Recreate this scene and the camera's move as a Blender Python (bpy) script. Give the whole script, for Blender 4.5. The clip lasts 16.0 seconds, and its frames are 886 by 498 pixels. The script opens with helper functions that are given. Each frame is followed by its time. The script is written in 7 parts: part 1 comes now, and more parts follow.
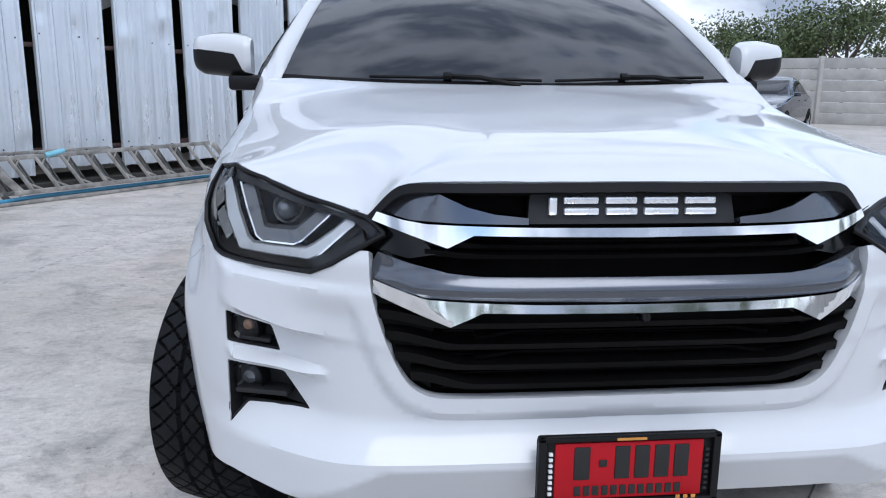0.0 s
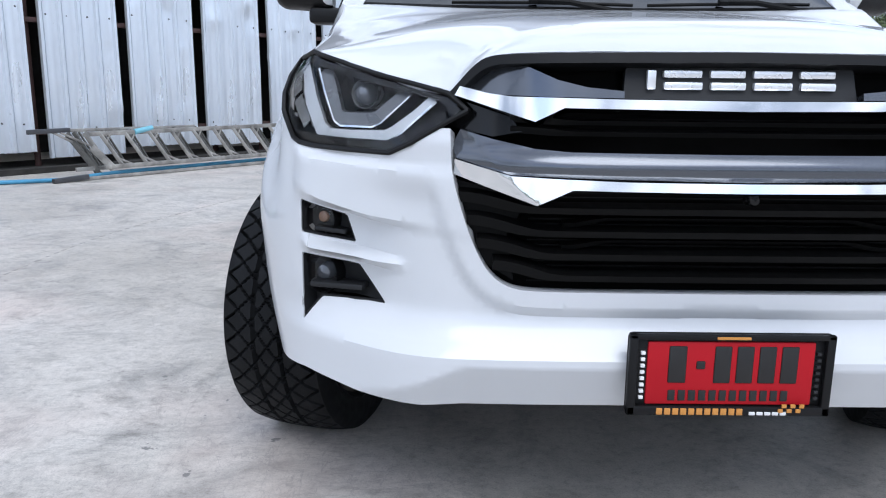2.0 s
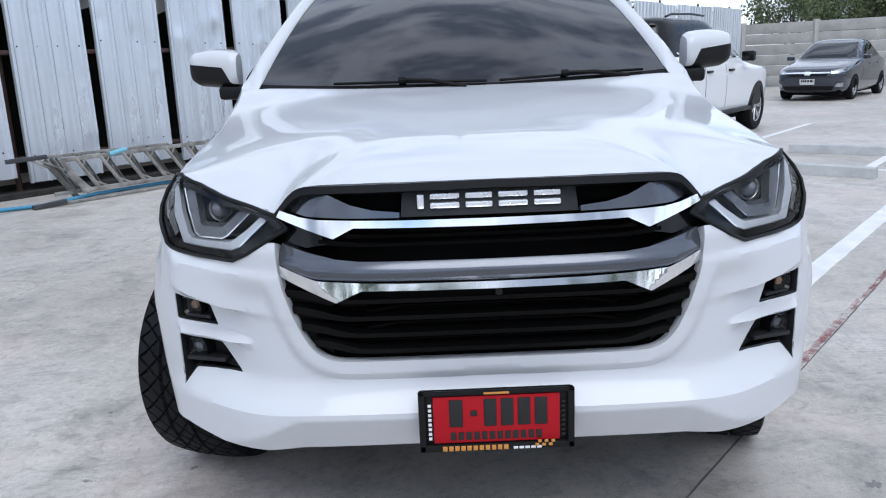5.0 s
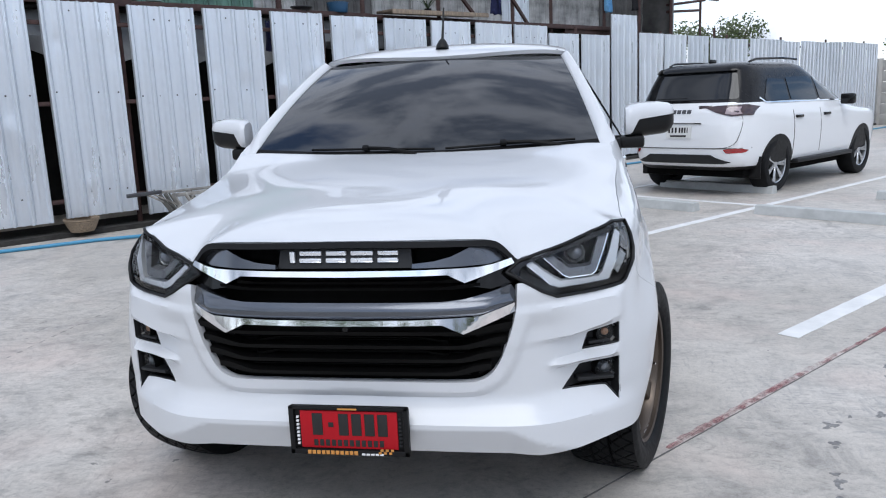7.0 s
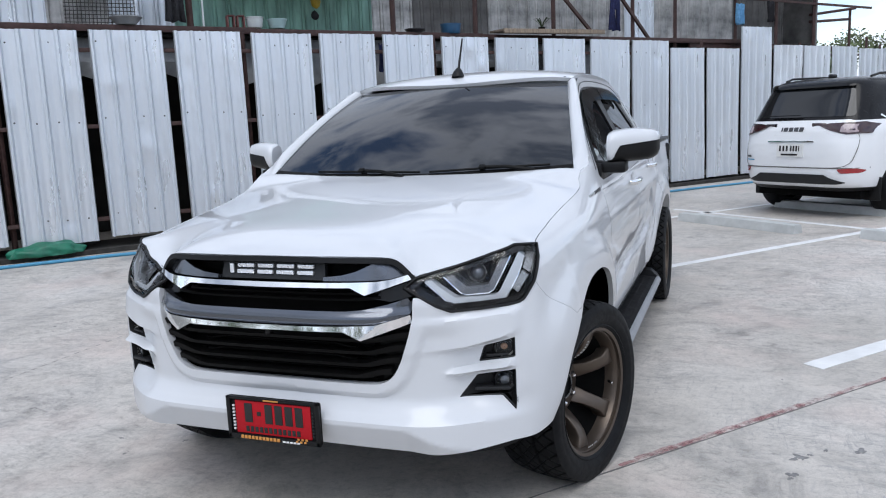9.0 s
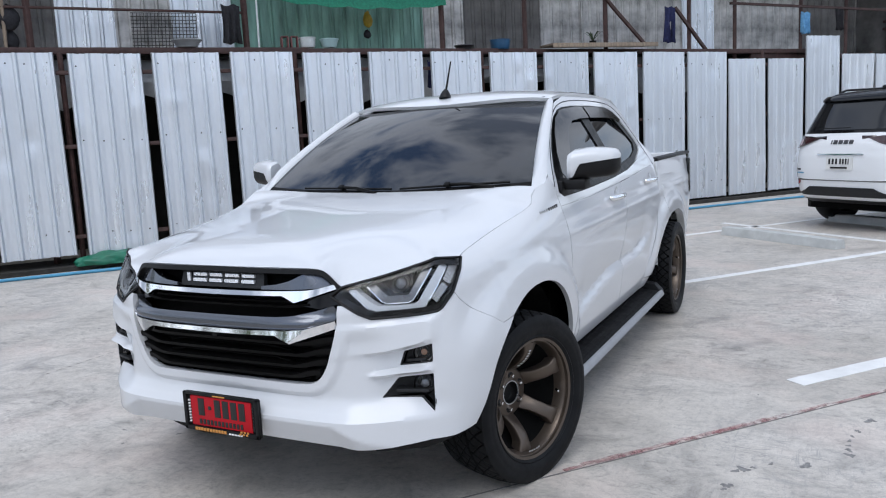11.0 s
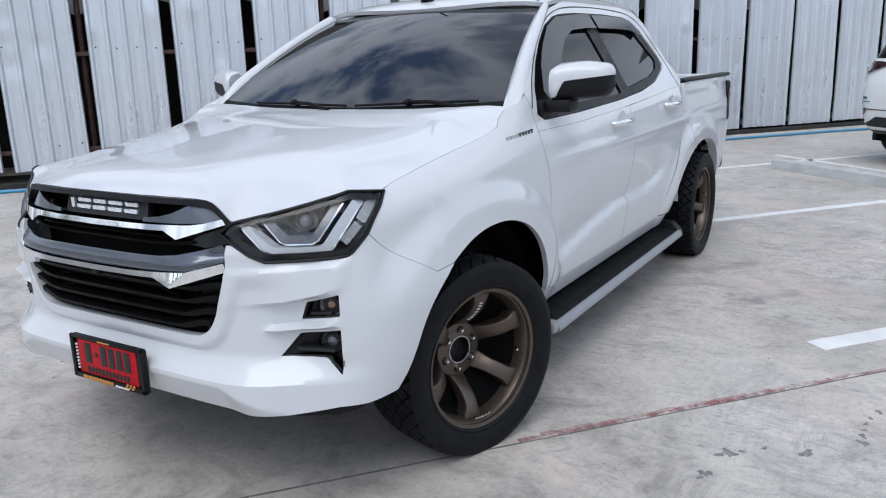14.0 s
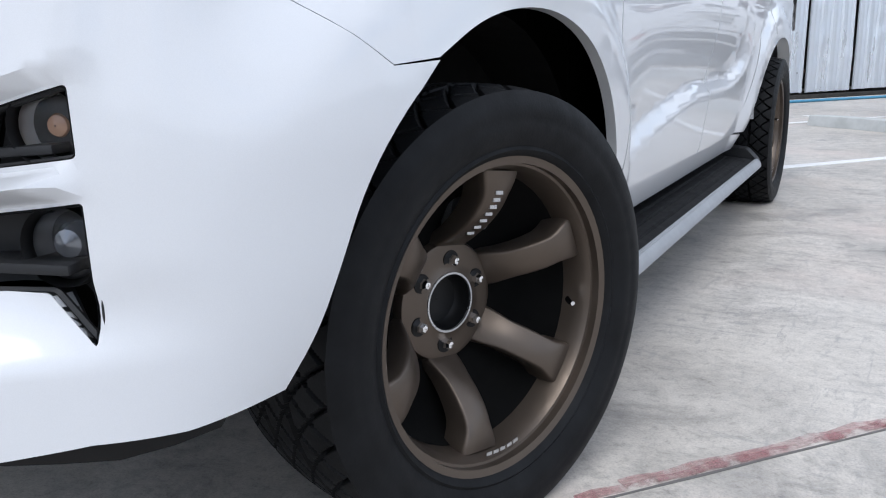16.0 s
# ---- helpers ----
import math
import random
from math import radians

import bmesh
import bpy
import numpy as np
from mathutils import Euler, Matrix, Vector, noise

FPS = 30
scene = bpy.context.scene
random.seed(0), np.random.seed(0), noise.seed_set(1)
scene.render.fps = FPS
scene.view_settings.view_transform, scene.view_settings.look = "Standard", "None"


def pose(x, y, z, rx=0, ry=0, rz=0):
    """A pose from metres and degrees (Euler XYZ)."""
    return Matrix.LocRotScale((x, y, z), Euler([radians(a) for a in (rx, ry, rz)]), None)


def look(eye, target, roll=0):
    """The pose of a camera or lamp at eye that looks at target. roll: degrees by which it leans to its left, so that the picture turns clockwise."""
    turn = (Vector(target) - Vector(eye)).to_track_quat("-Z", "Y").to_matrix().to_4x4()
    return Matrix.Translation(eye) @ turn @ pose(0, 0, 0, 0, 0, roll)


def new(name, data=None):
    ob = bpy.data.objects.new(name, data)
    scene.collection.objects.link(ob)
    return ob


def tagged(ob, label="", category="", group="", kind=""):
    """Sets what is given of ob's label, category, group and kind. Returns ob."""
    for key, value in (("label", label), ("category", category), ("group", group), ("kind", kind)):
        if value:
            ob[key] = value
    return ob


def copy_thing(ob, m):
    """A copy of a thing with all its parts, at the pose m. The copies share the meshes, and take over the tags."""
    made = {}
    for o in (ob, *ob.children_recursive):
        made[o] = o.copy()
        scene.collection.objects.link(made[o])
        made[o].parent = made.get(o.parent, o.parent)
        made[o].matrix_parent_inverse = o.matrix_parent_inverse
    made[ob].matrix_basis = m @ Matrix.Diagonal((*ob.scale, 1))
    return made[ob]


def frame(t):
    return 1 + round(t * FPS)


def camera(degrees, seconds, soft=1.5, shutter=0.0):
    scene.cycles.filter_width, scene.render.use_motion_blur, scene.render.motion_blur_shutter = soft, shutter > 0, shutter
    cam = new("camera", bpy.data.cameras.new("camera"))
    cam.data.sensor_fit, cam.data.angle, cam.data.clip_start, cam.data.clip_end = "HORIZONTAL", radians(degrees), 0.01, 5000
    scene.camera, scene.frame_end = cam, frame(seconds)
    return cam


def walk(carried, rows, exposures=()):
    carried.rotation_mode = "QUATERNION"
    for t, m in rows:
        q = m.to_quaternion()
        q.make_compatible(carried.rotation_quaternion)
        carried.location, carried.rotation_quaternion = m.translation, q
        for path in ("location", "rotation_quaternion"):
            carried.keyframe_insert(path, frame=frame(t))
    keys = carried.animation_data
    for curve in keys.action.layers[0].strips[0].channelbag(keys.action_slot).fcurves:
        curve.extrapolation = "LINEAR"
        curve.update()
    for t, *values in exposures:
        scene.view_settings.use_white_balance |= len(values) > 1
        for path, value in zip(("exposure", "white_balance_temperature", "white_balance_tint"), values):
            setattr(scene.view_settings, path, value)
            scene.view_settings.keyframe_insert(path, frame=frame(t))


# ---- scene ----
cam = camera(59.4, 16.0, soft=1.1)
PATH = [
    (0, (-0.514, -1.36, 1.208), (-0.312, 0.585, 0.79), 0.6),
    (0.5, (-0.518, -1.352, 1.154), (-0.357, 0.597, 0.738), 0.5),
    (1, (-0.503, -1.353, 1.033), (-0.396, 0.601, 0.62), 0.5),
    (1.5, (-0.515, -1.342, 0.951), (-0.464, 0.615, 0.538), 0.4),
    (2, (-0.525, -1.316, 0.972), (-0.514, 0.64, 0.555), 0.6),
    (2.5, (-0.53, -1.307, 0.995), (-0.536, 0.645, 0.558), 0.5),
    (3, (-0.519, -1.316, 1.018), (-0.526, 0.63, 0.557), 0.2),
    (3.5, (-0.451, -1.352, 1.08), (-0.445, 0.589, 0.601), -0.4),
    (4, (-0.351, -1.406, 1.17), (-0.33, 0.533, 0.681), -1.2),
    (4.5, (-0.25, -1.537, 1.227), (-0.224, 0.403, 0.743), -1.9),
    (5, (-0.116, -1.69, 1.291), (-0.11, 0.255, 0.823), -2.3),
    (7.5, (0.887, -2.118, 1.425), (0.449, -0.2, 1.067), -2.5),
    (8, (1.1, -2.091, 1.42), (0.564, -0.195, 1.075), -2.7),
    (8.5, (1.294, -2.131, 1.429), (0.67, -0.261, 1.092), -2.7),
    (9, (1.481, -2.149, 1.453), (0.772, -0.308, 1.127), -2.6),
    (9.5, (1.65, -2.078, 1.448), (0.873, -0.262, 1.134), -2.6),
    (12, (2.284, -2.157, 1.481), (1.323, -0.428, 1.185), -2.6),
    (12.5, (2.382, -2.142, 1.471), (1.391, -0.435, 1.146), -2.1),
    (13, (2.485, -2.041, 1.476), (1.472, -0.357, 1.105), -1.7),
    (13.5, (2.42, -1.807, 1.423), (1.398, -0.14, 1.002), -1.8),
    (14, (2.206, -1.462, 1.411), (1.19, 0.193, 0.931), -1.7),
    (14.5, (2.0, -1.09, 1.38), (0.996, 0.558, 0.852), -1.4),
    (15, (1.771, -0.677, 1.295), (0.769, 0.966, 0.752), -1.2),
    (15.5, (1.555, -0.345, 0.963), (0.565, 1.314, 0.444), -1.0),
    (16, (1.449, -0.221, 0.757), (0.482, 1.463, 0.28), -1.5),
]
EXPOSURES = ((0.0, -0.02, 5900, 10), (1.0, 0.10, 5900, 10), (1.75, 0.20, 5950, 10), (3.0, 0.18, 5950, 10), (4.0, 0.02, 5900, 10), (5.0, -0.06, 5950, 10), (7.5, -0.09, 6120, 10), (13.0, -0.08, 6130, 10), (14.0, -0.12, 6150, 10), (14.8, -0.03, 6180, 10), (15.5, 0.05, 6180, 10), (16.0, 0.25, 6200, 10))
walk(cam, [(t, look(eye, target, roll)) for t, eye, target, roll in PATH], EXPOSURES)

# ---- sky and light ----
SUN_TURN, SUN_HEIGHT = 168.0, 58.0


def daylight():
    world = bpy.data.worlds.new("sky")
    scene.world = world
    world.use_nodes = True
    nt = world.node_tree
    nt.nodes.clear()
    out = nt.nodes.new("ShaderNodeOutputWorld")
    back = nt.nodes.new("ShaderNodeBackground")
    sky = nt.nodes.new("ShaderNodeTexSky")
    sky.sky_type = "NISHITA"
    sky.sun_disc = False
    sky.sun_elevation = radians(SUN_HEIGHT)
    sky.sun_rotation = radians(SUN_TURN)
    sky.air_density, sky.dust_density, sky.ozone_density = 1.0, 0.5, 1.0
    # broken cloud over all the sky
    co = nt.nodes.new("ShaderNodeTexCoord")
    mp = nt.nodes.new("ShaderNodeMapping")
    mp.inputs["Scale"].default_value = (1.0, 1.0, 2.2)
    n1 = nt.nodes.new("ShaderNodeTexNoise")
    n1.inputs["Scale"].default_value = 2.7
    n1.inputs["Detail"].default_value = 7.0
    n1.inputs["Roughness"].default_value = 0.55
    n1.inputs["Distortion"].default_value = 0.3
    ramp = nt.nodes.new("ShaderNodeValToRGB")
    ramp.color_ramp.elements[0].position, ramp.color_ramp.elements[1].position = 0.34, 0.52
    shade = nt.nodes.new("ShaderNodeValToRGB")
    shade.color_ramp.elements[0].position, shade.color_ramp.elements[1].position = 0.45, 0.62
    shade.color_ramp.elements[0].color = (8.6, 8.8, 9.2, 1)
    shade.color_ramp.elements[1].color = (2.3, 2.6, 3.2, 1)
    # the cloud is thinner and brighter overhead
    sep = nt.nodes.new("ShaderNodeSeparateXYZ")
    nt.links.new(co.outputs["Generated"], sep.inputs["Vector"])
    haze = nt.nodes.new("ShaderNodeValToRGB")
    haze.color_ramp.elements[0].position, haze.color_ramp.elements[1].position = 0.05, 0.95
    haze.color_ramp.elements[0].color = (1.04, 1.04, 1.04, 1)
    haze.color_ramp.elements[1].color = (1.06, 1.08, 1.12, 1)
    nt.links.new(sep.outputs["Z"], haze.inputs["Fac"])
    veil = nt.nodes.new("ShaderNodeMix")
    veil.data_type, veil.blend_type = "RGBA", "MULTIPLY"
    veil.inputs["Factor"].default_value = 1.0
    mix = nt.nodes.new("ShaderNodeMix")
    mix.data_type = "RGBA"
    nt.links.new(co.outputs["Generated"], mp.inputs["Vector"])
    nt.links.new(mp.outputs["Vector"], n1.inputs["Vector"])
    nt.links.new(n1.outputs["Fac"], ramp.inputs["Fac"])
    nt.links.new(n1.outputs["Fac"], shade.inputs["Fac"])
    nt.links.new(ramp.outputs["Color"], mix.inputs["Factor"])
    nt.links.new(sky.outputs["Color"], mix.inputs["A"])
    nt.links.new(shade.outputs["Color"], mix.inputs["B"])
    nt.links.new(mix.outputs["Result"], veil.inputs["A"])
    nt.links.new(haze.outputs["Color"], veil.inputs["B"])
    nt.links.new(veil.outputs["Result"], back.inputs["Color"])
    back.inputs["Strength"].default_value = 0.173
    nt.links.new(back.outputs["Background"], out.inputs["Surface"])
    lamp = bpy.data.lights.new("sun", "SUN")
    lamp.energy, lamp.angle, lamp.color = 1.5, radians(40), (1.0, 0.96, 0.9)
    ob = new("sun", lamp)
    a, e = radians(SUN_TURN), radians(SUN_HEIGHT)
    ob.matrix_world = look((20 * math.sin(a) * math.cos(e), 20 * math.cos(a) * math.cos(e), 20 * math.sin(e)), (0, 0, 0))


daylight()
# ---- materials ----
def nodes_of(name):
    m = bpy.data.materials.new(name)
    m.use_nodes = True
    nt = m.node_tree
    return m, nt, nt.nodes["Principled BSDF"]


def grain(nt, scale, detail=4.0, rough=0.55, coords="Object", stretch=None):
    co = nt.nodes.new("ShaderNodeTexCoord")
    n = nt.nodes.new("ShaderNodeTexNoise")
    n.inputs["Scale"].default_value, n.inputs["Detail"].default_value, n.inputs["Roughness"].default_value = scale, detail, rough
    if stretch:
        mp = nt.nodes.new("ShaderNodeMapping")
        mp.inputs["Scale"].default_value = stretch
        nt.links.new(co.outputs[coords], mp.inputs["Vector"])
        nt.links.new(mp.outputs["Vector"], n.inputs["Vector"])
    else:
        nt.links.new(co.outputs[coords], n.inputs["Vector"])
    return n


def ramp(nt, source, *stops):
    r = nt.nodes.new("ShaderNodeValToRGB")
    els = r.color_ramp.elements
    while len(els) < len(stops):
        els.new(0.5)
    for el, (p, c) in zip(els, stops):
        el.position = p
        el.color = (*c, 1) if len(c) == 3 else c
    nt.links.new(source, r.inputs["Fac"])
    return r


def bump(nt, bsdf, source, strength, distance):
    b = nt.nodes.new("ShaderNodeBump")
    b.inputs["Strength"].default_value, b.inputs["Distance"].default_value = strength, distance
    nt.links.new(source, b.inputs["Height"])
    nt.links.new(b.outputs["Normal"], bsdf.inputs["Normal"])
    return b


def mixed(nt, kind, fac, a, b):
    m = nt.nodes.new("ShaderNodeMix")
    m.data_type, m.blend_type = "RGBA", kind
    for key, v in (("Factor", fac), ("A", a), ("B", b)):
        if hasattr(v, "links"):
            nt.links.new(v, m.inputs[key])
        else:
            m.inputs[key].default_value = v if key == "Factor" else (*v, 1)
    return m.outputs["Result"]


def surface(name, color, rough=0.5, metal=0.0, coat=0.0, spread=0.12, scale=8.0, relief=0.0, relief_scale=60.0, spec=0.5, stretch=None):
    """A surface with uneven colour, uneven gloss and a fine relief."""
    m, nt, p = nodes_of(name)
    n = grain(nt, scale, 5.0, 0.6, stretch=stretch)
    lo = tuple(c * (1 - spread) for c in color)
    hi = tuple(min(1, c * (1 + spread)) for c in color)
    nt.links.new(ramp(nt, n.outputs["Fac"], (0.3, lo), (0.7, hi)).outputs["Color"], p.inputs["Base Color"])
    r = ramp(nt, grain(nt, scale * 2.7, 3.0).outputs["Fac"], (0.3, (max(0.02, rough - 0.06),) * 3), (0.7, (min(1, rough + 0.08),) * 3))
    nt.links.new(r.outputs["Color"], p.inputs["Roughness"])
    p.inputs["Metallic"].default_value = metal
    p.inputs["Specular IOR Level"].default_value = spec
    p.inputs["Coat Weight"].default_value = coat
    p.inputs["Coat Roughness"].default_value = 0.04
    if relief:
        bump(nt, p, grain(nt, relief_scale, 3.0, stretch=stretch).outputs["Fac"], 0.5, relief)
    return m


def glass_like(name, color, rough=0.02, alpha=1.0, trans=0.0):
    m, nt, p = nodes_of(name)
    p.inputs["Base Color"].default_value = (*color, 1)
    p.inputs["Roughness"].default_value = rough
    p.inputs["IOR"].default_value = 1.5
    p.inputs["Transmission Weight"].default_value = trans
    p.inputs["Alpha"].default_value = alpha
    return m


def concrete_floor():
    m, nt, p = nodes_of("worn cast concrete")

    def grey(src, *stops):
        return ramp(nt, src.outputs["Fac"], *[(q, (v, v, v)) for q, v in stops]).outputs["Color"]

    big = grain(nt, 0.5, 5.0, 0.6)
    c = ramp(nt, big.outputs["Fac"], (0.34, (0.455, 0.420, 0.373)), (0.5, (0.545, 0.507, 0.457)), (0.66, (0.615, 0.578, 0.530))).outputs["Color"]
    # trowel clouds, blotches and mottle
    mid = grain(nt, 2.6, 9.0, 0.72)
    mid.inputs["Distortion"].default_value = 0.9
    c = mixed(nt, "MULTIPLY", 1.0, c, grey(mid, (0.32, 0.55), (0.47, 0.91), (0.55, 1.0), (0.70, 1.10)))
    blot = grain(nt, 9.0, 8.0, 0.75, stretch=(1.0, 1.5, 1.0))
    blot.inputs["Distortion"].default_value = 0.6
    where = grey(grain(nt, 0.8, 4.0, 0.6), (0.40, 0.30), (0.60, 0.9))
    c = mixed(nt, "MULTIPLY", where, c, grey(blot, (0.30, 0.40), (0.44, 0.84), (0.52, 1.0), (0.68, 1.08)))
    fine = grain(nt, 38.0, 6.0, 0.75)
    c = mixed(nt, "MULTIPLY", 0.9, c, grey(fine, (0.28, 0.55), (0.45, 0.94), (0.54, 1.0), (0.70, 1.10)))
    grit = grain(nt, 190.0, 3.0, 0.7)
    c = mixed(nt, "MULTIPLY", 0.8, c, grey(grit, (0.30, 0.70), (0.5, 1.0), (0.72, 1.12)))
    # hair cracks and scratches: thin dark lines that come and go
    for scale, stretch, width, seat in ((1.6, (1.0, 1.0, 1.0), 0.006, 1.7), (3.4, (0.5, 2.2, 1.0), 0.009, 1.1), (3.0, (2.0, 0.6, 1.0), 0.008, 0.9)):
        n = grain(nt, scale, 6.0, 0.6, stretch=stretch)
        n.inputs["Distortion"].default_value = 0.5
        line = grey(n, (0.5 - width, 0.0), (0.5, 1.0), (0.5 + width, 0.0))
        some = grey(grain(nt, seat, 3.0, 0.6), (0.50, 0.0), (0.62, 0.55))
        c = mixed(nt, "MIX", mixed(nt, "MULTIPLY", 1.0, line, some), c, (0.24, 0.23, 0.22))
    # scuffed patches: short crossing scratches worn dark
    sep = nt.nodes.new("ShaderNodeSeparateXYZ")
    nt.links.new(nt.nodes.new("ShaderNodeTexCoord").outputs["Object"], sep.inputs["Vector"])
    lane = nt.nodes.new("ShaderNodeMapRange")
    lane.inputs["From Min"].default_value, lane.inputs["From Max"].default_value = -1.5, 1.5
    lane.inputs["To Min"].default_value, lane.inputs["To Max"].default_value = 0.25, 1.0
    nt.links.new(sep.outputs["X"], lane.inputs["Value"])
    patch = grey(grain(nt, 0.55, 4.0, 0.65), (0.42, 0.10), (0.56, 1.0))
    patch = mixed(nt, "MULTIPLY", 1.0, patch, lane.outputs["Result"])
    for stretch in ((1.0, 0.22, 1.0), (0.25, 1.0, 1.0)):
        n = grain(nt, 24.0, 7.0, 0.8, stretch=stretch)
        n.inputs["Distortion"].default_value = 0.8
        c = mixed(nt, "MIX", mixed(nt, "MULTIPLY", 1.0, grey(n, (0.545, 0.0), (0.63, 0.70)), patch), c, (0.27, 0.262, 0.255))
    # pink dust in faint clouds
    dust = grain(nt, 0.9, 4.0, 0.6)
    c = mixed(nt, "MIX", grey(dust, (0.52, 0.0), (0.70, 0.40)), c, (0.66, 0.53, 0.47))
    # small oil drips in clusters
    spots = grain(nt, 15.0, 3.0, 0.6)
    s = mixed(nt, "MULTIPLY", 1.0, grey(spots, (0.67, 0.0), (0.70, 1.0)), grey(grain(nt, 0.7, 2.0), (0.56, 0.0), (0.63, 0.8)))
    c = mixed(nt, "MIX", s, c, (0.15, 0.145, 0.14))
    nt.links.new(c, p.inputs["Base Color"])
    nt.links.new(grey(mid, (0.3, 0.38), (0.7, 0.60)), p.inputs["Roughness"])
    p.inputs["Specular IOR Level"].default_value = 0.55
    bump(nt, p, mixed(nt, "ADD", 0.5, fine.outputs["Fac"], blot.outputs["Fac"]), 0.4, 0.004)
    return m


def pearl_paint(name="pearl white paint", color=(0.61, 0.622, 0.640)):
    m, nt, p = nodes_of(name)
    n = grain(nt, 900.0, 1.0)
    nt.links.new(ramp(nt, n.outputs["Fac"], (0.35, tuple(c * 0.985 for c in color)), (0.65, tuple(min(1, c * 1.015) for c in color))).outputs["Color"], p.inputs["Base Color"])
    p.inputs["Roughness"].default_value = 0.42
    p.inputs["Specular IOR Level"].default_value = 0.5
    p.inputs["Coat Weight"].default_value = 0.9
    p.inputs["Coat Roughness"].default_value = 0.03
    p.inputs["Coat IOR"].default_value = 1.42
    return m


def zinc_sheet():
    m, nt, p = nodes_of("zinc sheet")
    info = nt.nodes.new("ShaderNodeObjectInfo")
    n = grain(nt, 2.2, 6.0, 0.6, stretch=(2.0, 2.0, 0.35))
    f = grain(nt, 60.0, 4.0, 0.6, stretch=(1.0, 1.0, 0.25))
    base = ramp(nt, n.outputs["Fac"], (0.3, (0.73, 0.765, 0.81)), (0.55, (0.79, 0.825, 0.87)), (0.75, (0.845, 0.88, 0.92))).outputs["Color"]
    tint = ramp(nt, info.outputs["Random"], (0.0, (0.86, 0.87, 0.88)), (1.0, (1.0, 1.0, 1.0))).outputs["Color"]
    col = mixed(nt, "MULTIPLY", 1.0, base, tint)
    col = mixed(nt, "MULTIPLY", 0.12, col, ramp(nt, f.outputs["Fac"], (0.3, (0.85, 0.85, 0.86)), (0.7, (1.05, 1.05, 1.05))).outputs["Color"])
    d = grain(nt, 9.0, 5.0, 0.7)
    col = mixed(nt, "MIX", ramp(nt, d.outputs["Fac"], (0.70, (0, 0, 0)), (0.76, (0.6, 0.6, 0.6))).outputs["Color"], col, (0.25, 0.22, 0.19))
    nt.links.new(col, p.inputs["Base Color"])
    p.inputs["Metallic"].default_value = 0.65
    nt.links.new(ramp(nt, n.outputs["Fac"], (0.3, (0.40, 0.40, 0.40)), (0.7, (0.25, 0.25, 0.25))).outputs["Color"], p.inputs["Roughness"])
    bump(nt, p, grain(nt, 3.0, 2.0).outputs["Fac"], 0.3, 0.014)
    return m


def chalk():
    """Red chalk, rubbed thin so that the concrete shows through."""
    m, nt, p = nodes_of("rubbed red chalk")
    n = grain(nt, 7.0, 7.0, 0.75)
    nt.links.new(ramp(nt, grain(nt, 40.0, 4.0).outputs["Fac"], (0.3, (0.36, 0.13, 0.14)), (0.7, (0.50, 0.25, 0.25))).outputs["Color"], p.inputs["Base Color"])
    nt.links.new(ramp(nt, n.outputs["Fac"], (0.40, (0.0, 0.0, 0.0)), (0.68, (0.50, 0.50, 0.50))).outputs["Color"], p.inputs["Alpha"])
    p.inputs["Roughness"].default_value = 0.9
    return m


WHITE = pearl_paint()
CONCRETE = concrete_floor()
ZINC = zinc_sheet()
BLACK_PLASTIC = surface("black plastic", (0.007, 0.007, 0.0075), 0.42, spec=0.22, relief=0.0004, relief_scale=900)
GREY_PLASTIC = surface("charcoal plastic", (0.019, 0.0195, 0.021), 0.5, spec=0.28, relief=0.0003, relief_scale=900)
GLOSS_BLACK = surface("gloss black plastic", (0.006, 0.006, 0.0065), 0.10, spec=0.3, spread=0.05)
# liner black, also the painted shade in gaps such as behind the spokes
DARK_VOID = surface("black liner and gap shade", (0.003, 0.003, 0.003), 0.9, spec=0.1)
CHROME = surface("chrome", (0.86, 0.87, 0.88), 0.05, metal=1.0, spread=0.01)
SATIN_GREY = surface("satin grey metal paint", (0.115, 0.124, 0.142), 0.20, metal=0.85, coat=0.4, spread=0.01, scale=1.0)
SATIN_SILVER = surface("satin silver", (0.52, 0.53, 0.54), 0.3, metal=0.9, spread=0.05)
TYRE = surface("tyre rubber", (0.0085, 0.009, 0.010), 0.55, spec=0.13, spread=0.3, scale=14, relief=0.0006, relief_scale=220)
BRONZE = surface("bronze wheel paint", (0.112, 0.090, 0.073), 0.38, metal=0.75, spread=0.05)
STEEL_DARK = surface("dark steel", (0.10, 0.10, 0.105), 0.45, metal=0.8)
TINT_GLASS = glass_like("dark tinted glass", (0.006, 0.007, 0.009), 0.015)
TINT_GLASS.node_tree.nodes["Principled BSDF"].inputs["IOR"].default_value = 1.72
SIDE_GLASS = glass_like("dark side glass", (0.006, 0.007, 0.009), 0.015)
SIDE_GLASS.node_tree.nodes["Principled BSDF"].inputs["IOR"].default_value = 1.24
CLEAR_LENS = glass_like("clear lens", (1, 1, 1), 0.0, trans=1.0)
AMBER = surface("amber bulb", (0.40, 0.24, 0.16), 0.2, spread=0.1)
RED_PLATE = surface("red number plate", (0.40, 0.007, 0.014), 0.5, spec=0.2, spread=0.05)
BLACK_INK = surface("black ink", (0.012, 0.011, 0.011), 0.5)
GOLD_INK = surface("gold ink", (0.55, 0.24, 0.05), 0.4)
WHITE_INK = surface("white ink", (0.75, 0.75, 0.75), 0.5)
RUST_STEEL = surface("red oxide steel", (0.060, 0.030, 0.026), 0.65, spread=0.35, scale=12, relief=0.001)
ALU = surface("weathered aluminium", (0.31, 0.295, 0.27), 0.5, metal=0.45, spread=0.5, scale=7)
ROAD_PAINT = surface("worn white road paint", (0.72, 0.72, 0.71), 0.6, spread=0.1, scale=5, relief=0.0008)
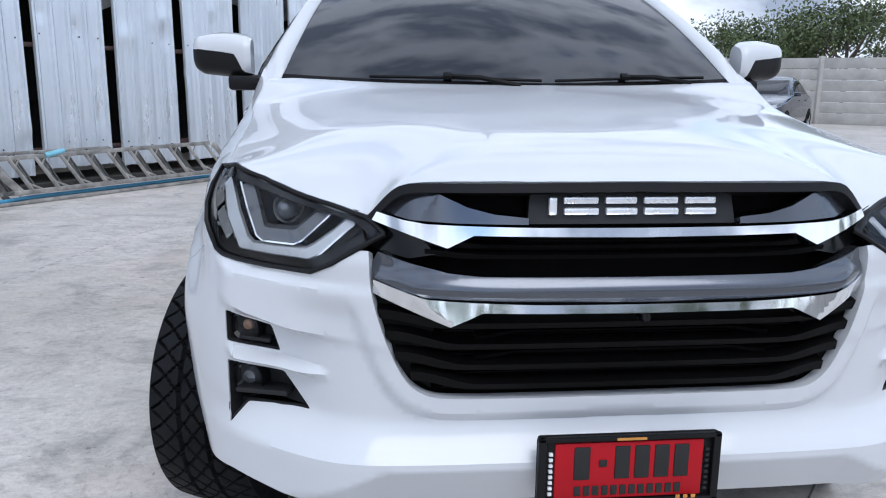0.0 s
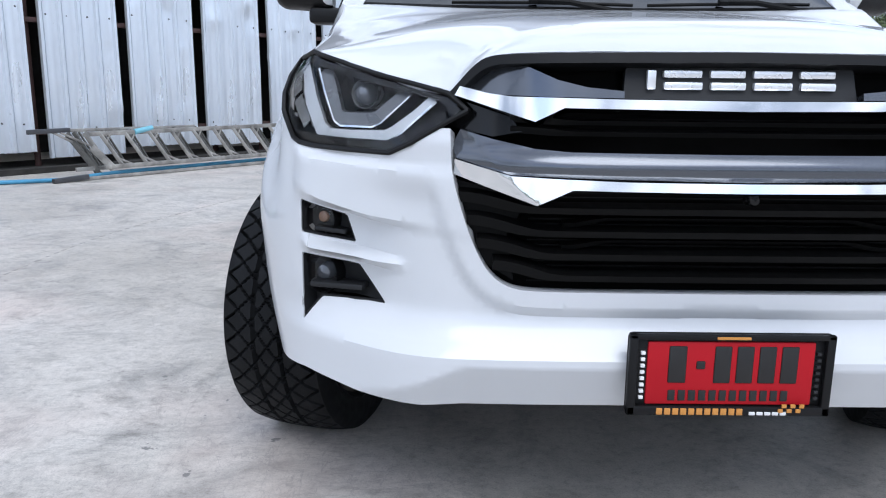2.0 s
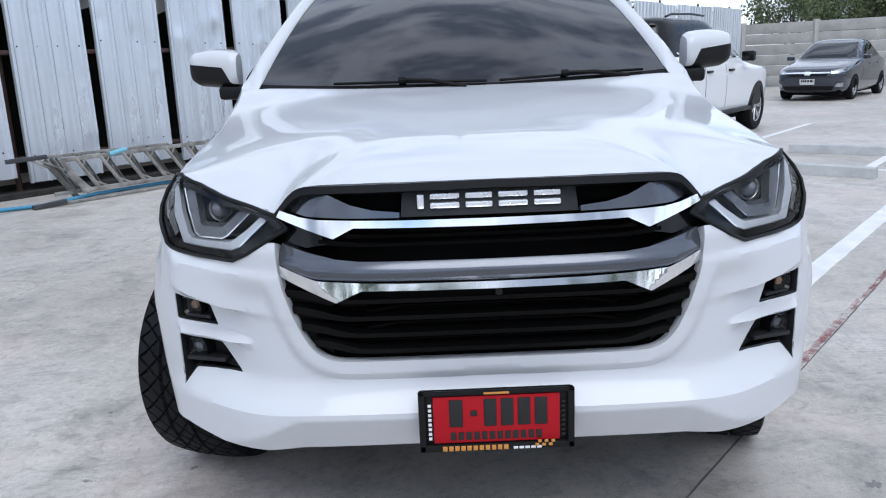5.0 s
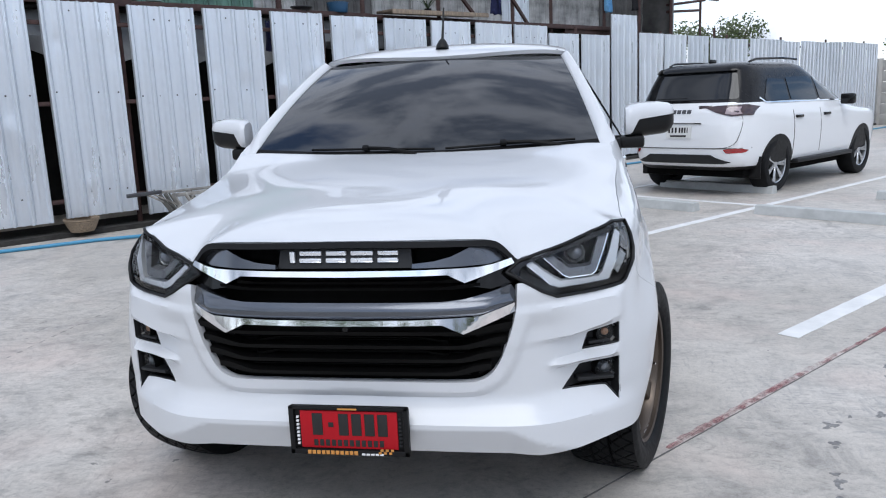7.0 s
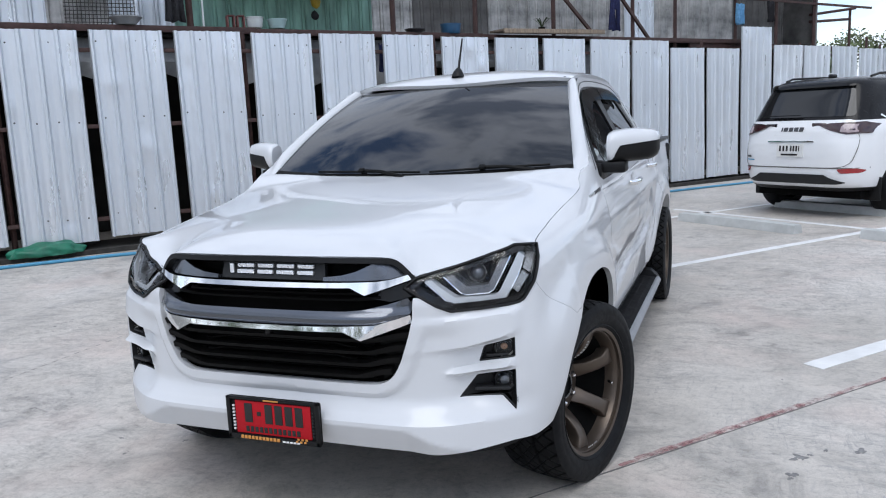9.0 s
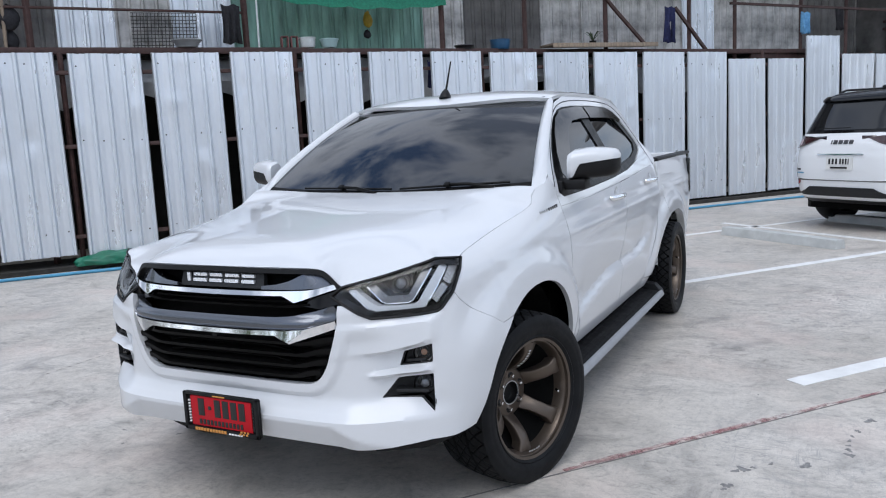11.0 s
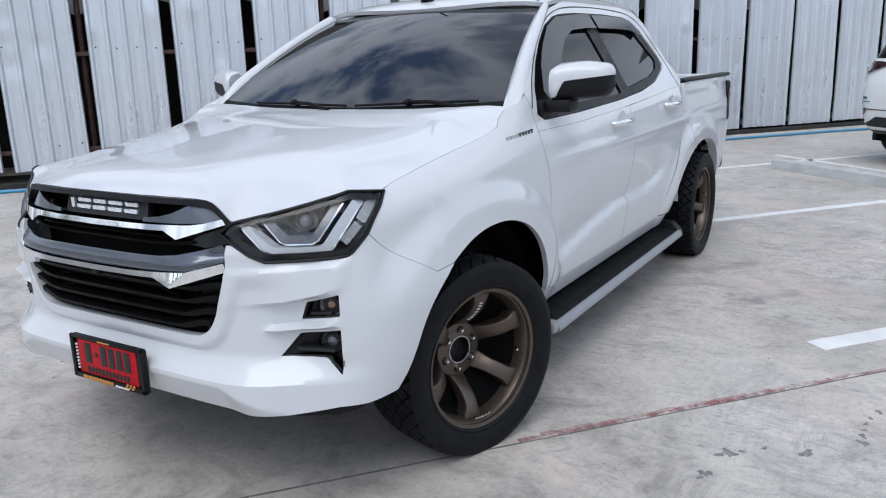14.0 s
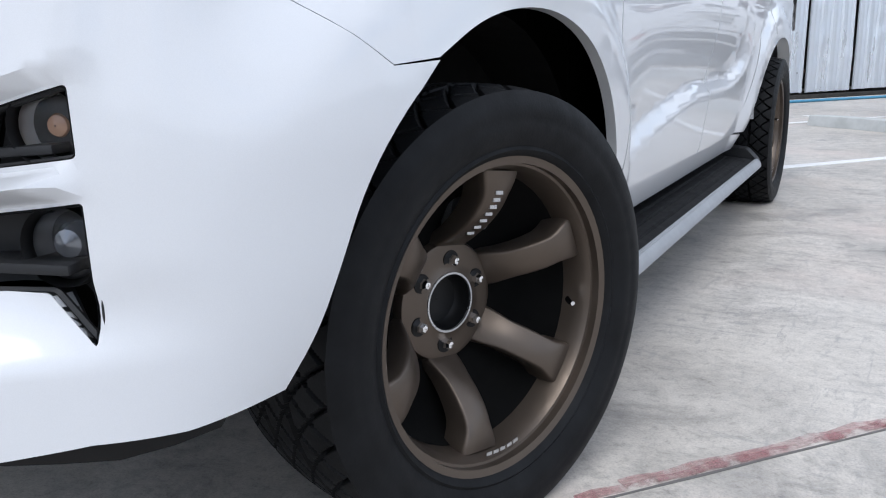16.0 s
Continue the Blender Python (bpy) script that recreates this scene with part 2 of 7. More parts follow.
RED_PAINT = chalk()
STOP_CONCRETE = surface("pale cast concrete", (0.46, 0.47, 0.46), 0.7, spread=0.14, scale=6, relief=0.002)
BLUE_PIPE = surface("blue plastic pipe", (0.07, 0.28, 0.45), 0.4)


# ---- building helpers ----
def mesh_object(name, bm, material, parent=None, label="", sharp=38.0, smooth=True):
    me = bpy.data.meshes.new(name)
    bm.normal_update()
    bm.to_mesh(me)
    bm.free()
    if smooth:
        me.shade_smooth()
        me.set_sharp_from_angle(angle=radians(sharp))
    for m in material if isinstance(material, (list, tuple)) else (material,):
        me.materials.append(m)
    ob = new(name, me)
    if parent:
        ob.parent = parent
    if label:
        ob["label"] = label
    return ob


def part(name, bm, material, parent, label="", **kw):
    return mesh_object(name, bm, material, parent, label, **kw)


def thing(name, label, category, at=None, group="", kind=""):
    ob = new(name)
    ob.empty_display_size = 0.2
    if at is not None:
        ob.matrix_basis = at
    return tagged(ob, label, category, group, kind)


def box(bm, lo, hi, bevel=0.0, m=None, segments=2):
    """A box between two corners, its edges rounded, added to bm."""
    lo, hi = Vector(lo), Vector(hi)
    mid, size = (lo + hi) / 2, hi - lo
    r = bmesh.ops.create_cube(bm, size=1.0, matrix=Matrix.Translation(mid) @ Matrix.Diagonal((*size, 1)))
    verts = r["verts"]
    if bevel:
        edges = list({e for v in verts for e in v.link_edges})
        res = bmesh.ops.bevel(bm, geom=edges, offset=bevel, segments=segments, affect="EDGES", profile=0.5)
        verts = list({v for f in res["faces"] for v in f.verts} | {v for v in verts if v.is_valid})
    if m is not None:
        seen, stack = set(), list(verts)
        while stack:
            v = stack.pop()
            if v in seen:
                continue
            seen.add(v)
            stack += [e.other_vert(v) for e in v.link_edges]
        for v in seen:
            v.co = m @ v.co
    return bm


def lathe(bm, profile, steps=48, axis_m=None, close=False):
    """Turns a profile of (radius, height) about z."""
    rings = []
    for k in range(steps):
        a = math.tau * k / steps
        rings.append([bm.verts.new((r * math.cos(a), r * math.sin(a), h)) for r, h in profile])
    n = len(profile)
    for k in range(steps):
        a, b = rings[k], rings[(k + 1) % steps]
        for j in range(n if close else n - 1):
            i = (j + 1) % n
            bm.faces.new((a[j], b[j], b[i], a[i]))
    if axis_m is not None:
        for ring in rings:
            for v in ring:
                v.co = axis_m @ v.co
    return bm


def tube(bm, points, radius, sides=8, closed=False):
    """A round bar along a line of points."""
    pts = [Vector(p) for p in points]
    rings = []
    n = len(pts)
    up = Vector((0.013, 0.021, 1.0))
    for k, p in enumerate(pts):
        a = pts[k - 1] if k else pts[0]
        b = pts[k + 1] if k < n - 1 else pts[-1]
        d = (b - a).normalized()
        s = d.cross(up)
        if s.length < 0.05:
            s = d.cross(Vector((1, 0.1, 0)))
        s.normalize()
        t = s.cross(d)
        r = radius[k] if isinstance(radius, (list, tuple)) else radius
        rings.append([bm.verts.new(p + r * (math.cos(math.tau * j / sides) * s + math.sin(math.tau * j / sides) * t)) for j in range(sides)])
    for a, b in zip(rings, rings[1:]):
        for j in range(sides):
            i = (j + 1) % sides
            bm.faces.new((a[j], a[i], b[i], b[j]))
    bm.faces.new(rings[0])
    bm.faces.new(rings[-1][::-1])
    return bm


def bar(bm, a, b, w, h, bevel=0.0):
    """A square bar from a to b, w wide and h high."""
    a, b = Vector(a), Vector(b)
    d = b - a
    m = Matrix.Translation((a + b) / 2) @ d.to_track_quat("Y", "Z").to_matrix().to_4x4()
    return box(bm, (-w / 2, -d.length / 2, -h / 2), (w / 2, d.length / 2, h / 2), bevel, m)


def curve_through(points, soft=0.0):
    """A smooth function through points (t, value), with no overshoot; soft is the length over which its bends are eased."""
    t = np.array([p[0] for p in points], float)
    v = np.array([p[1] for p in points], float)
    h = np.diff(t)
    s = np.diff(v) / h
    d = np.zeros(len(t))
    for i in range(1, len(t) - 1):
        if s[i - 1] * s[i] > 0:
            w1, w2 = 2 * h[i] + h[i - 1], h[i] + 2 * h[i - 1]
            d[i] = (w1 + w2) / (w1 / s[i - 1] + w2 / s[i])
    d[0], d[-1] = s[0], s[-1]
    n = 1200
    x = np.linspace(t[0], t[-1], n + 1)
    i = np.clip(np.searchsorted(t, x, side="right") - 1, 0, len(t) - 2)
    q = (x - t[i]) / h[i]
    a, b = (1 - q) ** 2, q * q
    y = (1 + 2 * q) * a * v[i] + q * a * h[i] * d[i] + b * (3 - 2 * q) * v[i + 1] + b * (q - 1) * h[i] * d[i + 1]
    step = (t[-1] - t[0]) / n
    if soft:
        m = max(1, int(2.5 * soft / step))
        k = np.exp(-.5 * (np.arange(-m, m + 1) * step / soft) ** 2)
        wide = np.concatenate([y[0] - d[0] * step * np.arange(m, 0, -1), y, y[-1] + d[-1] * step * np.arange(1, m + 1)])
        y = np.convolve(wide, k / k.sum(), mode="valid")
    tab, t0, t1, d0, d1 = y.tolist(), float(t[0]), float(t[-1]), float(d[0]), float(d[-1])

    def at(x):
        if x <= t0:
            return tab[0] + d0 * (x - t0)
        if x >= t1:
            return tab[-1] + d1 * (x - t1)
        q = (x - t0) / step
        i = min(n - 1, int(q))
        return tab[i] + (q - i) * (tab[i + 1] - tab[i])

    return at


def ease(a, b, x):
    q = min(1.0, max(0.0, (x - a) / (b - a)))
    return q * q * (3 - 2 * q)


def slope(a, b, x, r=.14):
    """A straight ramp from 0 at a to 1 at b, its two ends barely rounded."""
    q = (x - a) / (b - a)
    if q <= -r:
        return 0.0
    if q >= 1 + r:
        return 1.0
    if q < r:
        return (q + r) ** 2 / (4 * r)
    if q > 1 - r:
        return 1 - (1 + r - q) ** 2 / (4 * r)
    return q


def rounded(poly, r, steps=4):
    """The polygon with its corners rounded by r."""
    out = []
    n = len(poly)
    for k in range(n):
        p, a, b = Vector(poly[k]), Vector(poly[k - 1]), Vector(poly[(k + 1) % n])
        da, db = a - p, b - p
        q = min(r, da.length * 0.45, db.length * 0.45)
        s, e = p + da.normalized() * q, p + db.normalized() * q
        for j in range(steps + 1):
            w = j / steps
            out.append(tuple((1 - w) ** 2 * s + 2 * w * (1 - w) * p + w * w * e))
    return out


def divided(poly, step):
    out = []
    n = len(poly)
    for k in range(n):
        a, b = Vector(poly[k]), Vector(poly[(k + 1) % n])
        m = max(1, int((b - a).length / step + 0.5))
        out += [tuple(a.lerp(b, j / m)) for j in range(m)]
    return out


def inside(poly, px, py):
    x, y = np.array([p[0] for p in poly]), np.array([p[1] for p in poly])
    x2, y2 = np.roll(x, -1), np.roll(y, -1)
    res = np.zeros(len(px), bool)
    for a, b, c, d in zip(x, y, x2, y2):
        if b == d:
            continue
        hit = ((b > py) != (d > py)) & (px < (c - a) * (py - b) / (d - b) + a)
        res ^= hit
    return res


def far_from(poly, px, py, gap):
    ok = np.ones(len(px), bool)
    n = len(poly)
    for k in range(n):
        ax, ay = poly[k]
        bx, by = poly[(k + 1) % n]
        dx, dy = bx - ax, by - ay
        q = np.clip(((px - ax) * dx + (py - ay) * dy) / max(1e-12, dx * dx + dy * dy), 0, 1)
        ok &= (px - ax - q * dx) ** 2 + (py - ay - q * dy) ** 2 > gap * gap
    return ok


def panel(name, outline, fn, material, parent, holes=(), step=0.04, thick=0.012, flip=False, label="", fold=None, lines=(), crisp=0.0):
    """A pressed panel: an outline in the plane, with holes, carried by fn(u, v) onto a curved surface, its edges turned in by thick."""
    from mathutils.geometry import delaunay_2d_cdt
    loops = [divided(list(p), step) for p in (outline, *holes)]
    us, vs = [p[0] for p in loops[0]], [p[1] for p in loops[0]]
    gu = np.arange(min(us) + step * 0.5, max(us), step)
    gv = np.arange(min(vs) + step * 0.5, max(vs), step)
    px, py = (a.ravel() for a in np.meshgrid(gu, gv))
    ok = inside(loops[0], px, py) & far_from(loops[0], px, py, step * 0.45)
    for lp in loops[1:]:
        ok &= ~inside(lp, px, py) & far_from(lp, px, py, step * 0.45)
    runs = []
    for ln in lines:
        run = divided(list(ln), step * 0.8)
        cut = min(range(len(run)), key=lambda k: (Vector(run[k]) - Vector(ln[-1])).length)
        runs.append(run[:cut + 1])
        ok &= far_from(runs[-1] + runs[-1][-2:0:-1], px, py, step * 0.3)
    verts, edges, n0 = [], [], 0
    for lp in loops:
        verts += [Vector(p) for p in lp]
        edges += [(n0 + k, n0 + (k + 1) % len(lp)) for k in range(len(lp))]
        n0 += len(lp)
    for run in runs:
        verts += [Vector(p) for p in run]
        edges += [(n0 + k, n0 + k + 1) for k in range(len(run) - 1)]
        n0 += len(run)
    verts += [Vector((float(a), float(b))) for a, b in zip(px[ok], py[ok])]
    v2, _, f2, _, _, _ = delaunay_2d_cdt(verts, edges, [], 0, 1e-6)
    cx = np.array([sum(v2[i].x for i in f) / len(f) for f in f2])
    cy = np.array([sum(v2[i].y for i in f) / len(f) for f in f2])
    keep = inside(loops[0], cx, cy)
    for lp in loops[1:]:
        keep &= ~inside(lp, cx, cy)
    faces = [list(f) for f, k in zip(f2, keep) if k]
    h = 0.004
    co, nm = [], []
    for p in v2:
        a = Vector(fn(p.x, p.y))
        du = Vector(fn(p.x + h, p.y)) - Vector(fn(p.x - h, p.y))
        dv = Vector(fn(p.x, p.y + h)) - Vector(fn(p.x, p.y - h))
        n = du.cross(dv)
        n = n.normalized() if n.length > 1e-12 else Vector((0, 0, 1))
        co.append(a)
        nm.append(-n if flip else n)
    # face order follows the normals
    out = []
    for f in faces:
        a, b, c = (co[i] for i in f[:3])
        out.append(f if (b - a).cross(c - a).dot(nm[f[0]] + nm[f[1]] + nm[f[2]]) > 0 else f[::-1])
    count = {}
    for f in out:
        for a, b in zip(f, f[1:] + f[:1]):
            count[(a, b)] = 1
    rim = [(a, b) for (a, b) in count if (b, a) not in count]
    if thick:
        top, low = {}, {}
        for a, b in rim:
            for i in (a, b):
                if i not in top:
                    top[i] = len(co)
                    co.append(co[i].copy())
                    nm.append(Vector((0, 0, 0)))
                    low[i] = len(co)
                    co.append(co[i] - nm[i] * thick if fold is None else co[i] + Vector(fold) * thick)
                    nm.append(Vector((0, 0, 0)))
            f = [top[b], top[a], low[a], low[b]]
            n = (co[f[1]] - co[f[0]]).cross(co[f[3]] - co[f[0]])
            for i in f:
                nm[i] = nm[i] + n
            out.append(f)
    used = sorted({i for f in out for i in f})
    at = {i: k for k, i in enumerate(used)}
    me = bpy.data.meshes.new(name)
    me.from_pydata([co[i] for i in used], [], [[at[i] for i in f] for f in out])
    me.shade_smooth()
    if crisp:
        me.set_sharp_from_angle(angle=radians(crisp))
    else:
        me.normals_split_custom_set_from_vertices([nm[i].normalized() if nm[i].length > 0 else Vector((0, 0, 1)) for i in used])
    me.materials.append(material)
    ob = new(name, me)
    ob.parent = parent
    if label:
        ob["label"] = label
    return ob


# ---- ground ----
LOT = 50.0  # the bays run at this angle from x
ALONG = Vector((math.cos(radians(LOT)), math.sin(radians(LOT)), 0))
ACROSS = Vector((math.sin(radians(LOT)), -math.cos(radians(LOT)), 0))


def build_ground():
    bm = bmesh.new()
    bmesh.ops.create_grid(bm, x_segments=8, y_segments=8, size=400, matrix=Matrix.Translation((0, 60, 0)))
    tagged(mesh_object("ground", bm, CONCRETE), "smooth grey cast concrete yard with stains", "ground", kind="structure")


def ribbon(a, b, w, z0, z1, rough_edge=0.0, step=.08, seed=0):
    """A thin flat band on the ground from a to b with an uneven edge."""
    rng = random.Random(seed)
    a, b = Vector((*a, 0)), Vector((*b, 0))
    d = b - a
    n = max(2, int(d.length / step))
    t = d.normalized()
    s = Vector((-t.y, t.x, 0))
    bm = bmesh.new()
    rows = []
    for k in range(n + 1):
        p = a + d * k / n
        l, r = w / 2 + rng.uniform(-1, 1) * rough_edge, w / 2 + rng.uniform(-1, 1) * rough_edge
        rows.append([bm.verts.new(p + s * l + Vector((0, 0, z1))), bm.verts.new(p - s * r + Vector((0, 0, z1))),
                     bm.verts.new(p - s * r + Vector((0, 0, z0))), bm.verts.new(p + s * l + Vector((0, 0, z0)))])
    for p, q in zip(rows, rows[1:]):
        for j in range(4):
            i = (j + 1) % 4
            bm.faces.new((p[j], p[i], q[i], q[j]))
    bm.faces.new(rows[0])
    bm.faces.new(rows[-1][::-1])
    bmesh.ops.recalc_face_normals(bm, faces=bm.faces[:])
    return bm


def line_paint(a, b, w=.12, seed=0):
    tagged(mesh_object("parking_line", ribbon(a, b, w, .0005, .0045, .003, .1, seed), ROAD_PAINT, smooth=False), "worn white painted parking bay line on concrete", "parking line", "parking lines", "structure")


def build_markings():
    v = lambda p, k, q=0: (p[0] + ALONG.x * k + ACROSS.x * q, p[1] + ALONG.y * k + ACROSS.y * q)
    a = (1.885, 2.475)
    line_paint(a, v(a, 5.4), .125, 1)
    b = (.60, 4.98)
    line_paint(v(b, -.2), v(b, 9.0), .10, 2)
    c = (.05, 8.15)
    line_paint(v(c, -.3), v(c, 6.0), .10, 3)
    c2 = (4.15, 6.15)
    line_paint(v(c2, .0), v(c2, 7.0), .10, 6)
    m = (.90, 9.52)
    line_paint(v(m, 0, -.4), v(m, 0, 7.6), .10, 4)
    # sawn joints in the slab, darker than the concrete, one with a red chalk line beside it
    j = (.60, .395)
    tagged(mesh_object("slab_joint", ribbon(v(j, -9), v(j, 12), .006, -.001, .0022, .0015, .1, 5), JOINT, smooth=False), "narrow dark joint in the concrete slab", "joint", "slab joints", "structure")
    for k, n, q, w, seed in ((.70, 3.6, -.018, .020, 11), (.80, 1.5, -.026, .034, 12), (2.5, 1.3, -.010, .026, 13)):
        tagged(mesh_object("chalk_line", ribbon(v(j, k, q), v(j, k + n, q + .004), w, .0004, .0030 + .0004 * (seed - 11), .006, .04, seed), RED_PAINT, smooth=False), "rubbed red chalk line beside the slab joint", "chalk line", "red chalk line", "structure")
    # a faint broken tyre mark curving towards the ladders
    way = curve_through([(1.2, -2.72), (2.4, -2.729), (3.37, -2.694), (3.87, -2.596), (5.08, -2.278), (6.0, -1.95)], .2)
    rng = random.Random(31)
    bm = bmesh.new()
    y = 1.2
    while y < 5.9:
        n = rng.uniform(.03, .06)
        w = rng.uniform(.005, .009)
        q = [(way(y) - w, y), (way(y) + w, y + .01), (way(y + n) + w, y + n), (way(y + n) - w, y + n - .01)]
        top, low = [bm.verts.new((*p, .0012)) for p in q], [bm.verts.new((*p, -.001)) for p in q]
        bm.faces.new(top)
        for k in range(4):
            bm.faces.new((low[k], low[(k + 1) % 4], top[(k + 1) % 4], top[k]))
        y += n + rng.uniform(.03, .07)
    tagged(mesh_object("tyre_mark", bm, TYRE_MARK, smooth=False), "faint broken grey tyre mark on the concrete", "tyre mark", kind="structure")


TYRE_MARK = surface("faint rubber mark", (0.36, 0.345, 0.32), 0.8, spread=.2)
JOINT = surface("joint filler", (0.13, 0.125, 0.12), 0.85)
OIL = surface("dried oil", (0.20, 0.195, 0.19), 0.6, spread=0.4, scale=40)


def build_stains():
    rng = random.Random(8)
    spots = [(1.618, .766, .030), (1.612, .706, .044), (1.60, .66, .022), (1.70, 1.037, .040), (1.69, 1.00, .022), (1.743, 1.218, .046), (1.715, 1.19, .030), (1.78, 1.25, .020), (1.845, 1.313, .020), (1.982, 1.342, .046),
             (2.144, 1.578, .028), (2.15, 1.519, .036), (2.145, 1.63, .018), (2.149, 1.691, .020), (2.16, 1.75, .018), (2.185, 1.826, .028), (2.241, 1.985, .046), (1.359, .49, .034), (1.593, .563, .056), (1.163, .409, .040), (1.717, 2.212, .010), (2.42, 1.93, .012)]
    for x, y, r in spots:
        bm = bmesh.new()
        ph = [rng.uniform(0, 6.28) for _ in range(4)]
        pts = []
        for k in range(22):
            a = math.tau * k / 22
            q = .55 * r * (1 + .35 * math.sin(2 * a + ph[0]) + .25 * math.sin(3 * a + ph[1]) + .2 * math.sin(5 * a + ph[2]) + .15 * math.sin(8 * a + ph[3]))
            pts.append((x + q * math.cos(a) * .8, y + q * math.sin(a)))
        top = [bm.verts.new((px, py, .0012)) for px, py in pts]
        low = [bm.verts.new((px, py, -.001)) for px, py in pts]
        bm.faces.new(top)
        for k in range(22):
            bm.faces.new((low[k], low[(k + 1) % 22], top[(k + 1) % 22], top[k]))
        tagged(mesh_object("oil_stain", bm, OIL, smooth=False), "small dark dried oil stain on the concrete", "stain", "oil stains", "structure")


build_stains()


def wheel_stop(right_end, length, name="wheel_stop"):
    """A cast concrete wheel stop with sloping sides, lying across its bay."""
    bm = bmesh.new()
    prof = [(-.085, 0), (-.078, .030), (-.060, .100), (-.050, .108), (.050, .108), (.060, .100), (.078, .030), (.085, 0)]
    rows = []
    for k in range(7):
        t = k / 6
        s = 1 if 0 < k < 6 else .94
        rows.append([bm.verts.new((-length * t, y * s, z * s)) for y, z in prof])
    for a, b in zip(rows, rows[1:]):
        for j in range(len(prof)):
            i = (j + 1) % len(prof)
            bm.faces.new((a[j], a[i], b[i], b[j]))
    bm.faces.new(rows[0])
    bm.faces.new(rows[-1][::-1])
    bmesh.ops.recalc_face_normals(bm, faces=bm.faces[:])
    ob = mesh_object(name, bm, STOP_CONCRETE, sharp=25)
    ob.matrix_basis = pose(*right_end, .001, 0, 0, LOT - 90)
    tagged(ob, "pale cast concrete wheel stop on the yard", "wheel stop", "wheel stops")


build_ground()
build_markings()
wheel_stop((2.12, 7.45), 1.75)
wheel_stop((4.25, 5.95), 1.95)
wheel_stop((3.36, 8.95), 1.75)
wheel_stop((5.75, 7.10), 1.75)


# ---- the pickup truck ----
# x to its left, y to its tail, nose at y = 0, on the ground at z = 0
TRUCK = thing("pickup_truck", "clean pearl white double-cab pickup truck with bronze wheels", "pickup truck")

LOW_NOSE = curve_through([(0, .022), (.35, .026), (.5, .034), (.56, .045), (.64, .085), (.72, .145), (.80, .210), (.88, .285), (.98, .374), (1.08, .475), (1.2, .60)], 0.035)
MID_NOSE = curve_through([(0, .060), (.35, .062), (.45, .070), (.52, .080), (.58, .105), (.64, .160), (.69, .196), (.74, .209), (.80, .226), (.84, .252), (.88, .282), (.98, .374), (1.08, .475), (1.2, .60)], 0.022)
UP_NOSE = curve_through([(0, .058), (.35, .060), (.45, .066), (.52, .076), (.58, .097), (.64, .124), (.70, .155), (.76, .188), (.807, .219), (.84, .250), (.88, .284), (.98, .374), (1.08, .475), (1.2, .60)], 0.03)
TOP_NOSE = curve_through([(0, .060), (.40, .060), (.5, .082), (.56, .103), (.61, .127), (.70, .185), (.78, .245), (.83, .292), (.88, .318), (.98, .388), (1.08, .477), (1.2, .60)], 0.03)
CORNER_X = curve_through([(.60, .60), (.68, .68), (.74, .74), (.78, .78), (.82, .816), (.88, .858), (.98, .900), (1.08, .922), (1.2, .932)], 0.03)
FLANK = curve_through([(.30, .84), (.36, .868), (.42, .888), (.55, .905), (.72, .922), (.88, .931), (.96, .928), (1.05, .914), (1.15, .886), (1.2, .868), (1.3, .820), (1.45, .748), (1.58, .684), (1.64, .648), (1.70, .60)], 0.03)
CREASE_Z = curve_through([(.50, .708), (.576, .716), (.65, .724), (.711, .737), (.76, .748), (.807, .763), (.84, .79), (.90, .84)])
SHELF_Z = curve_through([(.48, .808), (.577, .812), (.674, .818), (.752, .823), (.82, .836), (.9, .86)], .02)
CHIN_Z = curve_through([(0, .463), (.47, .463), (.50, .452), (.57, .418), (.66, .388), (.80, .36), (1.2, .35)])
SEAM_Z = curve_through([(.40, 1.012), (.44, 1.023), (.70, 1.068), (1.0, 1.112), (1.15, 1.140), (1.25, 1.178), (1.32, 1.205)], 0.05)


def lip(y, z, yc, r):
    d = math.sqrt(((y - yc) / r) ** 2 + ((z - .37) / .47) ** 2)
    return .036 * ease(1.34, 1.10, d) * ease(.25, .55, z)


def curl(y, z):
    zc = .90 + .12 * ease(.35, 1.25, y)
    return 5.3 * max(0.0, z - zc) ** 2 * (1 - ease(.88, 1.40, y))


DOOR_CREASE = curve_through([(1.4, .50), (1.62, .545), (2.0, .615), (2.4, .662), (2.9, .668), (3.1, .70), (3.4, .78)], 0.08)


def flank_x(y, z, taper=True):
    zc = DOOR_CREASE(y)
    dish = .030 * (max(0.0, 1 - (z - zc) / .29) ** 1.7 if z > zc else slope(zc - .050, zc, z)) * ease(1.50, 1.78, y) * (1 - ease(3.10, 3.34, y))
    edge = .007 * math.exp(-((z - .965 - .012 * (y - 1.5)) / .03) ** 2) * ease(1.3, 1.7, y)
    base = FLANK(z)
    if z > .96:
        base += (.928 - .10 * (z - .96) - base) * ease(3.58, 3.72, y)
    # the wing narrows towards the nose
    if taper:
        base -= .036 * (1 - ease(.5, 1.25, y)) * ease(.66, .90, z) * (1 - ease(.90, 1.06, z))
    return base - dish + edge + lip(y, z, .91, .60) + lip(y, z, 4.04, .60) - .03 * ease(4.4, 5.1, y) * ease(4.4, 5.1, y)


def softened(poly, times=2):
    """An open line with its corners cut again and again."""
    for _ in range(times):
        out = [poly[0]]
        for a, b in zip(poly, poly[1:]):
            out += [(.75 * a[0] + .25 * b[0], .75 * a[1] + .25 * b[1]), (.25 * a[0] + .75 * b[0], .25 * a[1] + .75 * b[1])]
        poly = out + [poly[-1]]
    return poly


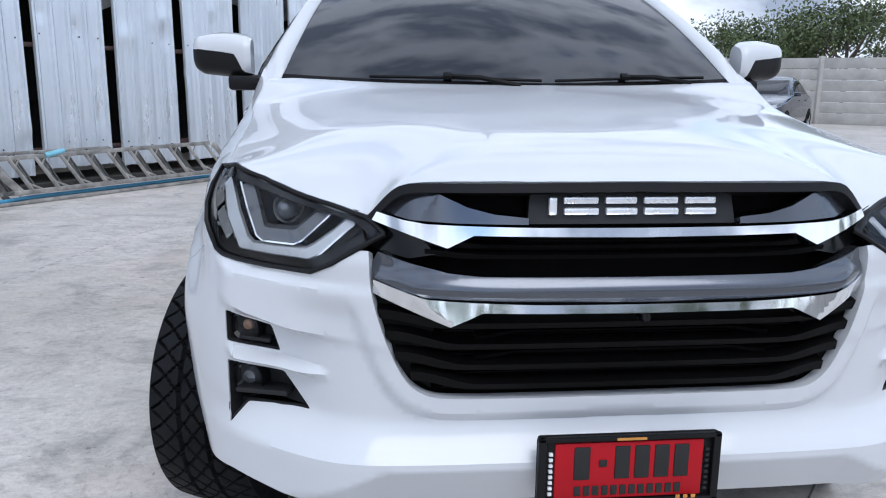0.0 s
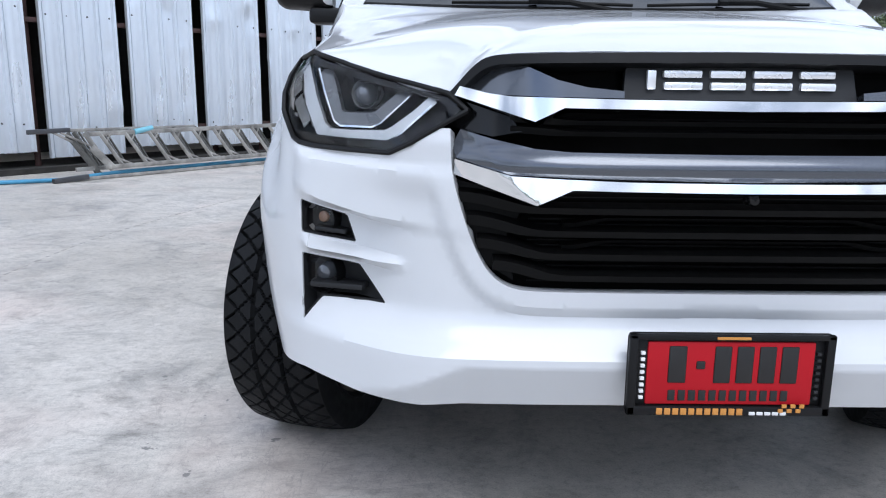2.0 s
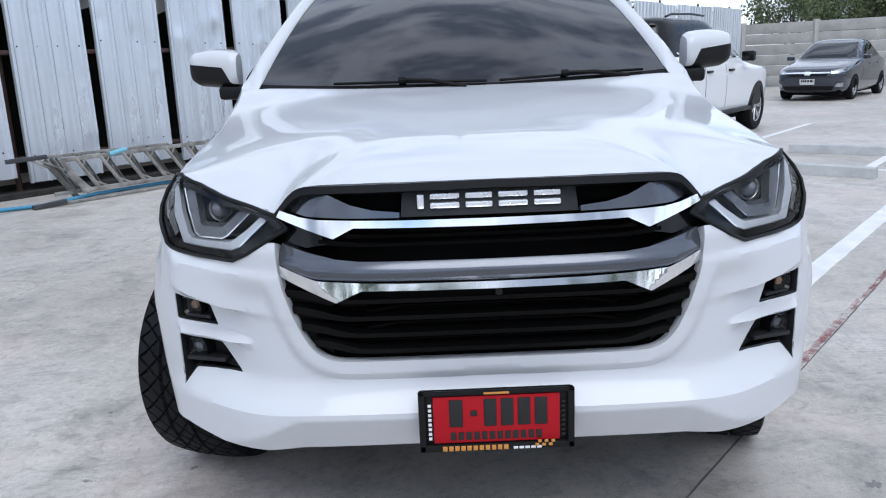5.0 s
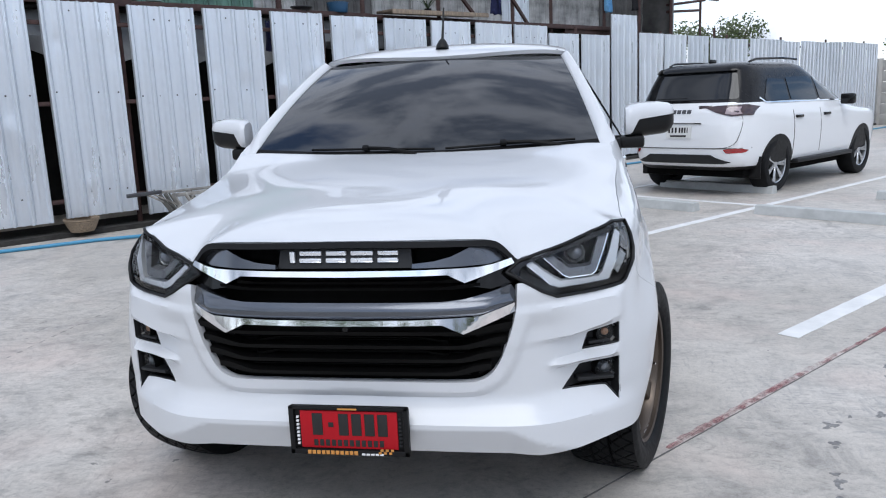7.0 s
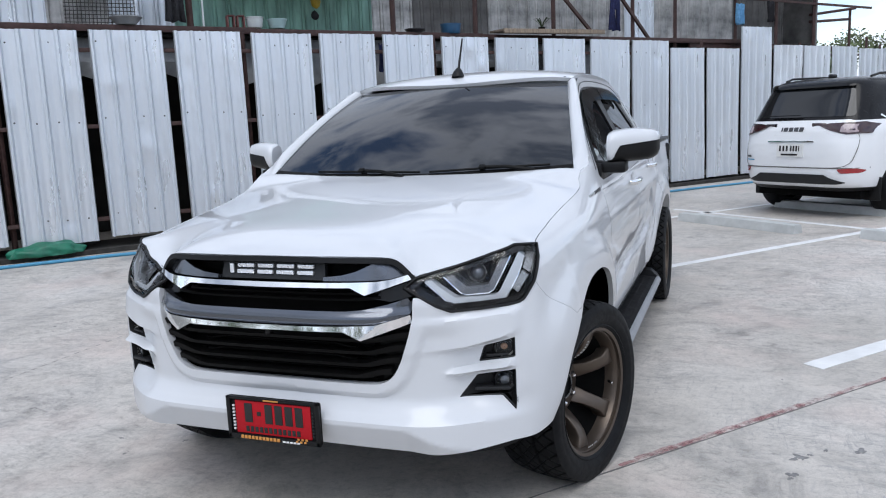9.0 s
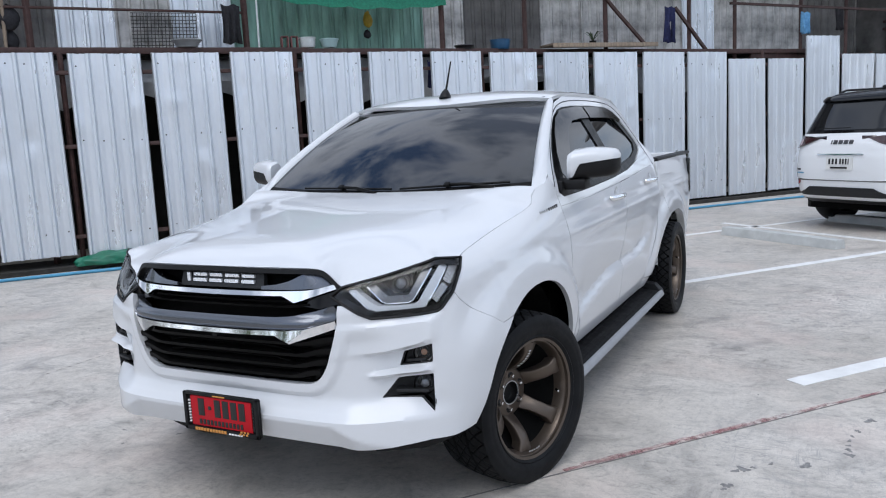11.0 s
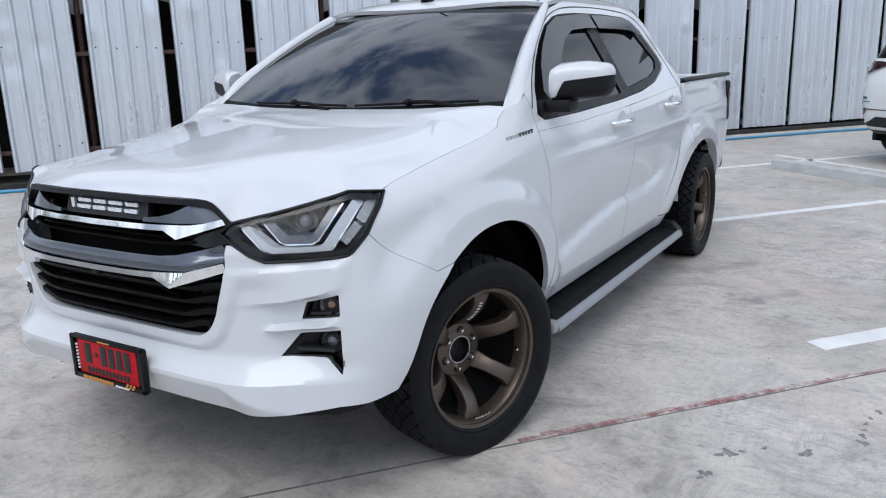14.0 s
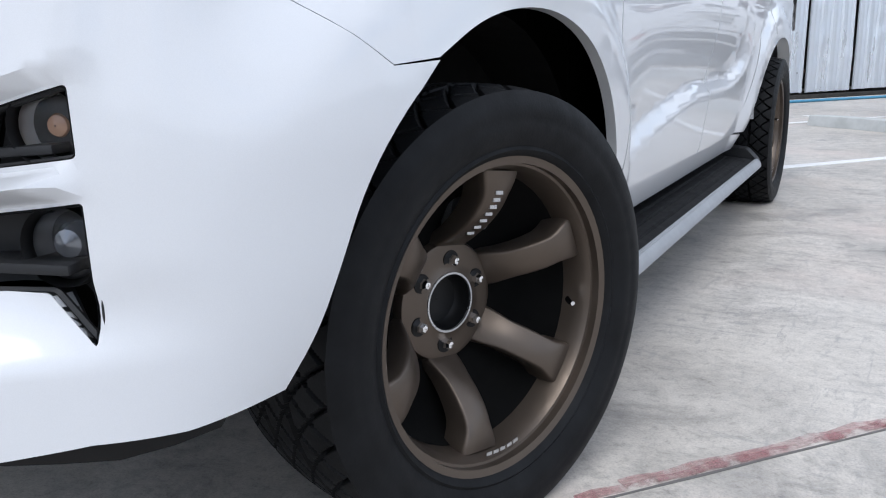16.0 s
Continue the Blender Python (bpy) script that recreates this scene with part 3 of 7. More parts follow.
# the bumper's edge round the grille, from the headlight down to the middle
OPEN_EDGE = softened([(.506, .893), (.505, .84), (.500, .80), (.476, .72), (.452, .662), (.428, .626), (.395, .605), (.35, .599), (.2, .598), (0, .598)])
EDGE_A, EDGE_B = np.array(OPEN_EDGE[:-1]), np.array(OPEN_EDGE[1:])
EDGE_D = EDGE_B - EDGE_A
EDGE_L = (EDGE_D ** 2).sum(1)


def edge_gap(u, z):
    """How far a point of the bumper lies from the grille's opening."""
    p = np.array((u, z)) - EDGE_A
    q = np.clip((p * EDGE_D).sum(1) / EDGE_L, 0, 1)
    return float(np.sqrt(((p - EDGE_D * q[:, None]) ** 2).sum(1).min()))


def edge_offset(gap):
    """The opening's edge moved outwards over the bumper."""
    out = []
    for k in range(0, len(OPEN_EDGE), 2):
        a, b = Vector(OPEN_EDGE[max(0, k - 1)]), Vector(OPEN_EDGE[min(len(OPEN_EDGE) - 1, k + 1)])
        d = (b - a).normalized()
        out.append((OPEN_EDGE[k][0] - d.y * gap, OPEN_EDGE[k][1] + d.x * gap))
    return [p for p in out if p[1] < .80 and p[0] > .015]


def skin(u, z):
    """The outer skin: u runs from the nose along the front, round the corner and back along the flank (y = u - 0.6)."""
    s = -1 if u < 0 else 1
    u = abs(u)
    if u >= 1.2:
        y = u - .6
        return (s * (flank_x(y, z) - curl(y, z)), y, z)
    lo = LOW_NOSE(u) + .55 * max(0, CHIN_Z(u) - z) + .50 * min(.10, max(0, z - .478)) * (1 - ease(.80, .95, u))
    mi, up = MID_NOSE(u), UP_NOSE(u)
    mid = mi
    # blade between the two lamps, sharp on top
    zb = .632 + .115 * (min(u, .80) - .592)
    reach = ease(.575, .66, u) * (1 - slope(.782, .811, u))
    d = z - zb
    mi -= .042 * reach * (max(0.0, 1 - d / .014) if d > 0 else max(0.0, 1 + d / .018))
    # overhang above the lamps, then the shelf under the headlight
    zc, zs = CREASE_Z(u), SHELF_Z(u)
    over = mi + (up - mi) * slope(zc - .014, zc - .001, z)
    to = TOP_NOSE(u) + .40 * max(0, z - .87) * (1 - ease(.78, .95, u))
    sh = up + (to - up) * (.30 if u < .8 else .30 + .7 * ease(.80, .88, u))
    face_y = over + (sh - up) * min(1.0, max(0.0, (z - zc) / (zs - zc)))
    # the surround of the grille stands proud of the rest
    if u < .70 and z > .50:
        face_y += .015 * slope(.032, .050, edge_gap(u, z)) * (1 - ease(zs - .06, zs, z)) * (1 - ease(.58, .70, u))
    y = lo + (face_y - lo) * slope(.482, .552, z)
    y += (to - y) * slope(zs, zs + .016, z)
    # round the corner the shelf melts into one leaning face
    lean = lo + (mid + (to - mid) * ease(.66, .94, z) - lo) * ease(.46, .58, z)
    y += (lean - y) * slope(.811, .834, u)
    x = CORNER_X(u) if u > .62 else u
    x -= .036 * ease(.82, 1.02, u) * ease(.66, .90, z) * (1 - ease(.90, 1.06, z))
    x += ease(.80, 1.15, u) * (flank_x(y, z, False) - .932) - curl(y, z) * ease(.78, .90, u)
    return (s * x, y, z)


def side(y, z, out=0.0):
    x, yy, zz = skin(y + .6, z)
    return (x + out, yy, zz)


def both(name, outline, fn, material, parent, label="", **kw):
    """A panel and its twin on the other side."""
    a = panel(name, outline, fn, material, parent, label=label, **kw)
    kw["flip"] = not kw.get("flip", False)

    def twin(u, v):
        x, y, z = fn(u, v)
        return (-x, y, z)

    if kw.get("fold"):
        kw["fold"] = (-kw["fold"][0], *kw["fold"][1:])
    return a, panel(name, outline, twin, material, parent, label=label, **kw)


def pair(name, make, material, parent, label="", **kw):
    """A part and its mirror image; make() gives a fresh bmesh of the left one."""
    a = part(name, make(), material, parent, label, **kw)
    bm = make()
    for v in bm.verts:
        v.co.x = -v.co.x
    bmesh.ops.reverse_faces(bm, faces=bm.faces[:])
    return a, part(name, bm, material, parent, label, **kw)


def whole(half):
    """A symmetrical outline from its right half, which begins and ends on x = 0."""
    return list(half) + [(-x, z) for x, z in reversed(half) if x > 1e-6]


ARCH_F = [(.402, .398), (.438, .455), (.464, .53), (.500, .62), (.555, .69), (.655, .755), (.79, .812), (.92, .832), (1.05, .826), (1.19, .785), (1.30, .72), (1.385, .635), (1.44, .54), (1.472, .44)]
ARCH_R = [(3.425, .42), (3.46, .52), (3.56, .64), (3.70, .735), (3.86, .795), (4.02, .815), (4.18, .81), (4.34, .775), (4.47, .70), (4.57, .59), (4.62, .47)]


LAMP_GREY = surface("grey lamp trim", (0.14, 0.147, 0.16), 0.3, metal=0.3, coat=0.5, spread=.08)
LAMP_BRIGHT = surface("bright lamp reflector", (0.58, 0.585, 0.59), 0.38, metal=0.35, spread=.1)
PROJECTOR = surface("projector glass", (0.16, 0.17, 0.19), 0.04, metal=0.5, coat=1.0, spread=.05)


def build_front():
    # bumper
    arch = [(y + .6, z) for y, z in softened(ARCH_F[:6])]
    right = [(0, .375), (.40, .372), (.56, .370), (.68, .382), (.80, .395), (.88, .390)] + arch + [
        (1.156, .7500), (1.02, .8312), (.884, .9150), (.850, .878), (.834, .860), (.815, .849), (.78, .846), (.70, .842), (.616, .841), (.575, .862), (.524, .893),
    ] + OPEN_EDGE
    ind = rounded([(.807, .7435), (.706, .7175), (.688, .663), (.807, .676)], .006)
    fog = rounded([(.807, .6345), (.682, .620), (.628, .548), (.760, .546), (.807, .493)], .005)
    flip2 = lambda p: [(-x, z) for x, z in p]
    # the plate's hollow and the lip run across the whole width
    # pressed creases: overhang, blade, shelf, surround and chin
    creases = []
    for g in (1, -1):
        creases.append([(g * u, CREASE_Z(u) + .0006) for u in (.545, .60, .66, .71, .76, .815)])
        creases.append([(g * u, CREASE_Z(u) - .0145) for u in (.565, .60, .66, .70, .74, .79)])
        for o in (.0145, 0, -.0185):
            creases.append([(g * u, .632 + .115 * (u - .592) + o) for u in (.58, .62, .66, .70, .74, .785)])
        creases.append([(g * u, SHELF_Z(u)) for u in (.54, .60, .68, .75)])
        creases.append([(g * u, z) for u, z in edge_offset(.031)])
        creases.append([(g * u, z) for u, z in edge_offset(.051)])
        creases.append([(g * u, CHIN_Z(u)) for u in (.02, .2, .46, .49, .53, .58, .63)])
        creases.append([(g * u, .478) for u in (.02, .3, .6, .77)])
        creases.append([(g * u, SHELF_Z(u) + .017) for u in (.56, .60, .68, .75)])
    panel("front_bumper", whole(right), skin, WHITE, TRUCK, holes=[ind, fog, flip2(ind), flip2(fog)], step=.0115, thick=.03, lines=creases, crisp=34.0)
    # black air dam under the corners
    dam = [(.62, .320), (.78, .318), (.88, .335), (.925, .390), (.80, .402), (.62, .390)]
    both("air_dam", dam, lambda u, z: (skin(u, max(z, .36))[0] - .06, skin(u, max(z, .36))[1] + .10, z), BLACK_PLASTIC, TRUCK, step=.05, thick=.01)
    # lamp pockets
    for s in (1, -1):
        fl = s < 0

        def pocket(u, z, d=.0, s=s):
            x, y, zz = skin(u, z)
            return (s * x, y + d, zz)

        def sunk(u, z, d, s=s):
            p = Vector(skin(u, z))
            n = (Vector(skin(u + .004, z)) - p).cross(Vector(skin(u, z + .004)) - p).normalized()
            n = n if n.y > 0 else -n
            q = p + n * d
            return (s * q.x, q.y, q.z)

        house = panel("turn_signal", ind, lambda u, z: pocket(u, z, .035), GREY_PLASTIC, TRUCK, step=.03, thick=0, flip=fl, label="turn signal lamp in a black plastic pocket")
        lamp_in_pocket(house, (.768, .704), .034, pocket, s, AMBER)
        house = panel("fog_lamp", fog, lambda u, z: pocket(u, z, .040 - .02 * ease(.70, .64, u)), GREY_PLASTIC, TRUCK, step=.03, thick=0, flip=fl, label="fog lamp in a black plastic pocket")
        lamp_in_pocket(house, (.766, .590), .036, pocket, s, None)
        for p in (ind, fog):
            cu, cz = sum(u for u, z in p) / len(p), sum(z for u, z in p) / len(p)
            ring = divided(list(p), .02)
            wall = bmesh.new()
            near = [wall.verts.new(sunk(u + (cu - u) * .035, z + (cz - z) * .035, .0012)) for u, z in ring]
            deep = [wall.verts.new(sunk(u + (cu - u) * .06, z + (cz - z) * .06, .036)) for u, z in ring]
            for k in range(len(ring)):
                j = (k + 1) % len(ring)
                wall.faces.new((near[k], near[j], deep[j], deep[k]))
            part("pocket_wall", wall, GREY_PLASTIC, house)
        rim = bmesh.new()
        for p in (ind, fog):
            pts = [pocket(u, z, .010) for u, z in p]
            tube(rim, pts + [pts[0]], .004, 5)
        part("trim", rim, GREY_PLASTIC, house)
        ledge = bmesh.new()
        a, b = Vector(pocket(.668, .573, .018)), Vector(pocket(.780, .570, .022))
        bar(ledge, a, b, .05, .012, .004)
        part("ledge", ledge, GREY_PLASTIC, house)
        ledge = bmesh.new()
        a, b = Vector(pocket(.705, .680, .026)), Vector(pocket(.772, .684, .028))
        bar(ledge, a, b, .04, .010, .003)
        part("ledge", ledge, GREY_PLASTIC, house)


def lamp_in_pocket(house, at, r, pocket, s, bulb):
    x, y, z = pocket(at[0], at[1], .014)
    m = Matrix.Translation((x, y, z)) @ pose(0, 0, 0, 90, 0, s * 22)
    bm = bmesh.new()
    lathe(bm, [(r * 1.12, .004), (r * 1.18, -.004), (r * 1.1, -.05), (r * .95, -.05), (r * 1.0, -.004)], 28, m, close=True)
    part("bezel", bm, BLACK_PLASTIC, house)
    bm = bmesh.new()
    lathe(bm, [(r * .98, -.008), (r * .8, -.03), (r * .5, -.044), (.001, -.050)], 28, m)
    part("reflector", bm, LAMP_BRIGHT if bulb else LAMP_GREY, house)
    bm = bmesh.new()
    if bulb:
        lathe(bm, [(.001, -.014), (r * .30, -.017), (r * .42, -.026), (r * .38, -.038), (.001, -.042)], 20, m)
    else:
        lathe(bm, [(.001, -.006), (r * .40, -.010), (r * .58, -.020), (r * .60, -.036), (.001, -.040)], 20, m)
    part("bulb", bm, bulb or PROJECTOR, house)
    bm = bmesh.new()
    lathe(bm, [(.001, .004), (r * .5, .003), (r * .85, .000), (r * .99, -.004)], 28, m)
    bm.normal_update()
    if sum((f.normal for f in bm.faces), Vector()).y > 0:
        bmesh.ops.reverse_faces(bm, faces=bm.faces[:])
    o = part("lens", bm, LENS, house)
    o.visible_shadow = False


def lens_material():
    m = bpy.data.materials.new("clear lamp lens")
    m.use_nodes = True
    nt = m.node_tree
    nt.nodes.clear()
    out = nt.nodes.new("ShaderNodeOutputMaterial")
    tr = nt.nodes.new("ShaderNodeBsdfTransparent")
    tr.inputs["Color"].default_value = (0.95, 0.955, 0.96, 1)
    gl = nt.nodes.new("ShaderNodeBsdfGlossy")
    gl.inputs["Roughness"].default_value = 0.02
    fr = nt.nodes.new("ShaderNodeFresnel")
    fr.inputs["IOR"].default_value = 1.32
    mx = nt.nodes.new("ShaderNodeMixShader")
    nt.links.new(fr.outputs["Fac"], mx.inputs["Fac"])
    nt.links.new(tr.outputs["BSDF"], mx.inputs[1])
    nt.links.new(gl.outputs["BSDF"], mx.inputs[2])
    nt.links.new(mx.outputs["Shader"], out.inputs["Surface"])
    return m


LENS = lens_material()

def strip_along(points, fn, w, d, lift):
    """A flat light strip along points (u, z) of a surface."""
    bm = bmesh.new()
    rows = []
    n = len(points)
    for k, (u, z) in enumerate(points):
        a, b = points[max(0, k - 1)], points[min(n - 1, k + 1)]
        t = Vector((b[0] - a[0], b[1] - a[1])).normalized()
        nn = Vector((-t.y, t.x)) * w / 2
        p, q = fn(u + nn.x, z + nn.y), fn(u - nn.x, z - nn.y)
        rows.append([bm.verts.new((p[0], p[1] + lift, p[2])), bm.verts.new((q[0], q[1] + lift, q[2])),
                     bm.verts.new((q[0], q[1] + lift + d, q[2])), bm.verts.new((p[0], p[1] + lift + d, p[2]))])
    for a, b in zip(rows, rows[1:]):
        for j in range(4):
            i = (j + 1) % 4
            bm.faces.new((a[j], a[i], b[i], b[j]))
    bm.faces.new(rows[0])
    bm.faces.new(rows[-1][::-1])
    bmesh.ops.recalc_face_normals(bm, faces=bm.faces[:])
    return bm


LAMP_BOWL = surface("lamp bowl", (0.035, 0.037, 0.040), 0.22, metal=0.5, spread=.1)
LIGHT_GUIDE = surface("frosted light guide", (0.58, 0.61, 0.65), 0.22, coat=0.6, spread=0.04)
LAMP_SILVER = surface("silvered lamp trim", (0.36, 0.36, 0.355), 0.24, metal=0.6, spread=.06)


LAMP_TURN = radians(38)
LAMP_C, LAMP_S = math.cos(LAMP_TURN), math.sin(LAMP_TURN)
LAMP_EDGE = [(.474, .100, .925), (.510, .121, .955), (.60, .182, .977), (.70, .262, 1.005), (.782, .332, 1.034), (.806, .388, 1.027), (.829, .447, 1.021)]
LAMP_EDGE += [skin(y + .6, z) for y, z in ((.392, .984), (.335, .950), (.286, .915))]
LAMP_EDGE += [skin(u, z) for u, z in ((.846, .880), (.832, .863), (.814, .853), (.78, .849), (.70, .846), (.618, .845), (.577, .865), (.526, .896))]
LAMP_EDGE = [(x, y, z) for x, y, z in LAMP_EDGE]
HEADLIGHT = [(LAMP_C * x + LAMP_S * y, z) for x, y, z in LAMP_EDGE]


def lens_fit():
    """The smooth lens that best joins the panels round it."""
    terms = lambda p, z: [1, p, z, p * p, p * z, z * z, p * p * z, p * z * z, p ** 3]
    m = np.array([terms(p - .7, z - .93) for p, z in HEADLIGHT])
    q = np.array([-LAMP_S * x + LAMP_C * y for x, y, z in LAMP_EDGE])
    k = np.linalg.lstsq(np.vstack([m, 2e-3 * np.eye(9)]), np.append(q, np.zeros(9)), rcond=None)[0].tolist()
    base = lambda p, z: sum(a * b for a, b in zip(k, terms(p - .7, z - .93)))
    left = [(p, z, v - base(p, z)) for (p, z), v in zip(HEADLIGHT, q.tolist())]

    def at(p, z):
        w = [1 / ((p - a) ** 2 + (z - b) ** 2 + 2e-5) ** 1.5 for a, b, _ in left]
        return base(p, z) + sum(g * r for g, (_, _, r) in zip(w, left)) / sum(w)

    return at


LENS_Q = lens_fit()


def panel_mesh(poly, fn, flip):
    """A small curved plate with a little thickness."""
    bm = bmesh.new()
    loop = divided(poly, .03)
    front = [bm.verts.new(fn(p, z)) for p, z in loop]
    c = Vector((sum(p for p, z in loop) / len(loop), sum(z for p, z in loop) / len(loop)))
    mid = bm.verts.new(Vector(fn(c.x, c.y)) + Vector((0, .012, 0)))
    for k in range(len(front)):
        bm.faces.new((front[k], front[(k + 1) % len(front)], mid))
    r = bmesh.ops.extrude_face_region(bm, geom=bm.faces[:])
    for v in [q for q in r["geom"] if isinstance(q, bmesh.types.BMVert)]:
        v.co.y += .004
    bmesh.ops.recalc_face_normals(bm, faces=bm.faces[:])
    return bm


def build_headlight(s):
    def lens(p, z, d=0.0):
        q = LENS_Q(p, z) + d
        return (s * (LAMP_C * p - LAMP_S * q), LAMP_S * p + LAMP_C * q, z)

    fl = s < 0
    lamp = panel("headlight", HEADLIGHT, lambda p, z: lens(p, z, .085), GLOSS_BLACK, TRUCK, step=.05, thick=0, flip=fl, label="headlight with clear lens and frosted daytime light guides")
    rim = bmesh.new()
    pts = [lens(p, z, -.001) for p, z in divided(HEADLIGHT, .03)]
    tube(rim, pts + [pts[0]], .0052, 6)
    part("seal", rim, BLACK_PLASTIC, lamp)
    wall = bmesh.new()
    front = [wall.verts.new(lens(p, z, .004)) for p, z in divided(HEADLIGHT, .03)]
    rear = [wall.verts.new(lens(p, z, .086)) for p, z in divided(HEADLIGHT, .03)]
    n = len(front)
    for k in range(n):
        wall.faces.new((front[k], front[(k + 1) % n], rear[(k + 1) % n], rear[k]))
    part("housing", wall, GLOSS_BLACK, lamp)
    # black border inside the lens
    mid = (.70, .935)
    border = strip_along([(p + (mid[0] - p) * .055, z + (mid[1] - z) * .13) for p, z in divided(HEADLIGHT + HEADLIGHT[:1], .03)[:-1]], lens, .020, .03, .006)
    part("border", border, GLOSS_BLACK, lamp)
    bowl = [(.600, .950), (.628, .912), (.690, .910), (.735, .962), (.765, 1.000), (.68, .983)]
    part("reflector", panel_mesh(bowl, lambda p, z: lens(p, z, .062), fl), LAMP_BOWL, lamp, "bright reflector bowl")
    low = strip_along([(.500, .944), (.530, .913), (.566, .884), (.586, .874), (.66, .872), (.738, .873)], lens, .021, .03, .014)
    part("light_guide", low, LIGHT_GUIDE, lamp, "frosted light guide")
    arm = strip_along([(.728, .872), (.746, .884), (.784, .936), (.836, 1.000)], lens, .031, .03, .013)
    part("light_guide", arm, LIGHT_GUIDE, lamp, "frosted light guide")
    core = strip_along([(.502, .932), (.556, .875), (.576, .862), (.735, .861), (.756, .868), (.806, .936), (.852, .996)], lens, .004, .03, .010)
    part("light_guide", core, CHROME, lamp, "bright edge of the light guide")
    plate = strip_along([(.560, .962), (.585, .932), (.612, .906), (.63, .902), (.69, .902), (.706, .909), (.745, .960), (.775, .998)], lens, .026, .05, .024)
    part("blade", plate, LAMP_GREY, lamp, "grey inner blade")
    blade = strip_along([(.548, .956), (.600, .897), (.618, .889), (.694, .889), (.712, .898), (.752, .950), (.790, 1.000)], lens, .0035, .05, .021)
    part("blade", blade, CHROME, lamp, "thin bright edge of the inner blade")
    for a, b, w in (((.876, 1.000), (.838, .948), .030), ((.832, .940), (.786, .890), .026)):
        fin = strip_along([a, ((a[0] + b[0]) / 2, (a[1] + b[1]) / 2), b], lens, w, .02, .020)
        part("blade", fin, LAMP_SILVER, lamp, "silvered outer fin")
    x, y, z = lens(.690, .950, .048)
    m = Matrix.Translation((x, y, z)) @ pose(0, 0, 0, 90, 0, s * 22)
    bm = bmesh.new()
    lathe(bm, [(.001, .020), (.010, .018), (.018, .012), (.023, .002), (.025, -.012)], 30, m)
    part("projector", bm, PROJECTOR, lamp, "round projector lens")
    bm = bmesh.new()
    lathe(bm, [(.026, -.010), (.027, .003), (.029, .005), (.031, -.002), (.033, -.02)], 30, m)
    part("bezel", bm, LAMP_SILVER, lamp)
    shelf = bmesh.new()
    a, b = Vector(lens(.60, .970, .055)), Vector(lens(.76, 1.010, .055))
    bar(shelf, a, b, .05, .008, .003)
    part("reflector", shelf, STEEL_DARK, lamp)
    glass = panel("lens", HEADLIGHT, lambda p, z: lens(p, z, .002), LENS, lamp, step=.03, thick=0, flip=fl)
    glass.visible_shadow = False




GRILLE_BLACK = surface("matt black grille", (0.0035, 0.0035, 0.0035), 0.5, spec=0.13)
BADGE = surface("bright badge metal", (0.88, 0.89, 0.91), 0.28, metal=0.7, spread=.02)


def grille_y(x, z):
    return -.012 + .28 * (z - .80) + .08 * (abs(x) / .5) ** 4


def face(off):
    return lambda x, z: (x, grille_y(x, z) + off, z)


def facet(off, a, b, k):
    """The grille's face, bent back beyond the line from a to b."""
    a, b = Vector(a), Vector(b)
    n = Vector((b.y - a.y, a.x - b.x)).normalized()
    if n.x < 0:
        n = -n

    def at(x, z):
        d = (Vector((abs(x), z)) - a).dot(n)
        return (x, grille_y(x, z) + off + k * (d if d > .003 else max(0.0, d + .003) ** 2 / .012), z)

    return at


def both_half(name, poly, fn, material, parent, label="", **kw):
    panel(name, poly, fn, material, parent, label=label, **kw)
    panel(name, [(-x, z) for x, z in reversed(poly)], fn, material, parent, label=label, **kw)


def grille_bar(z, reach, rise, h, depth, off):
    """A horizontal slat whose ends bend up."""
    bm = bmesh.new()
    rows = []
    for k in range(41):
        x = -reach + 2 * reach * k / 40
        e = ease(reach * .70, reach * .98, abs(x)) * rise
        hh = h * (1 + .6 * ease(reach * .70, reach * .85, abs(x)))
        y = grille_y(x, z) + off if off < .05 else off + .035 * (abs(x) / .5) ** 4
        rows.append([bm.verts.new((x, y, z + e + hh * .25)), bm.verts.new((x, y + .004, z + e - hh * .5)),
                     bm.verts.new((x, y + depth, z + e - hh * .35)), bm.verts.new((x, y + depth, z + e + hh * .6))])
    for a, b in zip(rows, rows[1:]):
        for j in range(4):
            i = (j + 1) % 4
            bm.faces.new((a[j], b[j], b[i], a[i]))
    bm.faces.new(rows[0])
    bm.faces.new(rows[-1][::-1])
    bmesh.ops.recalc_face_normals(bm, faces=bm.faces[:])
    return bm


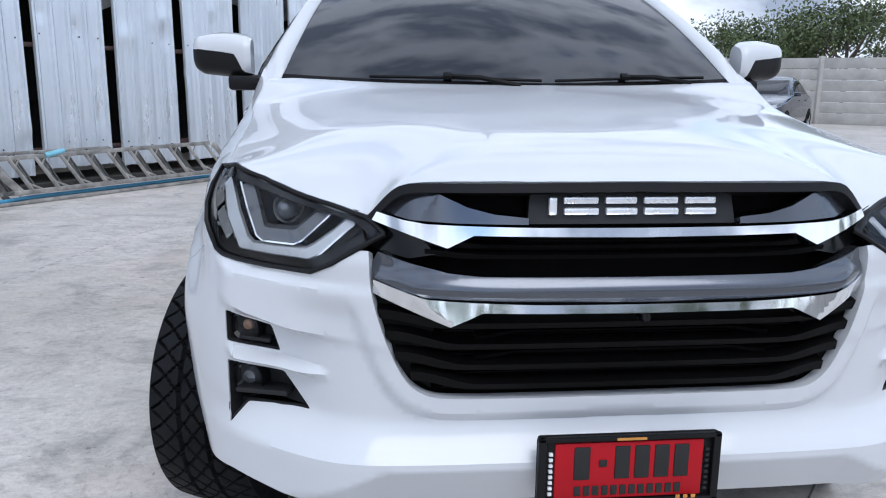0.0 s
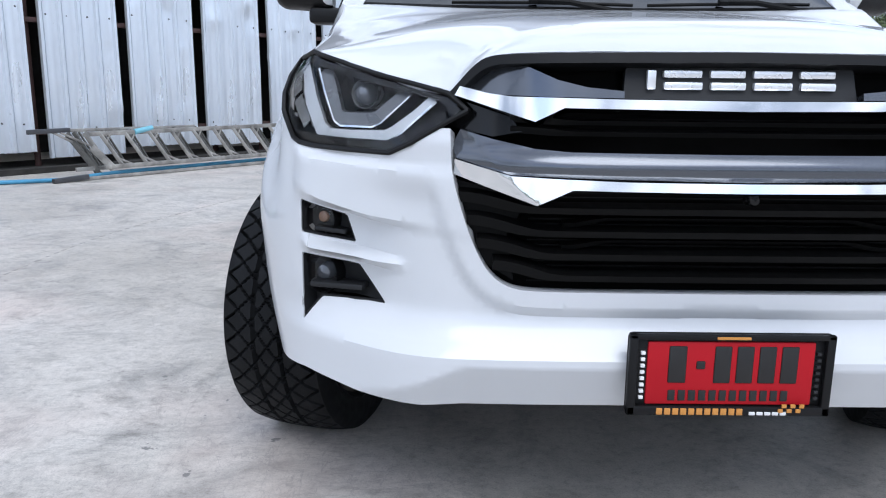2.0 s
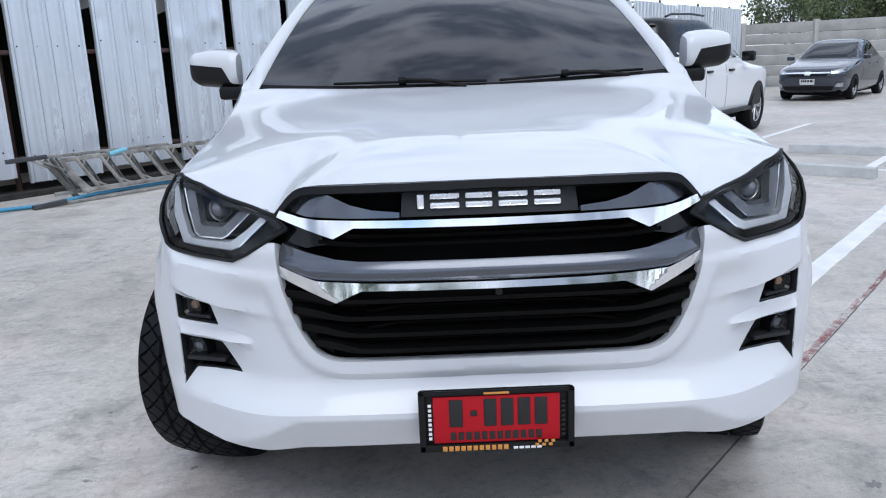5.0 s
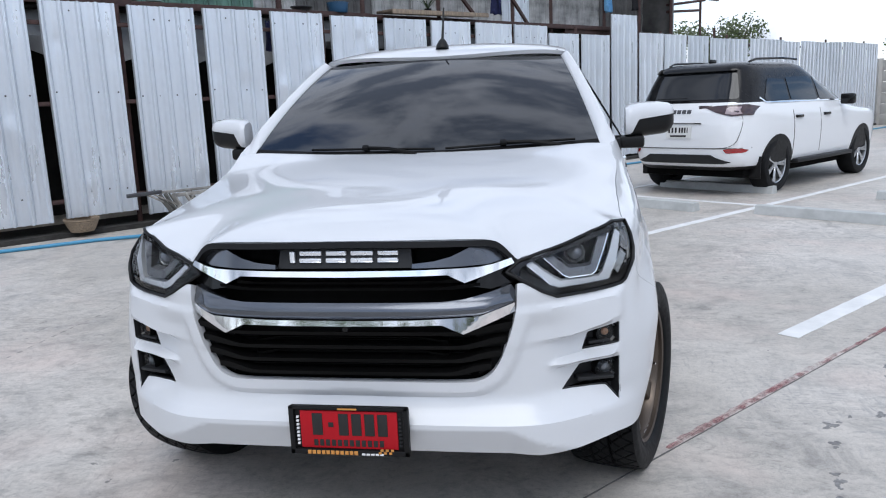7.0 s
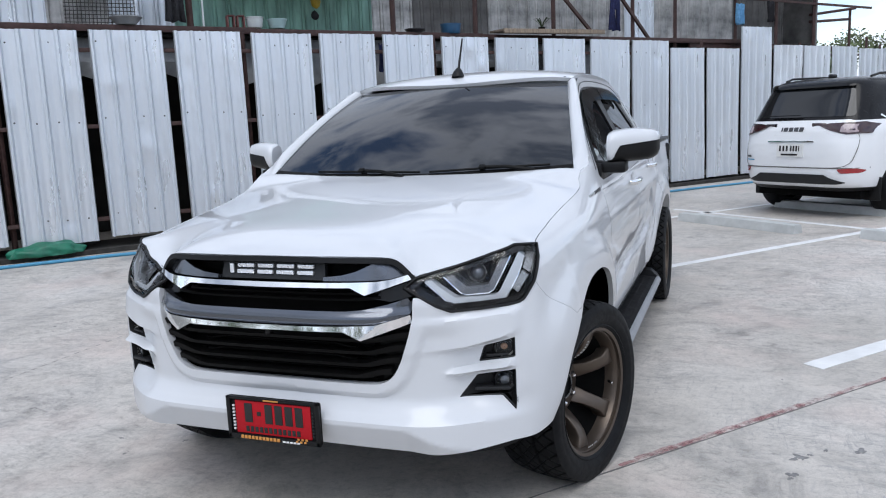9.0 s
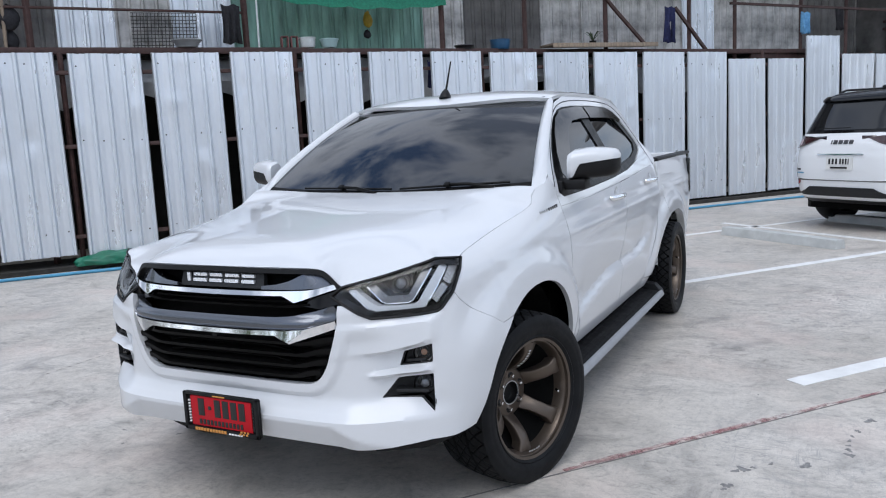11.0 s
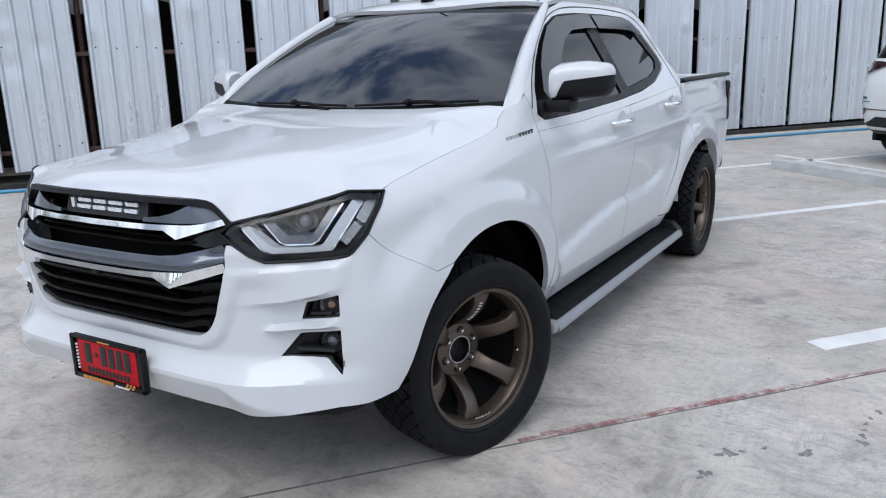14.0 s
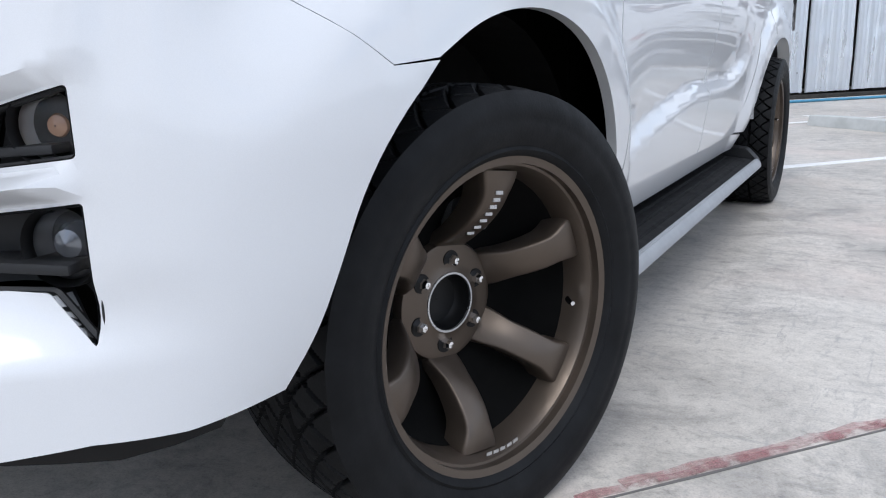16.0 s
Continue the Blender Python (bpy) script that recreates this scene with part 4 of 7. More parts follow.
def build_grille():
    g = thing("grille", "", "")
    g.parent = TRUCK
    for key in ("label", "category"):
        if key in g:
            del g[key]
    opening = [(0, .575), (.37, .577), (.43, .590), (.47, .63), (.49, .69), (.512, .80), (.506, .90), (.508, .952), (.500, .985), (.470, 1.016), (.40, 1.022), (0, 1.026)]
    panel("backing", whole(opening), lambda x, z: (x, max(.115, grille_y(x, z) + .11), z), DARK_VOID, g, step=.08, thick=0)
    # outer black surround under the bonnet edge
    rim = softened([(0, 1.029), (.40, 1.025), (.444, 1.020), (.466, 1.004), (.484, .984), (.514, .950)])
    inner = softened([(.501, .947), (.474, .976), (.456, .993), (.436, 1.004), (.40, 1.008), (0, 1.012)])
    panel("surround", whole(rim + inner), face(.002), BLACK_PLASTIC, g, step=.02, thick=.05)
    panel("badge_plate", whole([(0, .948), (.205, .948), (.200, 1.000), (.188, 1.010), (0, 1.012)]), face(.034), GREY_PLASTIC, g, step=.04, thick=.02)
    # bright lettering, drawn as plain bars
    x = -.166
    for w in (.016, .068, .062, .068, .062):
        bm = bmesh.new()
        rows = [(.965, .999)] if w < .02 else [(.9855, .999), (.965, .9785)]
        for z0, z1 in rows:
            y = grille_y(x, z0) + .026
            box(bm, (x, y, z0), (x + w, y + .012, z1), .003)
        part("badge_bar", bm, BADGE, g, "bright metal badge bar")
        x += w + .0135
    both_half("vent", [(.207, .958), (.33, .970), (.375, 1.002), (.36, 1.008), (.22, 1.008), (.207, 1.0)], face(.075), DARK_VOID, g, step=.05, thick=0)
    both_half("wing", [(.207, .950), (.207, .962), (.27, .968), (.32, .980), (.372, 1.003), (.43, 1.004), (.452, .993), (.488, .966), (.43, .954), (.34, .951)], facet(.014, (.375, 1.004), (.418, .953), .30), SATIN_GREY, g, step=.012, thick=.03)
    panel("chrome_bar", whole([(0, .930), (.312, .933), (.361, .909), (.40, .921), (.499, .952), (.490, .968), (.44, .956), (.40, .951), (.20, .948), (0, .947)]), face(-.006), CHROME, g, step=.03, thick=.035, label="polished chrome upper bar")
    for z in (.908, .889):
        part("slat", grille_bar(z, .40, .006, .010, .03, .028), GRILLE_BLACK, g)
    both_half("corner", [(.40, .915), (.505, .948), (.512, .925), (.505, .895), (.43, .880), (.38, .890)], face(.03), GLOSS_BLACK, g, step=.04, thick=.02)
    panel("grey_bar", whole([(0, .812), (.40, .818), (.496, .842), (.502, .865), (.488, .892), (.43, .877), (.36, .863), (.30, .859), (0, .858)]), lambda x, z: (x, facet(.004, (.470, .885), (.415, .820), .42)(x, z)[1] - .016 * math.sin(math.pi * min(1, max(0, (z - .81) / .055))), z), SATIN_GREY, g, step=.01, thick=.03, label="satin grey lower bar")
    panel("chrome_bar", whole([(0, .795), (.298, .797), (.358, .769), (.40, .782), (.499, .812), (.498, .840), (.40, .817), (.20, .812), (0, .811)]), lambda x, z: (x, facet(0, (.425, .822), (.358, .769), .55)(x, z)[1] - grille_y(x, z) + grille_y(x, .806) + .20 * (z - .806) - .010, z), CHROME, g, step=.01, thick=.035, label="polished chrome lower bar")
    for z, r in ((.752, .490), (.710, .475), (.668, .455), (.628, .425)):
        part("slat", grille_bar(z, r, .022, .016, .04, .052), GRILLE_BLACK, g)
    for z in (.735, .694):
        part("slat", grille_bar(z, .30, -.012, .007, .03, .068), GRILLE_BLACK, g)
    for k in range(18):
        z = .612 + k * .0098
        bm = bmesh.new()
        bar(bm, (-.36, .100, z), (.36, .100, z), .006, .0025)
        part("radiator_fin", bm, GRILLE_BLACK, g)
    both_half("mesh_side", [(.385, .612), (.44, .645), (.466, .70), (.495, .800), (.36, .768), (.40, .70)], lambda x, z: (x, .088 + .02 * (abs(x) / .5) ** 4, z), GRILLE_BLACK, g, step=.04, thick=.01)
    bm = bmesh.new()
    lathe(bm, [(.001, .006), (.008, .005), (.011, 0), (.012, -.02)], 16, Matrix.Translation((.012, -.004, .782)) @ pose(0, 0, 0, 90, 0, 0))
    part("parking_camera", bm, GLOSS_BLACK, g)
    # lower intake floor of the bumper opening
    bm = bmesh.new()
    bar(bm, (-.40, .110, .586), (.40, .110, .586), .07, .014, .004)
    part("intake_lip", bm, GRILLE_BLACK, g)


BONNET_MID = curve_through([(.05, 1.020), (.09, 1.045), (.16, 1.070), (.30, 1.098), (.5, 1.125), (.8, 1.158), (1.1, 1.190), (1.25, 1.205)], 0.05)
FRONT_Y = curve_through([(0, .058), (.20, .064), (.36, .086), (.44, .106), (.512, .126), (.60, .180), (.70, .260), (.782, .332), (.806, .385), (.832, .450)])
FRONT_Z = curve_through([(0, 1.030), (.30, 1.028), (.40, 1.025), (.44, 1.019), (.462, 1.006), (.480, .988), (.512, .955), (.56, .966), (.60, .977), (.70, 1.005), (.782, 1.034), (.806, 1.028), (.832, 1.022)])


def thin_plate(points, stiff):
    """The least bent surface z(x, y) near the points (x, y, z); stiff gives each one's slack."""
    p = np.array(points, float)
    n = len(p)

    def kernel(d2):
        return .5 * d2 * np.log(d2 + 1e-12)

    m = np.zeros((n + 3, n + 3))
    m[:n, :n] = kernel(((p[:, None, :2] - p[None, :, :2]) ** 2).sum(2)) + np.diag(stiff)
    m[:n, n:] = np.c_[np.ones(n), p[:, :2]]
    m[n:, :n] = m[:n, n:].T
    w = np.linalg.solve(m, np.append(p[:, 2], np.zeros(3)))

    def at(x, y):
        return float(w[:n] @ kernel((p[:, 0] - x) ** 2 + (p[:, 1] - y) ** 2) + w[n] + w[n + 1] * x + w[n + 2] * y)

    return at


BONNET_DROP = curve_through([(.05, .088), (.44, .088), (.6, .085), (.8, .076), (1.0, .066), (1.12, .056), (1.17, .046), (1.215, .026), (1.262, .006), (1.30, .0)], .02)
BONNET_HALF = curve_through([(.05, .829), (.6, .826), (1.0, .838), (1.14, .845), (1.3, .84)], .05)


def bonnet_base(x, y):
    """A broad crown that turns down towards the wing's seam."""
    return BONNET_MID(y) - BONNET_DROP(y) * min(1.1, abs(x) / BONNET_HALF(y)) ** 2.7


def bonnet_fit():
    """How far the nose and the edges bend away from the crown."""
    pts, slack = [], []
    for x in (0, .10, .20, .30, .36, .40, .43, .455, .48, .50, .512, .53, .56, .60, .65, .70, .75, .785, .81, .829):
        pts.append((x, FRONT_Y(x), FRONT_Z(x) - bonnet_base(x, FRONT_Y(x))))
        slack.append(1e-5)
    for y in (.52, .60, .70, .80, .92, 1.04, 1.14):
        x = skin(y + .6, SEAM_Z(y))[0] - .004
        pts.append((x, y, SEAM_Z(y) - bonnet_base(x, y)))
        slack.append(1e-4)
    for y, z in ((1.17, 1.150), (1.208, 1.178), (1.262, 1.206)):
        x = skin(y + .6, z)[0] - .004
        pts.append((x, y, z - bonnet_base(x, y)))
        slack.append(1e-4)
    for y in (.45, .62, .80, 1.0, 1.18):
        for x in (0, .25, .5):
            pts.append((x, y, 0.0))
            slack.append(2e-2)
    both_sides = [(s * x, y, z) for s in (1, -1) for x, y, z in pts if s > 0 or x > 0]
    return thin_plate(both_sides, slack + [q for q, p in zip(slack, pts) if p[0] > 0])


BONNET = bonnet_fit()


def bonnet(x, y):
    return (x, y, bonnet_base(x, y) + BONNET(x, y))


def glass_front(s, t, lift=0.0):
    a = (.794 * s, 1.225 + .135 * s * s, 1.198 + .024 * s * s)
    b = (.626 * s, 1.935 + .130 * s * s, 1.630 - .010 * s * s)
    q = .028 * 4 * t * (1 - t) + lift
    return tuple(p + (o - p) * t + q * n for p, o, n in zip(a, b, (0, -.52, .85)))


ROOF_Z = curve_through([(1.90, 1.622), (1.95, 1.652), (2.02, 1.680), (2.12, 1.704), (2.3, 1.724), (2.7, 1.736), (3.2, 1.724), (3.50, 1.688), (3.56, 1.655)], 0.03)


def roof(x, y):
    a = abs(x) / .634
    return (x, y, ROOF_Z(y) - .040 * a ** 2.4 - .010 * a ** 10)


DLO = [(1.465, 1.172), (1.54, 1.280), (1.65, 1.378), (1.78, 1.465), (1.92, 1.540), (2.06, 1.582), (2.16, 1.596), (2.35, 1.607), (2.75, 1.612), (3.10, 1.604), (3.22, 1.580), (3.32, 1.515), (3.46, 1.375), (3.485, 1.330), (3.44, 1.300), (3.20, 1.235), (2.9, 1.195), (2.5, 1.170), (1.9, 1.150), (1.52, 1.146)]


def build_cab():
    # bonnet
    half = [(0, FRONT_Y(0))] + [(x, FRONT_Y(x)) for x in (.10, .20, .30, .36, .40, .43, .45, .465, .48, .495, .512, .53, .56, .60, .65, .70, .75, .782, .806, .826)]
    edge = []
    for y in (.46, .52, .60, .70, .80, .90, 1.0, 1.08, 1.14):
        edge.append((skin(y + .6, SEAM_Z(y))[0] - .004, y))
    edge += [(skin(y + .6, z)[0] - .004, y) for y, z in ((1.170, 1.150), (1.208, 1.178), (1.262, 1.206))]
    half += edge + [(.815, 1.292), (.735, 1.300), (.55, 1.280), (.35, 1.25), (.15, 1.232), (0, 1.230)]
    panel("bonnet", whole(half), bonnet, WHITE, TRUCK, step=.022, thick=.02)
    # fenders
    top = [(y, SEAM_Z(y)) for y in (.465, .52, .60, .70, .80, .90, 1.0, 1.08, 1.14)] + [(1.170, 1.150), (1.208, 1.178), (1.262, 1.206), (1.305, 1.220)]
    fender = [(.655, .7585), (.556, .7515), (.42, .8325), (.286, .917), (.335, .952), (.392, .986), (.447, 1.021)] + top + [(1.35, 1.226), (1.40, 1.248), (1.423, 1.258), (1.420, 1.19), (1.423, 1.12), (1.455, .98), (1.482, .86), (1.500, .70), (1.508, .56), (1.50, .44)] + softened(ARCH_F[::-1][:8] + [(.655, .7585)])[:-1]
    both("fender", fender, lambda y, z: side(y, z), WHITE, TRUCK, step=.03, thick=.022)
    # windscreen, pillars, roof
    panel("windscreen", [(-1, 0), (1, 0), (1, 1), (-1, 1)], lambda s, t: glass_front(s, t), TINT_GLASS, TRUCK, step=.08, thick=.006, label="dark tinted windscreen")

    def pillar():
        bm = bmesh.new()
        rows = []
        for k in range(25):
            t = -.13 + 1.14 * k / 24
            p = Vector(glass_front(.985, t, .004))
            ye, ze = 1.425 + (2.09 - 1.425) * t, 1.262 + (1.632 - 1.262) * (t ** .93 if t > 0 else t)
            q = Vector(side(ye, ze)) - Vector((.007 * ease(.0, -.04, t), 0, 0))
            mid = (p + q) / 2 + Vector((.018, -.020, .016)) * ease(-.06, .16, t)
            rows.append([bm.verts.new(v) for v in (p + Vector((-.004, .02, -.01)), p, p.lerp(mid, .55) + Vector((.004, -.006, .006)), mid, q.lerp(mid, .45) + Vector((.006, -.002, .003)), q, q + Vector((-.03, .03, 0)))])
        for a, b in zip(rows, rows[1:]):
            for j in range(6):
                bm.faces.new((a[j], a[j + 1], b[j + 1], b[j]))
        bmesh.ops.recalc_face_normals(bm, faces=bm.faces[:])
        return bm

    pair("pillar", pillar, WHITE, TRUCK, sharp=60)
    front = [(x, 1.938 + .140 * (x / .62) ** 2) for x in (.634, .6, .5, .4, .3, .2, .1, 0)]
    half = [(0, 3.55), (.45, 3.54), (.56, 3.52), (.62, 3.46), (.632, 3.38), (.634, 2.9), (.634, 2.4), (.634, 2.16)] + front
    panel("roof", [(x, y) for x, y in whole(half)], roof, WHITE, TRUCK, step=.05, thick=.02)

    def ditch():
        bm = bmesh.new()
        tube(bm, [tuple(Vector(roof(.595, y)) + Vector((0, 0, -.005))) for y in (2.08, 2.3, 2.6, 2.9, 3.2, 3.42)], .0075, 6)
        return bm

    pair("roof_moulding", ditch, BLACK_PLASTIC, TRUCK)
    frame_top = [(1.425, 1.262), (1.56, 1.352), (1.72, 1.446), (1.89, 1.538), (2.08, 1.622), (2.30, 1.662), (2.7, 1.674), (3.15, 1.664), (3.36, 1.636), (3.45, 1.58), (3.54, 1.44), (3.62, 1.30), (3.65, 1.222), (3.63, 1.1872), (3.44, 1.1812), (3.1, 1.1612), (2.5, 1.1312), (1.9, 1.1112), (1.43, 1.1092), (1.427, 1.19)]
    both("cab_side", frame_top, lambda y, z: side(y, z), WHITE, TRUCK, holes=[DLO], step=.035, thick=.025)
    win_f = rounded([(1.62, 1.185), (1.70, 1.315), (1.83, 1.430), (1.98, 1.525), (2.18, 1.565), (2.44, 1.575), (2.575, 1.205), (2.54, 1.195)], .02)
    win_r = rounded([(2.70, 1.222), (2.60, 1.570), (3.06, 1.565), (3.18, 1.540), (3.40, 1.355), (3.34, 1.305), (3.15, 1.265)], .02)
    both("window_frame", DLO, lambda y, z: side(y, z, -.010), BLACK_PLASTIC, TRUCK, holes=[win_f, win_r], step=.05, thick=.012)
    both("side_window", win_f, lambda y, z: side(y, z, -.018), SIDE_GLASS, TRUCK, step=.08, thick=.004, label="dark tinted side window")
    both("side_window", win_r, lambda y, z: side(y, z, -.018), SIDE_GLASS, TRUCK, step=.08, thick=.004, label="dark tinted side window")
    # smoked rain visors
    vis_f = [(1.545, 1.262), (1.64, 1.362), (1.77, 1.452), (1.92, 1.534), (2.08, 1.580), (2.40, 1.602), (2.545, 1.604), (2.56, 1.535), (2.40, 1.532), (2.20, 1.520), (2.06, 1.480), (1.92, 1.405), (1.78, 1.305), (1.66, 1.195), (1.60, 1.180)]
    vis_r = [(2.585, 1.602), (2.80, 1.605), (3.08, 1.598), (3.20, 1.572), (3.28, 1.520), (3.22, 1.500), (3.12, 1.528), (2.95, 1.535), (2.59, 1.535)]
    for v in (vis_f, vis_r):
        both("rain_visor", v, lambda y, z: side(y, z, .006 + .45 * max(0, 1.60 - z) * .18), SMOKED, TRUCK, step=.04, thick=.004, label="smoked rain visor")
    # doors
    door_f = [(1.514, .430), (1.514, .56), (1.506, .70), (1.488, .86), (1.461, .98), (1.431, 1.108), (1.9, 1.110), (2.5, 1.130), (2.602, 1.134), (2.600, 1.0), (2.585, .80), (2.555, .60), (2.53, .42), (2.0, .424)]
    door_r = [(2.537, .42), (2.562, .60), (2.592, .80), (2.607, 1.0), (2.609, 1.134), (3.1, 1.160), (3.44, 1.180), (3.622, 1.186), (3.600, 1.06), (3.560, .93), (3.48, .78), (3.37, .63), (3.28, .50), (3.235, .42), (2.9, .42)]
    for d, hy, hz, ys in ((door_f, 2.40, 1.066, (1.56, 1.75, 2.0, 2.25, 2.50)), (door_r, 3.345, 1.096, (2.62, 2.8, 3.0, 3.2))):
        folds = [[(y, DOOR_CREASE(y)) for y in ys], [(y, DOOR_CREASE(y) - .052) for y in ys if DOOR_CREASE(y) > .50]]
        for door, s in zip(both("door", d, lambda y, z: side(y, z), WHITE, TRUCK, step=.02, thick=.03, lines=folds), (1, -1)):
            x, y, z = side(hy, hz)
            bm = bmesh.new()
            pts = [(s * (x + o), hy + q, hz + .006 * q) for q, o in ((-.125, .004), (-.118, .022), (-.09, .034), (0, .040), (.09, .034), (.118, .022), (.125, .004))]
            tube(bm, pts, [.012, .015, .016, .017, .016, .015, .012], 10)
            part("handle", bm, CHROME, door, "chrome door handle")
            bm = bmesh.new()
            m = Matrix.Translation((s * (x - .004), hy + .045, hz + .012)) @ pose(0, 0, 0, 0, s * 90, 0)
            lathe(bm, [(.042, .004), (.036, .001), (.018, -.004), (.001, -.006)], 24, m)
            part("handle_cup", bm, WHITE, door)
    # shut line round the door frames
    def shut_line():
        bm = bmesh.new()
        line = softened([(1.437, 1.20), (1.50, 1.268), (1.56, 1.325), (1.65, 1.393), (1.78, 1.478), (1.90, 1.543), (2.07, 1.603), (2.30, 1.636), (2.7, 1.645), (3.12, 1.636), (3.29, 1.608), (3.38, 1.545), (3.50, 1.40), (3.575, 1.29), (3.615, 1.19)])
        tube(bm, [side(y, z, -.0010) for y, z in line], .0034, 5)
        return bm

    pair("shut_line", shut_line, BLACK_PLASTIC, TRUCK)
    # sill and seam darks
    both("sill", [(1.51, .335), (1.51, .424), (2.5, .416), (3.23, .414), (3.40, .40), (3.40, .335)], lambda y, z: side(y, z, -.012), WHITE, TRUCK, step=.05, thick=.02)
    bm = bmesh.new()
    box(bm, (-.80, 1.50, .34), (.80, 3.60, 1.12))
    box(bm, (-.70, .30, .62), (.70, 1.52, 1.00))
    box(bm, (-.60, 1.20, .80), (.60, 1.52, 1.18))
    part("underbody", bm, DARK_VOID, TRUCK, smooth=False)
    # cowl under the glass
    bm = bmesh.new()
    rows = []
    for k in range(21):
        s = -1 + k / 10
        a, b = Vector(glass_front(s, .02)), Vector(glass_front(s, -.045))
        rows.append([bm.verts.new(a + Vector((0, 0, .002))), bm.verts.new(b + Vector((0, -.02, -.012))), bm.verts.new(b + Vector((0, -.03, -.06)))])
    for a, b in zip(rows, rows[1:]):
        for j in (0, 1):
            bm.faces.new((a[j], a[j + 1], b[j + 1], b[j]))
    part("cowl", bm, GRILLE_BLACK, TRUCK)
    for s0, s1, piv in ((-.62, .10, -.55), (.16, .86, .22)):
        bm = bmesh.new()
        tube(bm, [tuple(Vector(glass_front(s0 + (s1 - s0) * k / 8, .022 + .010 * math.sin(k / 8 * 3.1), .010))) for k in range(9)], .0055, 6)
        mid = s0 + (s1 - s0) * .45
        tube(bm, [tuple(Vector(glass_front(mid + .30, -.015, .012))), tuple(Vector(glass_front(mid + .14, .020, .020))), tuple(Vector(glass_front(mid, .034, .018)))], [.010, .009, .006], 6)
        box(bm, (-.014, -.014, -.008), (.014, .014, .008), .004, Matrix.Translation(glass_front(mid, .034, .016)) @ pose(0, 0, 0, 30, 0, 0))
        part("wiper", bm, GRILLE_BLACK, TRUCK)
    # roof aerial
    bm = bmesh.new()
    x, y, z = roof(0, 2.06)
    tube(bm, [(0, 2.05, z - .006), (0, 2.056, z + .012), (0, 2.062, z + .034), (0, 2.068, z + .048)], [.036, .033, .022, .010], 14)
    tube(bm, [(0, 2.066, z + .04), (0, 2.15, z + .215)], [.0075, .0045], 6)
    aerial = part("aerial", bm, BLACK_PLASTIC, TRUCK)
    # name badge on the fender: plain bars
    for s in (1, -1):
        for k in range(9):
            bm = bmesh.new()
            yy = 1.17 + k * .024
            x, y, z = side(yy, 1.098 + .07 * (yy - 1.1))
            box(bm, (s * x - .003, yy, z - .008), (s * x + .003, yy + .016, z + .008), .001)
            part("badge_bar", bm, STEEL_DARK if k > 3 else SATIN_SILVER, TRUCK)
    # closed rear wall of the cab
    bm = bmesh.new()
    rows = [[bm.verts.new((s * side(yy, zz)[0] * .99, yy, zz)) for s in (-1, -.5, 0, .5, 1)] for yy, zz in ((3.60, .45), (3.63, 1.18), (3.55, 1.40), (3.46, 1.60), (3.44, 1.66))]
    for a, b in zip(rows, rows[1:]):
        for j in range(4):
            bm.faces.new((a[j], b[j], b[j + 1], a[j + 1]))
    part("cab_back", bm, WHITE, TRUCK)


SMOKED = surface("smoked acrylic", (0.004, 0.004, 0.0045), 0.06, spec=0.35, spread=0.05)


def build_bed():
    outline = [(3.672, 1.205), (3.640, 1.06), (3.585, .92), (3.50, .77), (3.385, .62), (3.295, .50), (3.25, .42), (3.42, .41)] + softened(ARCH_R) + [(4.80, .48), (5.02, .50), (5.085, .60), (5.095, .80), (5.075, 1.05), (5.05, 1.222), (4.4, 1.222)]
    fuel = rounded([(3.745, 1.03), (3.765, .845), (3.80, .825), (3.905, .825), (3.935, .86), (3.935, 1.03)], .03)
    for sd, s in zip(both("bed_side", outline, lambda y, z: side(y, z, -.006), WHITE, TRUCK, step=.035, thick=.06), (1, -1)):
        if s > 0:
            lid = panel("fuel_flap", fuel, lambda y, z: side(y, z, -.004), WHITE, sd, step=.04, thick=.006)
    for s in (1, -1):
        bm = bmesh.new()
        box(bm, (s * .865 - .035, 3.69, 1.205), (s * .865 + .035, 5.05, 1.232), .010)
        part("bed_rail", bm, BLACK_PLASTIC, TRUCK)
        bm = bmesh.new()
        box(bm, (s * .868 - .030, 5.02, .86), (s * .868 + .034, 5.10, 1.17), .016)
        part("tail_lamp", bm, SMOKED, TRUCK)
    bm = bmesh.new()
    box(bm, (-.82, 5.02, .62), (.82, 5.09, 1.222), .015)
    part("tailgate", bm, WHITE, TRUCK)
    bm = bmesh.new()
    box(bm, (-.78, 3.68, .70), (.78, 5.02, .76))
    box(bm, (-.82, 3.68, .70), (-.76, 5.02, 1.20))
    box(bm, (.76, 3.68, .70), (.82, 5.02, 1.20))
    box(bm, (-.80, 3.66, .55), (.80, 3.71, 1.20))
    part("bed_liner", bm, BLACK_PLASTIC, TRUCK)
    bm = bmesh.new()
    box(bm, (-.85, 5.08, .46), (.85, 5.20, .62), .03)
    part("rear_bumper", bm, BLACK_PLASTIC, TRUCK)
    # frame rails, axle and tank below
    bm = bmesh.new()
    for s in (1, -1):
        box(bm, (s * .42 - .04, .5, .36), (s * .42 + .04, 5.0, .48))
    tube(bm, [(-.75, 4.06, .36), (.75, 4.06, .36)], .05, 10)
    tube(bm, [(-.65, .90, .37), (.65, .90, .37)], .035, 10)
    box(bm, (-.5, .20, .34), (.5, .90, .42), .02)
    part("chassis", bm, DARK_VOID, TRUCK)


RED_LENS = surface("red lamp lens", (0.30, 0.008, 0.010), 0.08, coat=1.0)


